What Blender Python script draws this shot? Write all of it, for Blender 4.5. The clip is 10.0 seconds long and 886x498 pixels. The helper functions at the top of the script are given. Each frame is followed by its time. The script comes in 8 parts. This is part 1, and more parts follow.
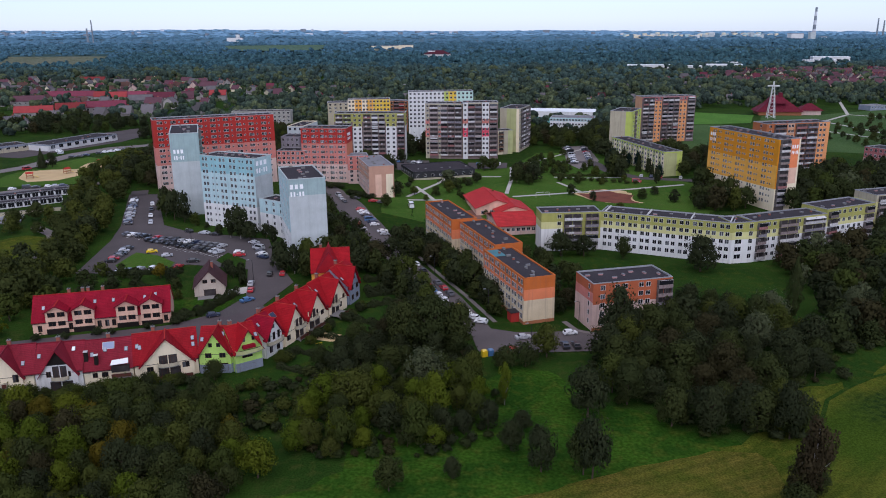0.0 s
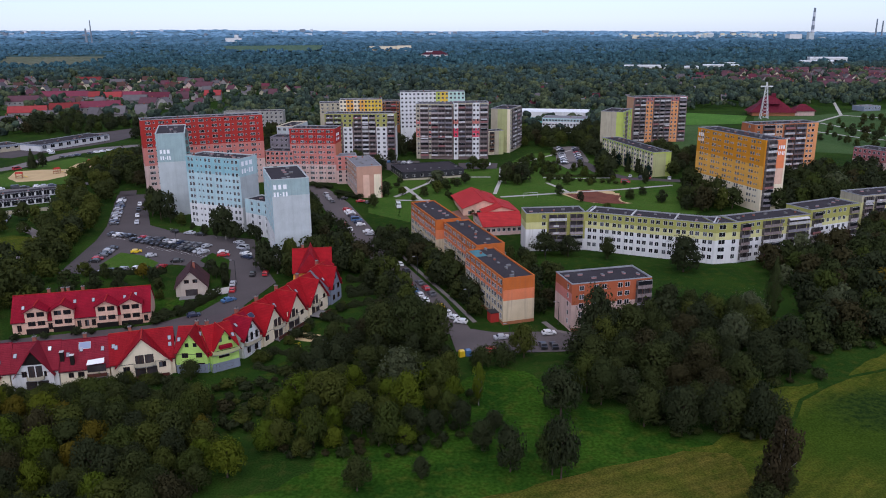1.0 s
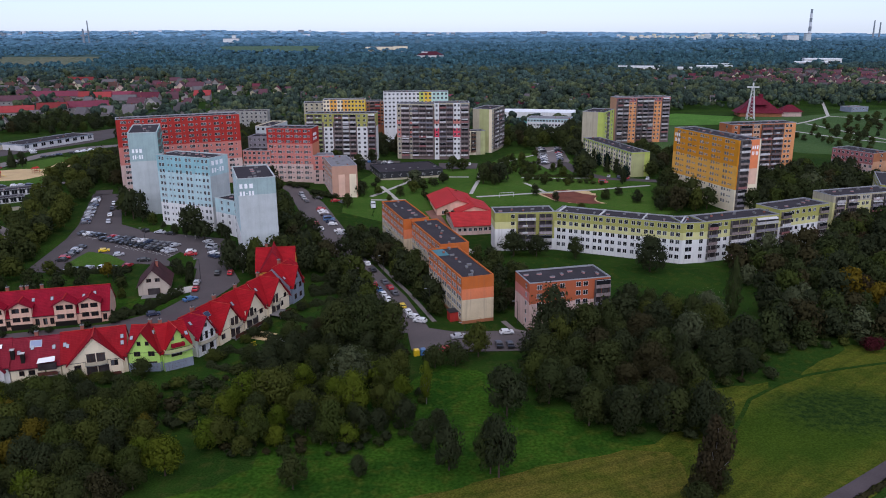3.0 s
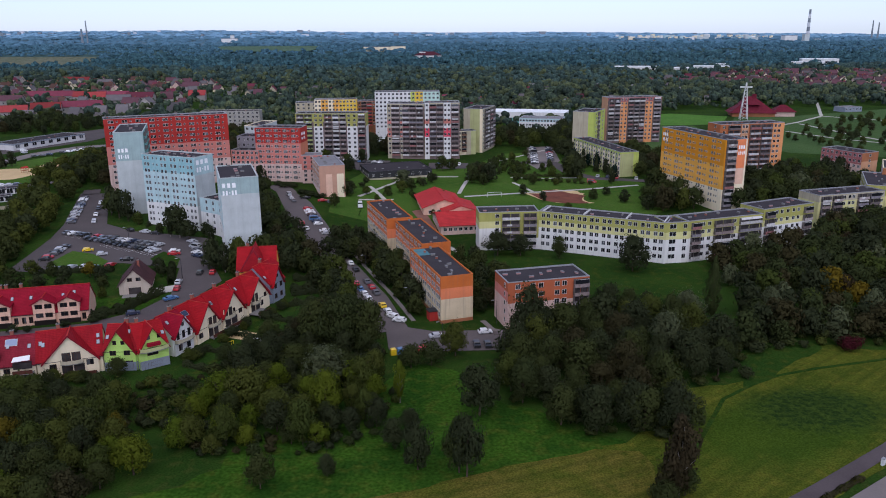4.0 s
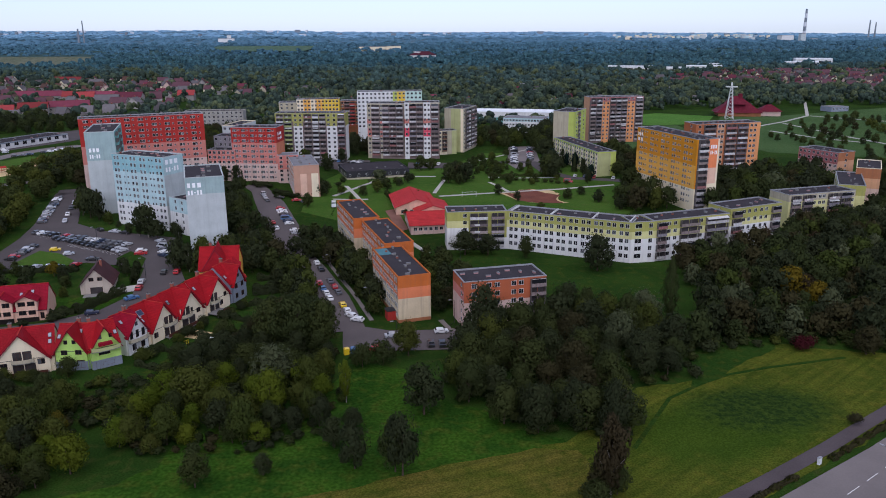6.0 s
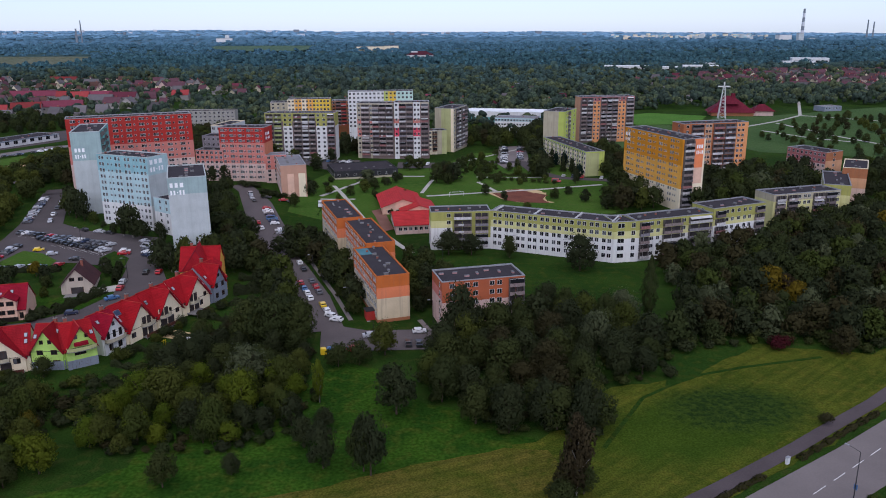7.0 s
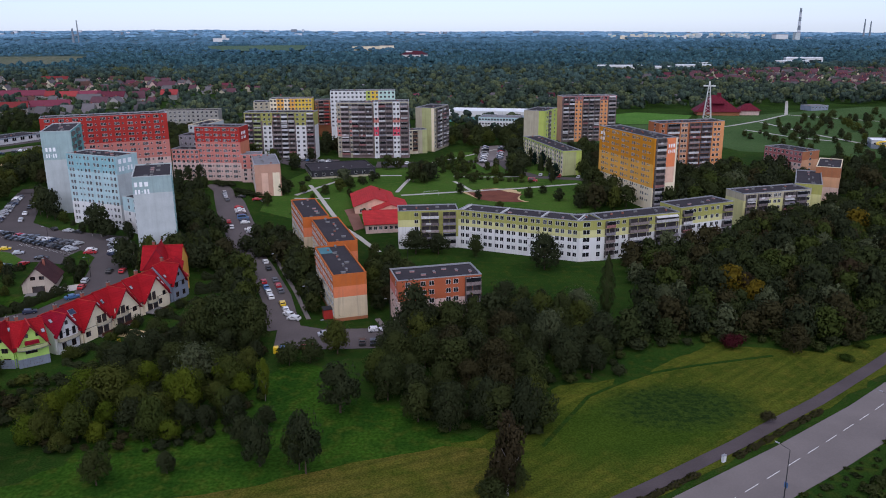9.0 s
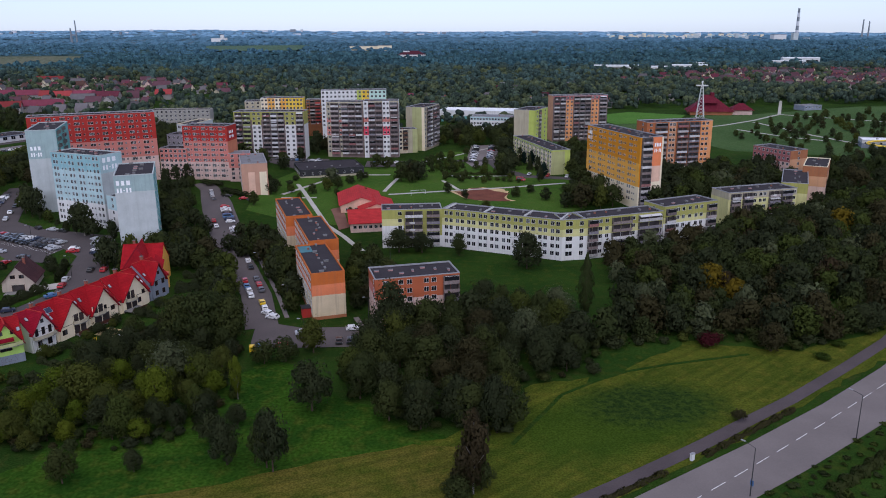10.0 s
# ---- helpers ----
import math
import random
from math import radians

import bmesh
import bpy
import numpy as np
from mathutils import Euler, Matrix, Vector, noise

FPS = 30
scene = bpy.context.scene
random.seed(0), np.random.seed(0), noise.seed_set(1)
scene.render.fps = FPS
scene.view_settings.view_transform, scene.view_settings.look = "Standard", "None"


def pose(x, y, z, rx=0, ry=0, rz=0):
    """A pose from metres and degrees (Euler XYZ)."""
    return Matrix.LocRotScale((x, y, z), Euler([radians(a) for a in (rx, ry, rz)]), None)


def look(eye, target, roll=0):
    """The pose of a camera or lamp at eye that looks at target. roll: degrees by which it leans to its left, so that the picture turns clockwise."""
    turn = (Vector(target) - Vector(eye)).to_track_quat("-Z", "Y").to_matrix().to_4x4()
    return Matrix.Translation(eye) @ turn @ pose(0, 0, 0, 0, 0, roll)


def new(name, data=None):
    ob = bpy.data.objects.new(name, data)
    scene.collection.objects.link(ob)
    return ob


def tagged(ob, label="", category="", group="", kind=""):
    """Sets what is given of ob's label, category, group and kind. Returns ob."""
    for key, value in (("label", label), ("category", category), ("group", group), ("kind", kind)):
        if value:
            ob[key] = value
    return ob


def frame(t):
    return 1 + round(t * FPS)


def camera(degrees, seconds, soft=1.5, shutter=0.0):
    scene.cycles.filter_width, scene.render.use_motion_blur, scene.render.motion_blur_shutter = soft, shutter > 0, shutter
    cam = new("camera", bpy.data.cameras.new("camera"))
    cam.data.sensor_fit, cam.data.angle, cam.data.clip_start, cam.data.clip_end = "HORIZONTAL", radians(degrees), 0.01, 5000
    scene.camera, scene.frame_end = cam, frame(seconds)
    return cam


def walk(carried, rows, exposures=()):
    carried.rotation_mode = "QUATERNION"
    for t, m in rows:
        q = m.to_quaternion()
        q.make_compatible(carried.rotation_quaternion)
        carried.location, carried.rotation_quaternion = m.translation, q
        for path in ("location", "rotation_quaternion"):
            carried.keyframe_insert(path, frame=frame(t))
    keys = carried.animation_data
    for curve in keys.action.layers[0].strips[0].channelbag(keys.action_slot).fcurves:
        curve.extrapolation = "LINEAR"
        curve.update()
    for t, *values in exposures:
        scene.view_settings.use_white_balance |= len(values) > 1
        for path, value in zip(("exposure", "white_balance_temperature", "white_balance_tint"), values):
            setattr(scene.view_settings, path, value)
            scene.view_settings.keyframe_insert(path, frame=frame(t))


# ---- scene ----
cam = camera(59.50, 10.0, soft=1.0)
PATH = [
    (0.0, 0.087, 0.016, 84.637, 74.0584, 0.4809, -0.1402),
    (0.5, 3.103, -0.153, 84.692, 74.0667, 0.4634, -0.1351),
    (1.0, 6.112, -0.247, 84.669, 74.0780, 0.4456, -0.1254),
    (1.5, 9.157, -0.298, 84.575, 74.0943, 0.4265, -0.1099),
    (2.0, 12.189, -0.295, 84.406, 74.1145, 0.4062, -0.1008),
    (2.5, 15.207, -0.277, 84.217, 74.1310, 0.3881, -0.0948),
    (4.0, 24.380, -0.238, 83.708, 74.1618, 0.3556, -0.0831),
    (4.5, 27.470, -0.266, 83.623, 74.1645, 0.3514, -0.0826),
    (5.0, 30.542, -0.318, 83.587, 74.1632, 0.3540, -0.0885),
    (5.5, 33.742, -0.427, 83.597, 74.1566, 0.3664, -0.0832),
    (7.0, 43.091, -0.628, 83.676, 74.1263, 0.3920, -0.1099),
    (7.5, 46.289, -0.754, 83.686, 74.1163, 0.4029, -0.1135),
    (8.0, 49.467, -0.828, 83.641, 74.1112, 0.4096, -0.1126),
    (8.5, 52.631, -0.834, 83.535, 74.1066, 0.4117, -0.1124),
    (9.0, 55.760, -0.833, 83.351, 74.1089, 0.4117, -0.1125),
    (9.5, 58.922, -0.798, 83.091, 74.1150, 0.4077, -0.1149),
    (10.0, 62.073, -0.689, 82.767, 74.1220, 0.3958, -0.1154),
]
walk(cam, [(t, pose(x, y, z, rx, ry, rz)) for t, x, y, z, rx, ry, rz in PATH],
     exposures=[(0.0, 0.15, 6300, 18), (10.0, 0.08, 6300, 18)])

# ---- light ----
SUN_EL, SUN_AZ = 54.0, 178.0
world = bpy.data.worlds.new("overcast_sky")
scene.world = world
world.use_nodes = True
wn, wl = world.node_tree.nodes, world.node_tree.links
sky = wn.new("ShaderNodeTexSky")
sky.sky_type, sky.sun_disc = "NISHITA", False
sky.sun_elevation, sky.sun_rotation = radians(SUN_EL), radians(SUN_AZ)
sky.air_density, sky.dust_density, sky.ozone_density, sky.altitude = 1.0, 0.35, 1.5, 250
grey = wn.new("ShaderNodeHueSaturation")
grey.inputs["Saturation"].default_value = 0.5
wl.new(sky.outputs[0], grey.inputs["Color"])
cool = wn.new("ShaderNodeMix")
cool.data_type, cool.blend_type = "RGBA", "MULTIPLY"
cool.inputs[0].default_value, cool.inputs[7].default_value = 1.0, (0.80, 0.95, 1.22, 1)
wl.new(grey.outputs[0], cool.inputs[6])
wl.new(cool.outputs[2], wn["Background"].inputs[0])
wn["Background"].inputs[1].default_value = 0.114
sun = new("sun", bpy.data.lights.new("sun", "SUN"))
sun.data.energy, sun.data.angle, sun.data.color = 2.45, radians(100), (1.0, 0.955, 0.93)
sun.matrix_world = look((0, 0, 300), (0 + 200 * math.sin(radians(SUN_AZ + 180)), 200 * math.cos(radians(SUN_AZ + 180)), 300 - 200 * math.tan(radians(SUN_EL))))

# ---- materials ----
MATS = {}


def shader(name):
    m = bpy.data.materials.new(name)
    m.use_nodes = True
    MATS[name] = m
    n, l = m.node_tree.nodes, m.node_tree.links
    return m, n, l, n["Principled BSDF"]


def noise_node(n, l, coord, scale, detail=4.0, stretch=(1, 1, 1)):
    mp = n.new("ShaderNodeMapping")
    mp.inputs["Scale"].default_value = stretch
    l.new(coord, mp.inputs[0])
    t = n.new("ShaderNodeTexNoise")
    t.inputs["Scale"].default_value, t.inputs["Detail"].default_value = scale, detail
    l.new(mp.outputs[0], t.inputs["Vector"])
    return t


def mixed(n, l, fac, a, b, mode="MIX"):
    mx = n.new("ShaderNodeMix")
    mx.data_type, mx.blend_type = "RGBA", mode
    for sock, val in ((mx.inputs[0], fac), (mx.inputs[6], a), (mx.inputs[7], b)):
        if hasattr(val, "is_linked"):
            l.new(val, sock)
        elif isinstance(val, (int, float)):
            sock.default_value = val
        else:
            sock.default_value = (*val[:3], 1)
    return mx.outputs[2]


def ramp(n, l, fac, lo, hi):
    r = n.new("ShaderNodeMapRange")
    r.inputs[1].default_value, r.inputs[2].default_value = lo, hi
    l.new(fac, r.inputs[0])
    return r.outputs[0]


def surface(name, col, rough=0.9, fine=3.0, coarse=0.25, vary=0.16, bump=0.05, streak=0.0, metal=0.0, dark=None, spread=0.0):
    """Paint, plaster, felt and other outdoor coats: two scales of tone, rain streaks and a fine relief."""
    m, n, l, p = shader(name)
    co = n.new("ShaderNodeTexCoord").outputs["Object"]
    a, b = noise_node(n, l, co, fine, 6), noise_node(n, l, co, coarse, 3)
    low = dark or [c * (1 - 2 * vary) for c in col]
    c1 = mixed(n, l, ramp(n, l, b.outputs[0], 0.32, 0.68), low, col)
    c2 = mixed(n, l, ramp(n, l, a.outputs[0], 0.25, 0.75), [c * (1 - vary) for c in col], [min(1, c * (1 + vary * 0.6)) for c in col])
    out = mixed(n, l, 0.5, c1, c2)
    if streak:
        s = noise_node(n, l, co, 1.2, 4, (1, 1, 0.06))
        out = mixed(n, l, ramp(n, l, s.outputs[0], 0.5, 0.75), out, mixed(n, l, streak, out, (0.1, 0.1, 0.09)))
    if spread:
        oi = n.new("ShaderNodeObjectInfo")
        hs = n.new("ShaderNodeHueSaturation")
        l.new(out, hs.inputs["Color"])
        r = n.new("ShaderNodeMapRange")
        r.inputs[3].default_value, r.inputs[4].default_value = 1 - spread, 1 + spread
        l.new(oi.outputs["Random"], r.inputs[0])
        l.new(r.outputs[0], hs.inputs["Value"])
        out = hs.outputs[0]
    l.new(out, p.inputs["Base Color"])
    p.inputs["Roughness"].default_value, p.inputs["Metallic"].default_value = rough, metal
    p.inputs["Specular IOR Level"].default_value = 0.14 if rough < 0.95 else 0.04
    if bump:
        bp = n.new("ShaderNodeBump")
        bp.inputs["Strength"].default_value, bp.inputs["Distance"].default_value = 0.5, bump
        l.new(a.outputs[0], bp.inputs["Height"])
        l.new(bp.outputs[0], p.inputs["Normal"])
    return m


def foliage(name, col, col2, soft=0.5, low=0.9, high=1.14, patchy=0.0):
    m, n, l, p = shader(name)
    oi, geo = n.new("ShaderNodeObjectInfo"), n.new("ShaderNodeNewGeometry")
    a = mixed(n, l, oi.outputs["Random"], col, col2)
    hs = n.new("ShaderNodeHueSaturation")
    l.new(a, hs.inputs["Color"])
    r = n.new("ShaderNodeMapRange")
    r.inputs[3].default_value, r.inputs[4].default_value = low, high
    l.new(geo.outputs["Random Per Island"], r.inputs[0])
    l.new(r.outputs[0], hs.inputs["Value"])
    tone = hs.outputs[0]
    if patchy:
        co = n.new("ShaderNodeTexCoord").outputs["Object"]
        big = noise_node(n, l, co, patchy, 4)
        tone = mixed(n, l, ramp(n, l, big.outputs[0], 0.35, 0.65), mixed(n, l, 1.0, tone, (0.5, 0.53, 0.56), "MULTIPLY"), mixed(n, l, 1.0, tone, (1.5, 1.45, 1.36), "MULTIPLY"))
    l.new(tone, p.inputs["Base Color"])
    p.inputs["Roughness"].default_value = 0.75
    p.inputs["Specular IOR Level"].default_value = 0.05
    p.inputs["Subsurface Weight"].default_value = 0.0
    tr, mx = n.new("ShaderNodeBsdfTranslucent"), n.new("ShaderNodeMixShader")
    l.new(tone, tr.inputs[0])
    mx.inputs[0].default_value = soft
    l.new(p.outputs[0], mx.inputs[1])
    l.new(tr.outputs[0], mx.inputs[2])
    l.new(mx.outputs[0], n["Material Output"].inputs[0])
    return m


def grass(name, col, col2, col3, fine=2.6, coarse=0.05, deep=0.14, lines=None, blob=None):
    m, n, l, p = shader(name)
    co = n.new("ShaderNodeTexCoord").outputs["Object"]
    a, b, c = noise_node(n, l, co, fine, 8), noise_node(n, l, co, coarse, 5), noise_node(n, l, co, 0.35, 5)
    x = mixed(n, l, ramp(n, l, b.outputs[0], 0.38, 0.66), col, col2)
    x = mixed(n, l, ramp(n, l, c.outputs[0], 0.5, 0.72), x, col3)
    if lines is not None:
        turn = n.new("ShaderNodeMapping")
        turn.inputs["Rotation"].default_value = (0, 0, -radians(lines))
        l.new(co, turn.inputs[0])
        d = noise_node(n, l, turn.outputs[0], 0.55, 5, (0.07, 1, 1))
        x = mixed(n, l, ramp(n, l, d.outputs[0], 0.35, 0.65), mixed(n, l, 1.0, x, (0.72, 0.78, 0.74), "MULTIPLY"), mixed(n, l, 1.0, x, (1.15, 1.1, 1.0), "MULTIPLY"))
    for k, (bx, by, bt, bl, bw) in enumerate(blob or ()):
        # stands of greener grass with ragged edges, the inner one uncut and tussocky
        sh = n.new("ShaderNodeMapping")
        sh.vector_type = "TEXTURE"
        sh.inputs["Location"].default_value, sh.inputs["Rotation"].default_value = (bx, by, 0), (0, 0, radians(bt))
        sh.inputs["Scale"].default_value = (bl, bw, 1000)
        l.new(co, sh.inputs[0])
        ln = n.new("ShaderNodeVectorMath")
        ln.operation = "LENGTH"
        l.new(sh.outputs[0], ln.inputs[0])
        rag = noise_node(n, l, co, (0.22, 0.4)[k], 6)
        ad = n.new("ShaderNodeMath")
        ad.operation = "MULTIPLY_ADD"
        ad.inputs[1].default_value = 0.75
        l.new(rag.outputs[0], ad.inputs[0])
        l.new(ln.outputs["Value"], ad.inputs[2])
        grain = (b, noise_node(n, l, co, 0.8, 6))[k]
        tones = (((0.034, 0.064, 0.008), (0.052, 0.086, 0.010)), ((0.016, 0.034, 0.008), (0.040, 0.068, 0.012)))[k]
        green = mixed(n, l, ramp(n, l, grain.outputs[0], 0.36, 0.66), *tones)
        x = mixed(n, l, ramp(n, l, ad.outputs[0], (1.1, 1.0)[k], (1.65, 1.55)[k]), green, x)
    dk = mixed(n, l, 1.0, x, (0.5, 0.55, 0.45), "MULTIPLY")
    x = mixed(n, l, ramp(n, l, a.outputs[0], 0.35, 0.65), dk, x)
    l.new(x, p.inputs["Base Color"])
    p.inputs["Roughness"].default_value = 0.95
    p.inputs["Specular IOR Level"].default_value = 0.02
    bp = n.new("ShaderNodeBump")
    bp.inputs["Strength"].default_value, bp.inputs["Distance"].default_value = 0.7, deep
    l.new(a.outputs[0], bp.inputs["Height"])
    l.new(bp.outputs[0], p.inputs["Normal"])
    return m


def tiles(name, col, rough=0.6):
    """Roof tiles: courses and columns of relief, soot and bleached patches."""
    m, n, l, p = shader(name)
    co = n.new("ShaderNodeTexCoord").outputs["Object"]
    a, b = noise_node(n, l, co, 5.0, 5), noise_node(n, l, co, 0.35, 3)
    x = mixed(n, l, ramp(n, l, b.outputs[0], 0.3, 0.7), [c * 0.55 for c in col], [c * 1.08 for c in col])
    x = mixed(n, l, ramp(n, l, a.outputs[0], 0.35, 0.8), x, [min(1, c * 1.15 + 0.01) for c in col])
    w = n.new("ShaderNodeTexWave")
    w.bands_direction, w.wave_profile = "Z", "SAW"
    w.inputs["Scale"].default_value = 0.95
    l.new(co, w.inputs["Vector"])
    w2 = n.new("ShaderNodeTexWave")
    w2.bands_direction = "X"
    w2.inputs["Scale"].default_value = 1.0
    l.new(co, w2.inputs["Vector"])
    x = mixed(n, l, ramp(n, l, w.outputs[1], 0.62, 1.0), x, [c * 0.62 for c in col])
    ad = n.new("ShaderNodeMath")
    ad.operation = "ADD"
    l.new(w.outputs[1], ad.inputs[0])
    l.new(w2.outputs[1], ad.inputs[1])
    bp = n.new("ShaderNodeBump")
    bp.inputs["Strength"].default_value, bp.inputs["Distance"].default_value = 0.6, 0.06
    l.new(ad.outputs[0], bp.inputs["Height"])
    l.new(bp.outputs[0], p.inputs["Normal"])
    l.new(x, p.inputs["Base Color"])
    p.inputs["Roughness"].default_value = rough
    p.inputs["Specular IOR Level"].default_value = 0.06
    return m


# walls
surface("orange_dark", (0.50, 0.13, 0.030), streak=0.25)
surface("orange_salmon", (0.66, 0.20, 0.09), streak=0.2)
surface("cream", (0.60, 0.49, 0.33), streak=0.35)
surface("white_wall", (0.66, 0.655, 0.635), streak=0.25, vary=0.08)
surface("warm_white", (0.76, 0.655, 0.47), streak=0.12, vary=0.08)
surface("olive_yellow", (0.36, 0.35, 0.10), streak=0.25)
surface("pale_yellow", (0.58, 0.55, 0.25), streak=0.2)
surface("ochre_deep", (0.64, 0.25, 0.016), streak=0.12)
surface("ochre_light", (0.80, 0.40, 0.075), streak=0.12)
surface("mint", (0.48, 0.66, 0.58), streak=0.15)
surface("coral", (0.80, 0.24, 0.10), streak=0.1)
surface("sky_blue", (0.27, 0.485, 0.52), streak=0.2)
surface("pale_blue", (0.43, 0.585, 0.60), streak=0.25)
surface("blue_grey", (0.33, 0.44, 0.435), streak=0.25)
surface("ice_grey", (0.485, 0.525, 0.52), streak=0.12)
surface("teal", (0.16, 0.42, 0.40), streak=0.15)
surface("brick_red", (0.40, 0.036, 0.028), streak=0.15)
surface("salmon", (0.56, 0.20, 0.165), streak=0.15)
surface("pale_pink", (0.62, 0.44, 0.38), streak=0.3)
surface("grey_concrete", (0.20, 0.19, 0.18), streak=0.4)
surface("beige", (0.44, 0.39, 0.28), streak=0.4)
surface("brown_wall", (0.20, 0.145, 0.135), streak=0.3)
surface("apricot", (0.70, 0.30, 0.12), streak=0.2)
surface("hot_pink", (0.70, 0.075, 0.12), streak=0.1)
surface("balcony_slab", (0.15, 0.135, 0.13), streak=0.3)
surface("red_paving", (0.20, 0.10, 0.075), fine=4, coarse=0.3)
surface("moss_green", (0.42, 0.43, 0.20), streak=0.25)
surface("lime", (0.45, 0.52, 0.12), streak=0.2)
surface("pistachio", (0.44, 0.66, 0.16), streak=0.12)
surface("mauve", (0.36, 0.13, 0.13), streak=0.2)
surface("brown_clay", (0.36, 0.14, 0.065), streak=0.25)
surface("yellow_wall", (0.75, 0.50, 0.06), streak=0.1)
surface("peach", (0.72, 0.46, 0.34), streak=0.2)
surface("slate_wall", (0.22, 0.25, 0.30), streak=0.2)
surface("house_wall", (0.29, 0.265, 0.25), streak=0.25, spread=0.35)
surface("bare_brick", (0.30, 0.10, 0.07), fine=6, streak=0.2)
# roofs and metal
surface("roof_felt", (0.050, 0.045, 0.050), rough=0.95, fine=1.4, coarse=0.12, vary=0.25, dark=(0.030, 0.028, 0.032))
surface("roof_pale", (0.20, 0.20, 0.21), rough=0.8, vary=0.2)
surface("roof_teal", (0.07, 0.19, 0.22), rough=0.7)
surface("roof_white", (0.72, 0.74, 0.75), rough=0.6, vary=0.06)
surface("metal_edge", (0.34, 0.34, 0.35), rough=0.45, metal=0.4, vary=0.08)
surface("dark_metal", (0.05, 0.05, 0.055), rough=0.5, metal=0.5)
surface("steel", (0.42, 0.43, 0.44), rough=0.4, metal=0.7)
tiles("tile_red", (0.265, 0.007, 0.013))
tiles("tile_scarlet", (0.31, 0.007, 0.012))
tiles("tile_crimson", (0.25, 0.005, 0.019))
tiles("tile_wine", (0.20, 0.014, 0.026))
tiles("tile_ridge", (0.40, 0.030, 0.022))
tiles("church_wine", (0.125, 0.012, 0.024))
tiles("tile_brown", (0.070, 0.030, 0.032))
surface("village_roof", (0.140, 0.032, 0.050), rough=0.85, spread=0.6, fine=2)
# rose and umber roofs have distance haze in the colour, duller and bluer
surface("village_rose", (0.105, 0.048, 0.060), rough=0.85, fine=2)
surface("village_umber", (0.075, 0.050, 0.052), rough=0.85, fine=2)
surface("village_brown", (0.085, 0.045, 0.036), rough=0.85, spread=0.4, fine=2)
surface("village_roof_grey", (0.11, 0.10, 0.105), rough=0.8, spread=0.4, fine=2)
# small parts
surface("frame_white", (0.58, 0.58, 0.57), rough=0.5, vary=0.05, bump=0)
surface("frame_dark", (0.10, 0.045, 0.025), rough=0.5, vary=0.1, bump=0)
surface("parapet_dark", (0.12, 0.10, 0.095), spread=0.5, vary=0.2)
tiles("school_red", (0.44, 0.032, 0.032))
surface("village_bright", (0.25, 0.040, 0.040), rough=0.85, spread=0.3, fine=2)
# dark coat for glazing and for painted shade inside balconies and recesses
surface("glass_and_shade", (0.058, 0.050, 0.050), rough=0.4, fine=0.9, coarse=0.35, vary=0.45, bump=0)
# far chimneys and skyline buildings: base colours paled with distance haze
surface("hazy_red", (0.42, 0.22, 0.20), vary=0.1)
surface("hazy_white", (0.55, 0.57, 0.60), vary=0.06)
surface("hazy_grey", (0.20, 0.23, 0.26), vary=0.1)
surface("house_cream", (0.50, 0.425, 0.35), coarse=0.3, vary=0.14, streak=0.2)
surface("grey_plaster", (0.33, 0.315, 0.28), coarse=0.3, vary=0.2)
surface("lilac_plaster", (0.28, 0.265, 0.29), coarse=0.3, vary=0.15)
surface("clay_peach", (0.50, 0.285, 0.20), coarse=0.3, vary=0.12)
surface("sign_white", (0.88, 0.89, 0.89), vary=0.1, bump=0)
surface("bright_frame", (0.74, 0.74, 0.74), rough=0.5, vary=0.05, bump=0)
surface("parapet_white", (0.55, 0.54, 0.53), spread=0.15)
surface("parapet_red", (0.40, 0.08, 0.07), spread=0.25)
surface("parapet_green", (0.30, 0.33, 0.14), spread=0.2)
surface("parapet_wood", (0.16, 0.09, 0.06), spread=0.2)
surface("salmon_deep", (0.58, 0.20, 0.11), streak=0.2)
surface("rust", (0.40, 0.135, 0.055), streak=0.2)
surface("peach_dull", (0.56, 0.30, 0.17), streak=0.2)
surface("brick_orange", (0.40, 0.105, 0.045), streak=0.2)
surface("vent_pink", (0.40, 0.22, 0.21), vary=0.1)
surface("terrace_wood", (0.10, 0.035, 0.025), vary=0.25)
# near-black coat: gable timber, chimneys, and the painted shadow under the bays
surface("timber_and_shade", (0.018, 0.014, 0.012), vary=0.3)
surface("tyre", (0.02, 0.02, 0.02), rough=0.9, bump=0)
surface("rim", (0.4, 0.4, 0.42), rough=0.3, metal=0.8, bump=0)
surface("bark", (0.07, 0.05, 0.035), fine=8, streak=0.2)
surface("birch_bark", (0.22, 0.20, 0.18), fine=6)
surface("lamp_lens", (0.6, 0.6, 0.55), rough=0.3, bump=0)
# ground
surface("asphalt", (0.092, 0.080, 0.080), rough=0.95, fine=2.5, coarse=0.08, vary=0.22, dark=(0.060, 0.053, 0.054))
surface("asphalt_street", (0.118, 0.101, 0.099), rough=0.95, fine=2.5, coarse=0.08, vary=0.22, dark=(0.078, 0.069, 0.069))
surface("asphalt_road", (0.176, 0.153, 0.146), rough=0.9, fine=3, coarse=0.1, vary=0.14)
surface("asphalt_path", (0.088, 0.071, 0.073), rough=0.9, fine=3, coarse=0.1, vary=0.2)
surface("paving", (0.42, 0.40, 0.36), fine=4, coarse=0.2, vary=0.16)
surface("road_paint", (0.72, 0.72, 0.70), fine=6, vary=0.15, bump=0)
surface("sand", (0.52, 0.38, 0.20), fine=2, coarse=0.15, vary=0.18)
surface("red_earth", (0.16, 0.055, 0.035), fine=1.2, coarse=0.2, vary=0.3, bump=0.3)
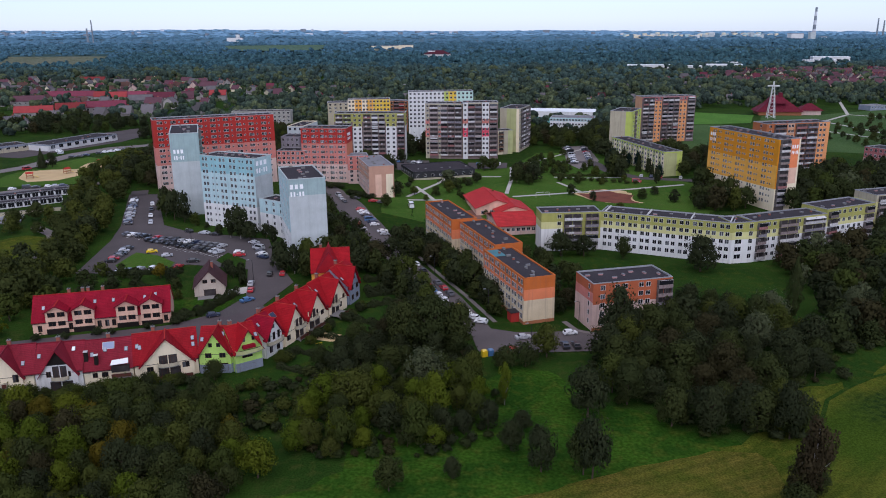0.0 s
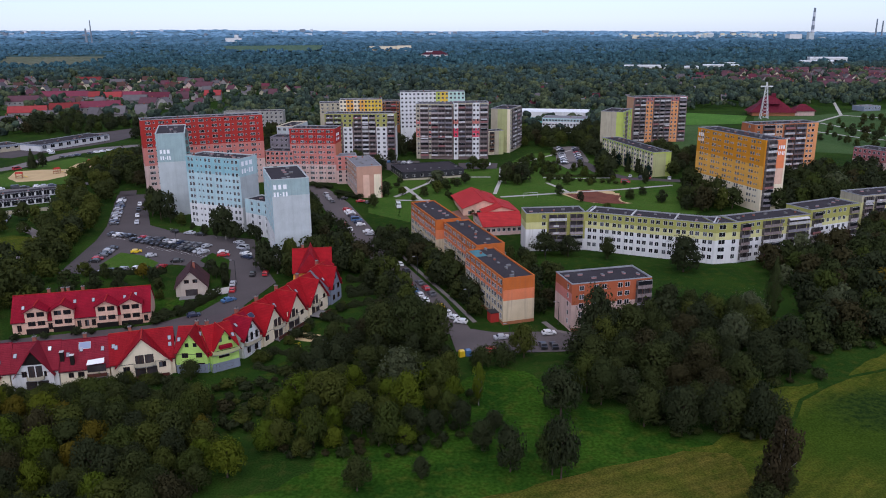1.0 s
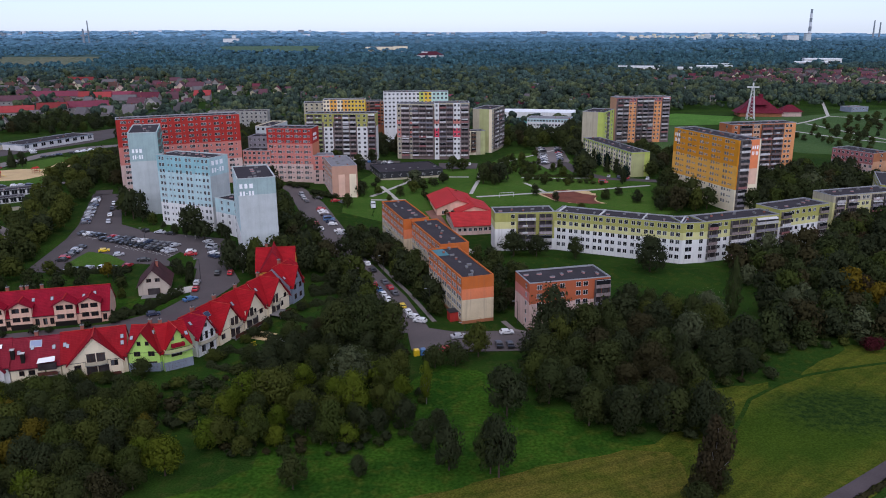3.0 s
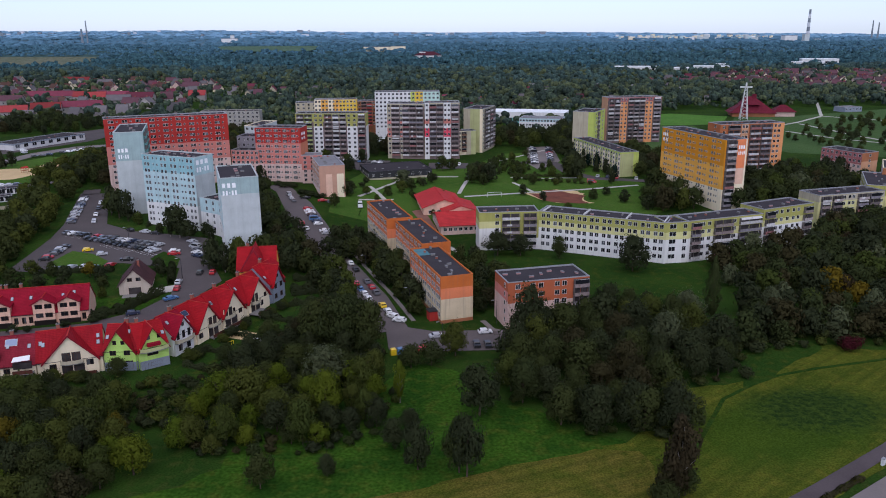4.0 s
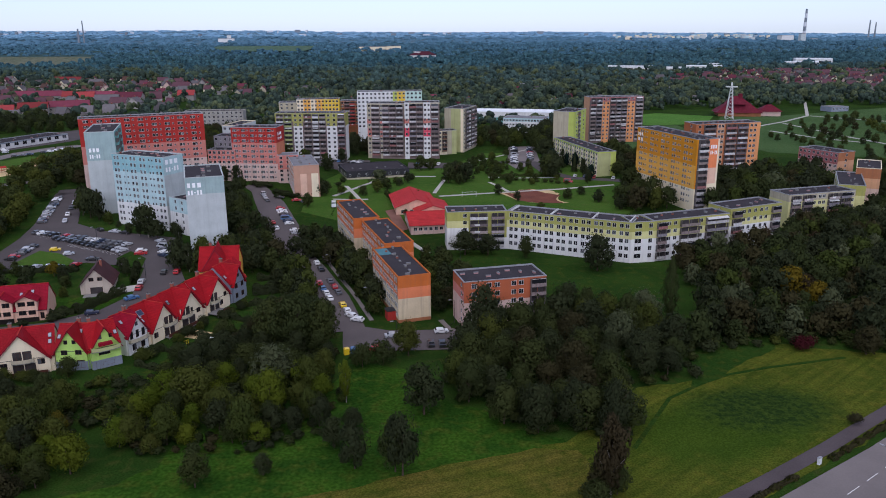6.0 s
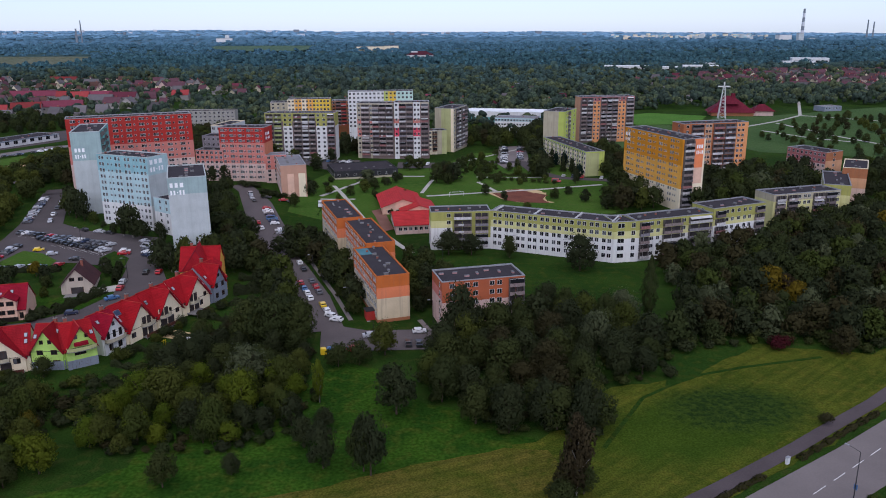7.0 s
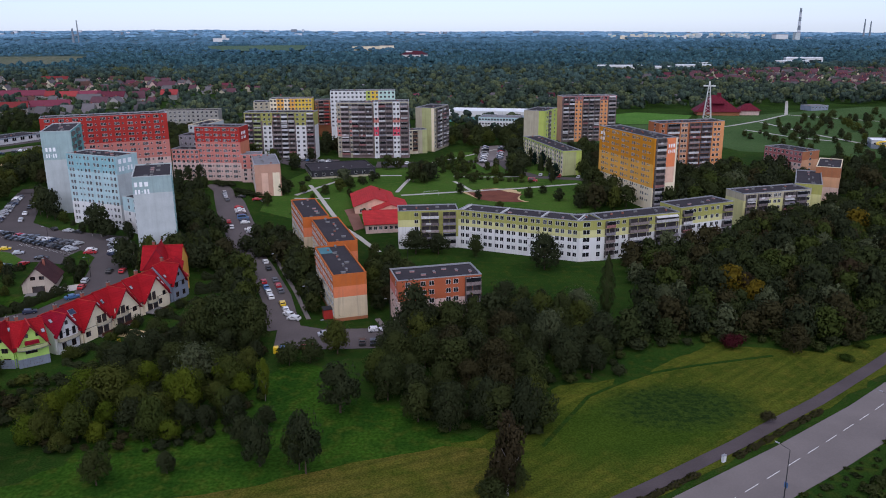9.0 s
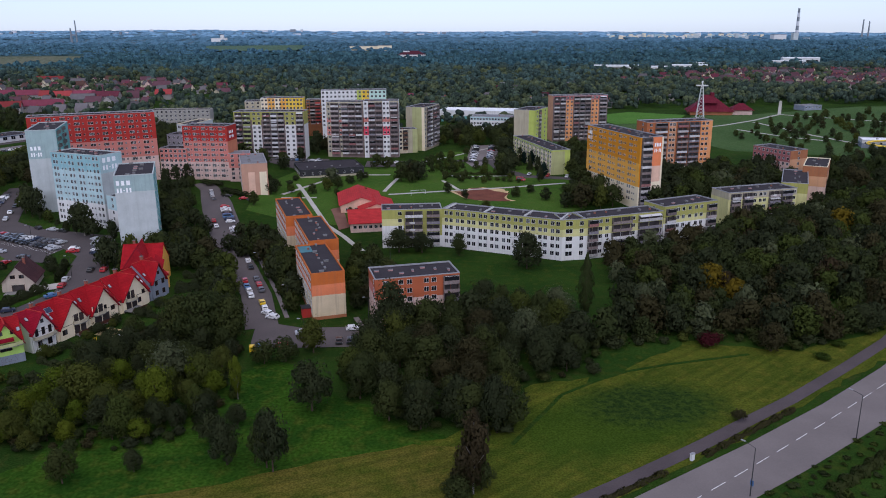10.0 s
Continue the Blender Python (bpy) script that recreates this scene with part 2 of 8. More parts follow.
grass("grass_wild", (0.018, 0.044, 0.008), (0.031, 0.068, 0.011), (0.044, 0.060, 0.014))
grass("grass_bank", (0.017, 0.046, 0.008), (0.027, 0.060, 0.010), (0.046, 0.064, 0.011))
grass("grass_meadow", (0.018, 0.054, 0.007), (0.038, 0.092, 0.010), (0.056, 0.083, 0.012), fine=1.3, coarse=0.09)
grass("grass_pitch", (0.075, 0.180, 0.034), (0.095, 0.210, 0.040), (0.085, 0.180, 0.038), deep=0.03)
grass("grass_lawn", (0.046, 0.104, 0.017), (0.070, 0.134, 0.023), (0.082, 0.122, 0.028), coarse=0.03, deep=0.05)
grass("grass_dry", (0.060, 0.082, 0.012), (0.092, 0.104, 0.016), (0.116, 0.112, 0.019), coarse=0.06, lines=40, blob=((100.0, 152.0, 27, 26, 13.0), (109.5, 159.0, 5, 17.5, 11.5)))
# far lands
grass("grass_straw", (0.128, 0.108, 0.024), (0.080, 0.088, 0.015), (0.048, 0.070, 0.010), coarse=0.11, lines=22)
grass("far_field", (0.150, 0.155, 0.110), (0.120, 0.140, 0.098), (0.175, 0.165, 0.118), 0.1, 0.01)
grass("grass_park", (0.054, 0.104, 0.036), (0.074, 0.128, 0.046), (0.088, 0.124, 0.052), coarse=0.03)
# distance haze is mixed into the next three ground colours
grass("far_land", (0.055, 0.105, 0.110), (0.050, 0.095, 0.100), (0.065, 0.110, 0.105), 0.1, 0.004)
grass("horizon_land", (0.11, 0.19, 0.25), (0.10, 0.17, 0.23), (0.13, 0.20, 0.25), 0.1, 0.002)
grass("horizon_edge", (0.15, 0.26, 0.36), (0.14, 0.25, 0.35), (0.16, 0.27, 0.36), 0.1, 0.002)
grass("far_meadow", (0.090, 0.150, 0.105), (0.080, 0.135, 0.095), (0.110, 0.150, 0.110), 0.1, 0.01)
foliage("leaf_dark", (0.036, 0.0455, 0.0210), (0.045, 0.0560, 0.0235))
foliage("leaf_green", (0.057, 0.078, 0.0180), (0.082, 0.095, 0.0200))
foliage("leaf_lime", (0.090, 0.130, 0.013), (0.118, 0.138, 0.014))
foliage("leaf_yellow", (0.150, 0.108, 0.012), (0.120, 0.100, 0.013))
foliage("leaf_weed", (0.030, 0.058, 0.010), (0.044, 0.072, 0.012))
foliage("leaf_silver", (0.096, 0.112, 0.056), (0.084, 0.100, 0.050))
foliage("leaf_brown", (0.054, 0.049, 0.021), (0.049, 0.046, 0.021))
foliage("leaf_rust", (0.054, 0.040, 0.021), (0.050, 0.042, 0.020))
foliage("leaf_red", (0.081, 0.013, 0.017), (0.067, 0.013, 0.017))
foliage("needle", (0.011, 0.028, 0.021), (0.017, 0.036, 0.026))
foliage("leaf_mid", (0.043, 0.057, 0.0195), (0.057, 0.070, 0.021))
# belts a to f carry ever more blue distance haze in the leaf colour
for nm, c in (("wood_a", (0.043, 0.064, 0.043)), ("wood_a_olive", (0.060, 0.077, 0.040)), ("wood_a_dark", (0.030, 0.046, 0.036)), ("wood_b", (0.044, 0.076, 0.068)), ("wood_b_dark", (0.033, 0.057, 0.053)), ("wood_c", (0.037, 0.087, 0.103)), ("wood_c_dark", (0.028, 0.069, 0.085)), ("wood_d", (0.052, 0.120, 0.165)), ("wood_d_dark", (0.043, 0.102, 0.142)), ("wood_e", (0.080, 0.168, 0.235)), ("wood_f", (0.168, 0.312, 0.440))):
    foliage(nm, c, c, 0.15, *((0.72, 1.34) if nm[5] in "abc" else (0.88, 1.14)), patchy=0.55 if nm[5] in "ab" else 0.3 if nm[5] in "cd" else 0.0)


def owners(name, cols):
    """Balcony fronts, each of another owner's choice of colour."""
    m, n, l, p = shader(name)
    cr = n.new("ShaderNodeValToRGB")
    cr.color_ramp.interpolation = "CONSTANT"
    while len(cr.color_ramp.elements) < len(cols):
        cr.color_ramp.elements.new(0.5)
    for k, c in enumerate(cols):
        cr.color_ramp.elements[k].position = k / len(cols)
        cr.color_ramp.elements[k].color = (*c, 1)
    l.new(n.new("ShaderNodeObjectInfo").outputs["Random"], cr.inputs[0])
    co = n.new("ShaderNodeTexCoord").outputs["Object"]
    a = noise_node(n, l, co, 1.6, 5)
    l.new(mixed(n, l, ramp(n, l, a.outputs[0], 0.35, 0.75), cr.outputs[0], mixed(n, l, 1.0, cr.outputs[0], (0.5, 0.5, 0.5), "MULTIPLY")), p.inputs["Base Color"])
    p.inputs["Roughness"].default_value = 0.8
    return m


owners("parapet_mixed", [(0.23, 0.175, 0.165), (0.46, 0.44, 0.43), (0.14, 0.11, 0.11), (0.30, 0.125, 0.12), (0.34, 0.28, 0.26), (0.22, 0.20, 0.22), (0.60, 0.58, 0.57), (0.24, 0.19, 0.17), (0.40, 0.34, 0.33)])


def glass(name, col, rough):
    m, n, l, p = shader(name)
    oi = n.new("ShaderNodeObjectInfo")
    x = mixed(n, l, ramp(n, l, oi.outputs["Random"], 0.82, 1.0), col, [min(1, c * 5 + 0.03) for c in col])
    l.new(x, p.inputs["Base Color"])
    p.inputs["Roughness"].default_value = rough
    p.inputs["IOR"].default_value = 1.5
    p.inputs["Specular IOR Level"].default_value = 0.10
    return m


glass("window_glass", (0.012, 0.013, 0.015), 0.18)
glass("car_glass", (0.012, 0.013, 0.015), 0.05)
# pale base colour paints the sky's reflection into the skylight glass
glass("sky_reflection_glass", (0.30, 0.32, 0.35), 0.25)
glass("solar_glass", (0.05, 0.06, 0.085), 0.2)


def paint(name, col):
    m, n, l, p = shader(name)
    p.inputs["Base Color"].default_value = (*col, 1)
    p.inputs["Roughness"].default_value, p.inputs["Coat Weight"].default_value = 0.35, 0.6
    co = n.new("ShaderNodeTexCoord").outputs["Object"]
    a = noise_node(n, l, co, 2.0, 4)
    l.new(mixed(n, l, ramp(n, l, a.outputs[0], 0.3, 0.8), col, [c * 0.75 + 0.02 for c in col]), p.inputs["Base Color"])
    return m


CAR_PAINTS = ["car_white", "car_silver", "car_black", "car_navy", "car_red", "car_grey", "car_blue", "car_green", "car_yellow"]
for nm, c in zip(CAR_PAINTS, ((0.75, 0.75, 0.75), (0.42, 0.43, 0.45), (0.015, 0.015, 0.017), (0.015, 0.025, 0.06), (0.42, 0.012, 0.02), (0.10, 0.10, 0.11), (0.05, 0.14, 0.30), (0.03, 0.08, 0.05), (0.75, 0.50, 0.01))):
    paint(nm, c)


# ---- mesh helpers ----
class Shape:
    """Collects faces with materials and turns them into one mesh."""

    def __init__(self):
        self.v, self.f, self.m, self.names = [], [], [], []

    def slot(self, mat):
        if mat not in self.names:
            self.names.append(mat)
        return self.names.index(mat)

    def face(self, pts, mat):
        k = len(self.v)
        self.v += [tuple(p) for p in pts]
        self.f.append(tuple(range(k, k + len(pts))))
        self.m.append(self.slot(mat))
        return self

    def box(self, x0, x1, y0, y1, z0, z1, mat, top=None, inset=0.0):
        k, s, i = len(self.v), self.slot(mat), inset
        self.v += [(x0, y0, z0), (x1, y0, z0), (x1, y1, z0), (x0, y1, z0), (x0 + i, y0 + i, z1), (x1 - i, y0 + i, z1), (x1 - i, y1 - i, z1), (x0 + i, y1 - i, z1)]
        for q in ((0, 3, 2, 1), (4, 5, 6, 7), (0, 1, 5, 4), (1, 2, 6, 5), (2, 3, 7, 6), (3, 0, 4, 7)):
            self.f.append(tuple(k + j for j in q))
            self.m.append(s)
        if top:
            self.m[-5] = self.slot(top)
        return self

    def tube(self, a, b, r0, r1, n, mat):
        a, b = Vector(a), Vector(b)
        d = (b - a).normalized()
        e = d.orthogonal().normalized()
        g = d.cross(e)
        k, s = len(self.v), self.slot(mat)
        for p, r in ((a, r0), (b, r1)):
            for j in range(n):
                w = 2 * math.pi * j / n
                self.v.append(tuple(p + r * (math.cos(w) * e + math.sin(w) * g)))
        for j in range(n):
            self.f.append((k + j, k + (j + 1) % n, k + n + (j + 1) % n, k + n + j))
            self.m.append(s)
        self.f.append(tuple(k + n + j for j in range(n)))
        self.m.append(s)
        self.f.append(tuple(k + n - 1 - j for j in range(n)))
        self.m.append(s)
        return self

    def prism(self, pts, d, mat, side=None):
        """A flat polygon pushed along d."""
        k, n, s = len(self.v), len(pts), self.slot(mat)
        t = self.slot(side or mat)
        self.v += [tuple(p) for p in pts] + [tuple(Vector(p) + Vector(d)) for p in pts]
        self.f += [tuple(k + j for j in range(n)), tuple(k + 2 * n - 1 - j for j in range(n))]
        self.m += [s, s]
        for j in range(n):
            self.f.append((k + j, k + n + j, k + n + (j + 1) % n, k + (j + 1) % n))
            self.m.append(t)
        return self

    def mesh(self, name):
        me = bpy.data.meshes.new(name)
        me.from_pydata(self.v, [], self.f)
        for nm in self.names:
            me.materials.append(MATS[nm])
        me.polygons.foreach_set("material_index", self.m)
        me.update()
        return me


def part(name, shape, parent=None, at=(0, 0, 0), turn=0.0, label=""):
    me = shape.mesh(name) if isinstance(shape, Shape) else shape
    ob = new(name, me)
    if parent is not None:
        ob.parent = parent
    ob.location, ob.rotation_euler = at, (0, 0, turn)
    if label:
        ob["label"] = label
    return ob


def empty(name, at, turn, label, category, group="", kind=""):
    ob = new(name)
    ob.empty_display_size = 0.5
    ob.location, ob.rotation_euler = at, (0, 0, turn)
    return tagged(ob, label, category, group, kind)


# ---- the lie of the land ----
def ease(a, b, x):
    k = min(1.0, max(0.0, (x - a) / (b - a)))
    return k * k * (3 - 2 * k)


def land(x, y):
    zl = np.interp(y, [190, 280, 330, 420, 600], [0, 3.5, 5.5, 7, 7])
    zr = np.interp(y, [300, 400, 600], [0, 4, 6])
    w = ease(-60, 0, x)
    z = float(zl * (1 - w) + zr * w + np.interp(y, [700, 1500, 2000, 2300, 3000, 4000, 4800], [0, 0, 7, 17, 25, 36, 46]))
    far = ease(2200, 4600, y)
    if far:
        z += far * (10 - max(-2600, min(2600, x)) / 2400 * 23)
        z += far * 7 * noise.noise((x / 900, y / 1500, 0.3)) + far * 2 * noise.noise((x / 260, y / 500, 3.1))
    # a low bank in the meadow by the road
    z += 0.5 * math.exp(-(((x - 112) / 17) ** 2 + ((y - 157) / 9) ** 2))
    return z


def steps(a, b, s):
    return list(np.arange(a, b, s))


xs = steps(-3600, -1200, 200) + steps(-1200, -400, 40) + steps(-400, 500, 10) + steps(500, 1200, 40) + steps(1200, 3601, 200)
ys = steps(-400, 60, 60) + steps(60, 620, 8) + steps(620, 1500, 40) + steps(1500, 4951, 150)
gv = [(x, y, land(x, y)) for y in ys for x in xs]
nx = len(xs)
gf = [(j * nx + i, j * nx + i + 1, (j + 1) * nx + i + 1, (j + 1) * nx + i) for j in range(len(ys) - 1) for i in range(nx - 1)]
gm = bpy.data.meshes.new("ground")
gm.from_pydata(gv, [], gf)
# beyond 1500 m the ground takes colours with haze painted in
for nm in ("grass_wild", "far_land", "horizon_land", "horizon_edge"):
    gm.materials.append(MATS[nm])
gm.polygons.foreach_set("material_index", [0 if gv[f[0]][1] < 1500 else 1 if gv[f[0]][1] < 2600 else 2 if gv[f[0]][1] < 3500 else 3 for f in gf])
gm.polygons.foreach_set("use_smooth", [True] * len(gf))
tagged(new("ground", gm), "wild dark green grass over gently rising land", "ground", kind="structure")

FEET, TRACKS = [], []


def ribbon(name, pts, width, mat, lift, label, category="road"):
    """A strip along a line of points, laid on the land."""
    line = []
    for (x0, y0), (x1, y1) in zip(pts, pts[1:]):
        n = max(1, int(math.hypot(x1 - x0, y1 - y0) / 5))
        line += [(x0 + (x1 - x0) * k / n, y0 + (y1 - y0) * k / n) for k in range(n)]
        TRACKS.append((x0, y0, x1, y1, width / 2))
    line.append(pts[-1])
    s, prev = Shape(), None
    for k, (x, y) in enumerate(line):
        a, b = line[max(0, k - 1)], line[min(len(line) - 1, k + 1)]
        d = Vector((b[0] - a[0], b[1] - a[1])).normalized() * width / 2
        pair = [(x - d.y, y + d.x), (x + d.y, y - d.x)]
        top = [(px, py, land(px, py) + lift) for px, py in pair]
        low = [(px, py, pz - lift - 0.4) for px, py, pz in top]
        if prev:
            s.face([prev[0][1], top[1], top[0], prev[0][0]], mat)
            s.face([prev[0][0], top[0], low[0], prev[1][0]], mat)
            s.face([prev[1][1], low[1], top[1], prev[0][1]], mat)
        prev = (top, low)
    return tagged(part(name, s), label, category, kind="structure")


def patch(name, pts, mat, lift, label, category="ground", step=6.0, rough=0.8, block=False):
    """A flat area with a slightly uneven outline, laid on the land."""
    from mathutils.geometry import delaunay_2d_cdt
    ring = []
    for (x0, y0), (x1, y1) in zip(pts, pts[1:] + pts[:1]):
        n = max(1, int(math.hypot(x1 - x0, y1 - y0) / step))
        for k in range(n):
            x, y = x0 + (x1 - x0) * k / n, y0 + (y1 - y0) * k / n
            ring.append(Vector((x + rough * noise.noise((x / 7, y / 7, 1)), y + rough * noise.noise((x / 7, y / 7, 5)))))
    n = len(ring)
    lo = (min(p.x for p in ring), min(p.y for p in ring))
    hi = (max(p.x for p in ring), max(p.y for p in ring))
    inner = [Vector((x, y)) for x in np.arange(lo[0], hi[0], step) for y in np.arange(lo[1], hi[1], step)]
    inner = [p for p in inner if inside(p.x, p.y, pts)]
    vs, _, fs, _, _, _ = delaunay_2d_cdt(ring + inner, [(k, (k + 1) % n) for k in range(n)], [], 1, 0.01)
    me = bpy.data.meshes.new(name)
    me.from_pydata([(p.x, p.y, land(p.x, p.y) + lift) for p in vs], [], [tuple(f) for f in fs])
    me.materials.append(MATS[mat])
    if block:
        BLOCKED.append(pts)
    return tagged(part(name, me), label, category, kind="structure")


BLOCKED = []


def inside(x, y, poly):
    hit = False
    for (x0, y0), (x1, y1) in zip(poly, poly[1:] + poly[:1]):
        if (y0 > y) != (y1 > y) and x < (x1 - x0) * (y - y0) / (y1 - y0) + x0:
            hit = not hit
    return hit


def taken(x, y, gap=2.0):
    """Whether a building, a road or a paved area lies at this place."""
    for cx, cy, c, s, hx, hy in FEET:
        dx, dy = x - cx, y - cy
        if abs(dx * c + dy * s) < hx + gap and abs(dy * c - dx * s) < hy + gap:
            return True
    for x0, y0, x1, y1, w in TRACKS:
        dx, dy = x1 - x0, y1 - y0
        k = min(1, max(0, ((x - x0) * dx + (y - y0) * dy) / (dx * dx + dy * dy + 1e-9)))
        if math.hypot(x - x0 - k * dx, y - y0 - k * dy) < w + gap * 0.6:
            return True
    return any(inside(x, y, p) for p in BLOCKED)


# ---- ground: grass, roads, paths ----
patch("meadow", [(-60, 104), (-45, 122), (-24.7, 131), (-17, 146), (-12, 158), (6, 166), (14, 184), (24, 186), (32, 172), (44, 160), (52, 153), (62, 147), (64, 141), (43, 137), (29, 132), (6, 124), (-15, 112), (-40, 98)], "grass_meadow", 0.05, "fresh green meadow with uneven uncut grass", step=3, rough=3.5)
patch("mown_strip", [(-20, 113), (6.7, 124.5), (29.8, 133.2), (43.4, 138.2), (55.4, 141.9), (64, 142), (66, 128), (66, 108), (30, 96), (-10, 92), (-30, 100)], "grass_straw", 0.09, "straw-coloured strip of mown dry grass", step=3, rough=1.6)
patch("dry_meadow", [(58, 100), (58, 143), (74, 153), (84, 171), (98, 173), (112, 184), (127, 196), (156, 189), (186, 202), (225, 235), (240, 236), (180, 186), (140, 156), (112, 136), (88, 118), (74, 108)], "grass_dry", 0.07, "yellow-green dry meadow beside the road", step=4, rough=2.5)
patch("hollow_grass", [(97, 171), (99, 178), (103, 192), (118, 199), (129, 199), (126, 193), (113, 183), (104, 174)], "grass_bank", 0.13, "bright green grass in a hollow by the wood", step=3, rough=1.5)
patch("mown_track", [(76, 150), (84, 168), (100, 175), (118, 187), (122, 186), (103, 172), (90, 163), (82, 149)], "grass_dry", 0.12, "worn straw-coloured track through the meadow", step=3)
ribbon("wheel_track", [(76, 142), (79.1, 147.1), (84.1, 155.3), (89.6, 164.3), (99.1, 171.7), (108.0, 177.1), (119.1, 181.0), (130.2, 183.9), (142, 187)], 1.0, "grass_bank", 0.15, "dark green wheel track curving through the meadow", "track")
patch("verge", [(84, 110), (118, 136), (144, 156), (170, 177), (240, 247), (290, 215), (250, 170), (160, 130), (110, 90), (80, 90)], "grass_bank", 0.03, "overgrown green verge beyond the road", step=6)
patch("back_lawn", [(48, 286), (89, 268), (106, 268), (113, 252), (113, 239), (95, 224), (81, 221), (70, 232), (42, 238), (36, 262)], "grass_bank", 0.06, "green lawn behind the apartment blocks")
patch("park_lawn", [(-28, 345), (-30, 400), (-20, 440), (0, 445), (40, 455), (62, 505), (100, 505), (112, 470), (122, 408), (150, 400), (128, 350), (100, 335), (60, 325), (40, 320), (0, 330)], "grass_lawn", 0.06, "bright green park lawn between the estates", step=8)
patch("sports_field", [(238, 735), (282, 706), (257, 648), (205, 642), (190, 700)], "grass_pitch", 0.1, "bright green playing field", step=12)
patch("church_lawn", [(286, 700), (330, 700), (470, 770), (640, 770), (600, 620), (480, 500), (330, 470), (250, 500), (232, 560), (262, 640)], "grass_park", 0.1, "wide green lawns round the church", step=14)
patch("garden_lawn", [(-25.5, 228), (-11.7, 237), (-10.5, 254), (-25.4, 246)], "grass_bank", 0.08, "small green garden lawn behind hedges")
patch("garden_lawn", [(-49.7, 169.7), (-39, 172.6), (-34, 184), (-46, 185), (-53, 180)], "grass_bank", 0.08, "green back garden of the row houses")
patch("garden_lawn", [(-90, 226), (-68, 224), (-66, 238), (-72, 236), (-82, 234), (-92, 238)], "grass_meadow", 0.08, "mown lawn round a lone family house")
patch("garden_lawn", [(-44, 185), (-41, 195), (-34, 214), (-26.5, 233), (-15, 236), (-18, 216), (-26, 196), (-36, 179)], "grass_bank", 0.13, "long green back gardens of the row houses", step=4)
patch("patio", [(-36.5, 203), (-34.5, 208), (-29, 206.5), (-30.5, 201.5)], "sand", 0.14, "pale sandy patio behind the row houses", step=2, rough=0.4)
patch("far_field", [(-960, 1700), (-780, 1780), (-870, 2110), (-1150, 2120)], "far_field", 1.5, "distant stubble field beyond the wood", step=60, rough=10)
patch("allotment", [(-185, 292), (-170, 306), (-160, 303), (-153.5, 291.4), (-154.5, 278.4), (-157, 266.5), (-164, 260)], "grass_dry", 0.08, "olive yellow rough field by a narrow lane", step=5, block=True)
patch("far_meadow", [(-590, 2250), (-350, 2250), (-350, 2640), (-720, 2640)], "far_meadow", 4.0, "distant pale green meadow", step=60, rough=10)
patch("sandpit", [(-232.9, 420.4), (-239.7, 441.6), (-227.5, 446.6), (-211.5, 447.6), (-202.3, 425.7), (-208.4, 413.4), (-221.7, 409.5)], "sand", 0.12, "pale sand of a playground", step=4, block=True)
patch("sandpit", [(-214.2, 453.4), (-215.3, 469), (-206.3, 476), (-198.0, 454.6), (-204.8, 448.5)], "sand", 0.12, "pale sand patch by the playground", step=4, block=True)
patch("playground_lawn", [(-240, 395), (-244, 430), (-236, 470), (-226, 492), (-190, 478), (-186, 440), (-192, 404), (-215, 400)], "grass_lawn", 0.06, "bright green grass round the playground", step=8)
patch("sandy_earth", [(66, 382), (72, 387), (83, 393), (97, 383), (95, 366), (79, 365)], "sand", 0.1, "trampled sandy soil round the dig", step=1.5, rough=4.5)
patch("bare_earth", [(68, 383), (81, 391), (97, 379), (92, 364), (77, 366)], "red_earth", 0.12, "churned reddish brown earth of a small dig", step=1.5, rough=4.0)
patch("car_park", [(-129, 259), (-132, 298), (-136, 318), (-155, 377), (-141, 377), (-118, 319), (-104, 308.5), (-87, 303.5), (-69, 297.5), (-60, 270), (-50.5, 249), (-57, 226), (-66, 219), (-69, 222), (-63.5, 236), (-69, 262), (-92, 268), (-113, 259)], "asphalt", 0.13, "grey asphalt car park of the estate", "car park", step=6, rough=0.2, block=True)
patch("island", [(-118.1, 267.3), (-116.1, 282.0), (-106.7, 278.4), (-97.5, 269.9), (-97.6, 263.8), (-116.1, 264.8)], "grass_lawn", 0.22, "grass island inside the car park", step=3, rough=0.3)
patch("kerb_island", [(-81, 281), (-72, 272), (-70, 262), (-75, 263), (-83, 272)], "grass_bank", 0.22, "small green corner with shrubs in the car park", step=3, rough=0.3)
patch("yard", [(7, 214), (9.5, 194.5), (14, 193.5), (30, 193.5), (46, 194.5), (45, 202), (41.5, 208.5), (21, 208)], "asphalt_street", 0.13, "asphalt yard in front of the apartment block", "yard", step=4, rough=0.2, block=True)
patch("terrace_yard", [(-122, 203), (-81, 213.5), (-70, 222), (-58, 229), (-51, 224), (-57, 208), (-60, 199), (-66, 195.5), (-80, 191.5), (-100, 187), (-119, 183)], "asphalt_path", 0.1, "dark paved lane between the two terraces", "yard", step=5, rough=0.3, block=True)
patch("driveway", [(-70, 236), (-64, 239), (-65, 245), (-71, 242)], "paving", 0.17, "pale paved drive beside the lone house", "yard", step=3, rough=0.2, block=True)
patch("service_yard", [(-300, 500), (-268, 490), (-232, 560), (-222, 620), (-250, 640), (-300, 560)], "asphalt", 0.12, "pale asphalt yard of the shops", "yard", step=10, rough=0.5, block=True)
ribbon("side_road", [(-292, 380), (-262, 430), (-247, 456), (-240, 503), (-226, 530), (-206, 542), (-180, 560)], 11.0, "asphalt_road", 0.13, "pale worn asphalt road with parking strips")
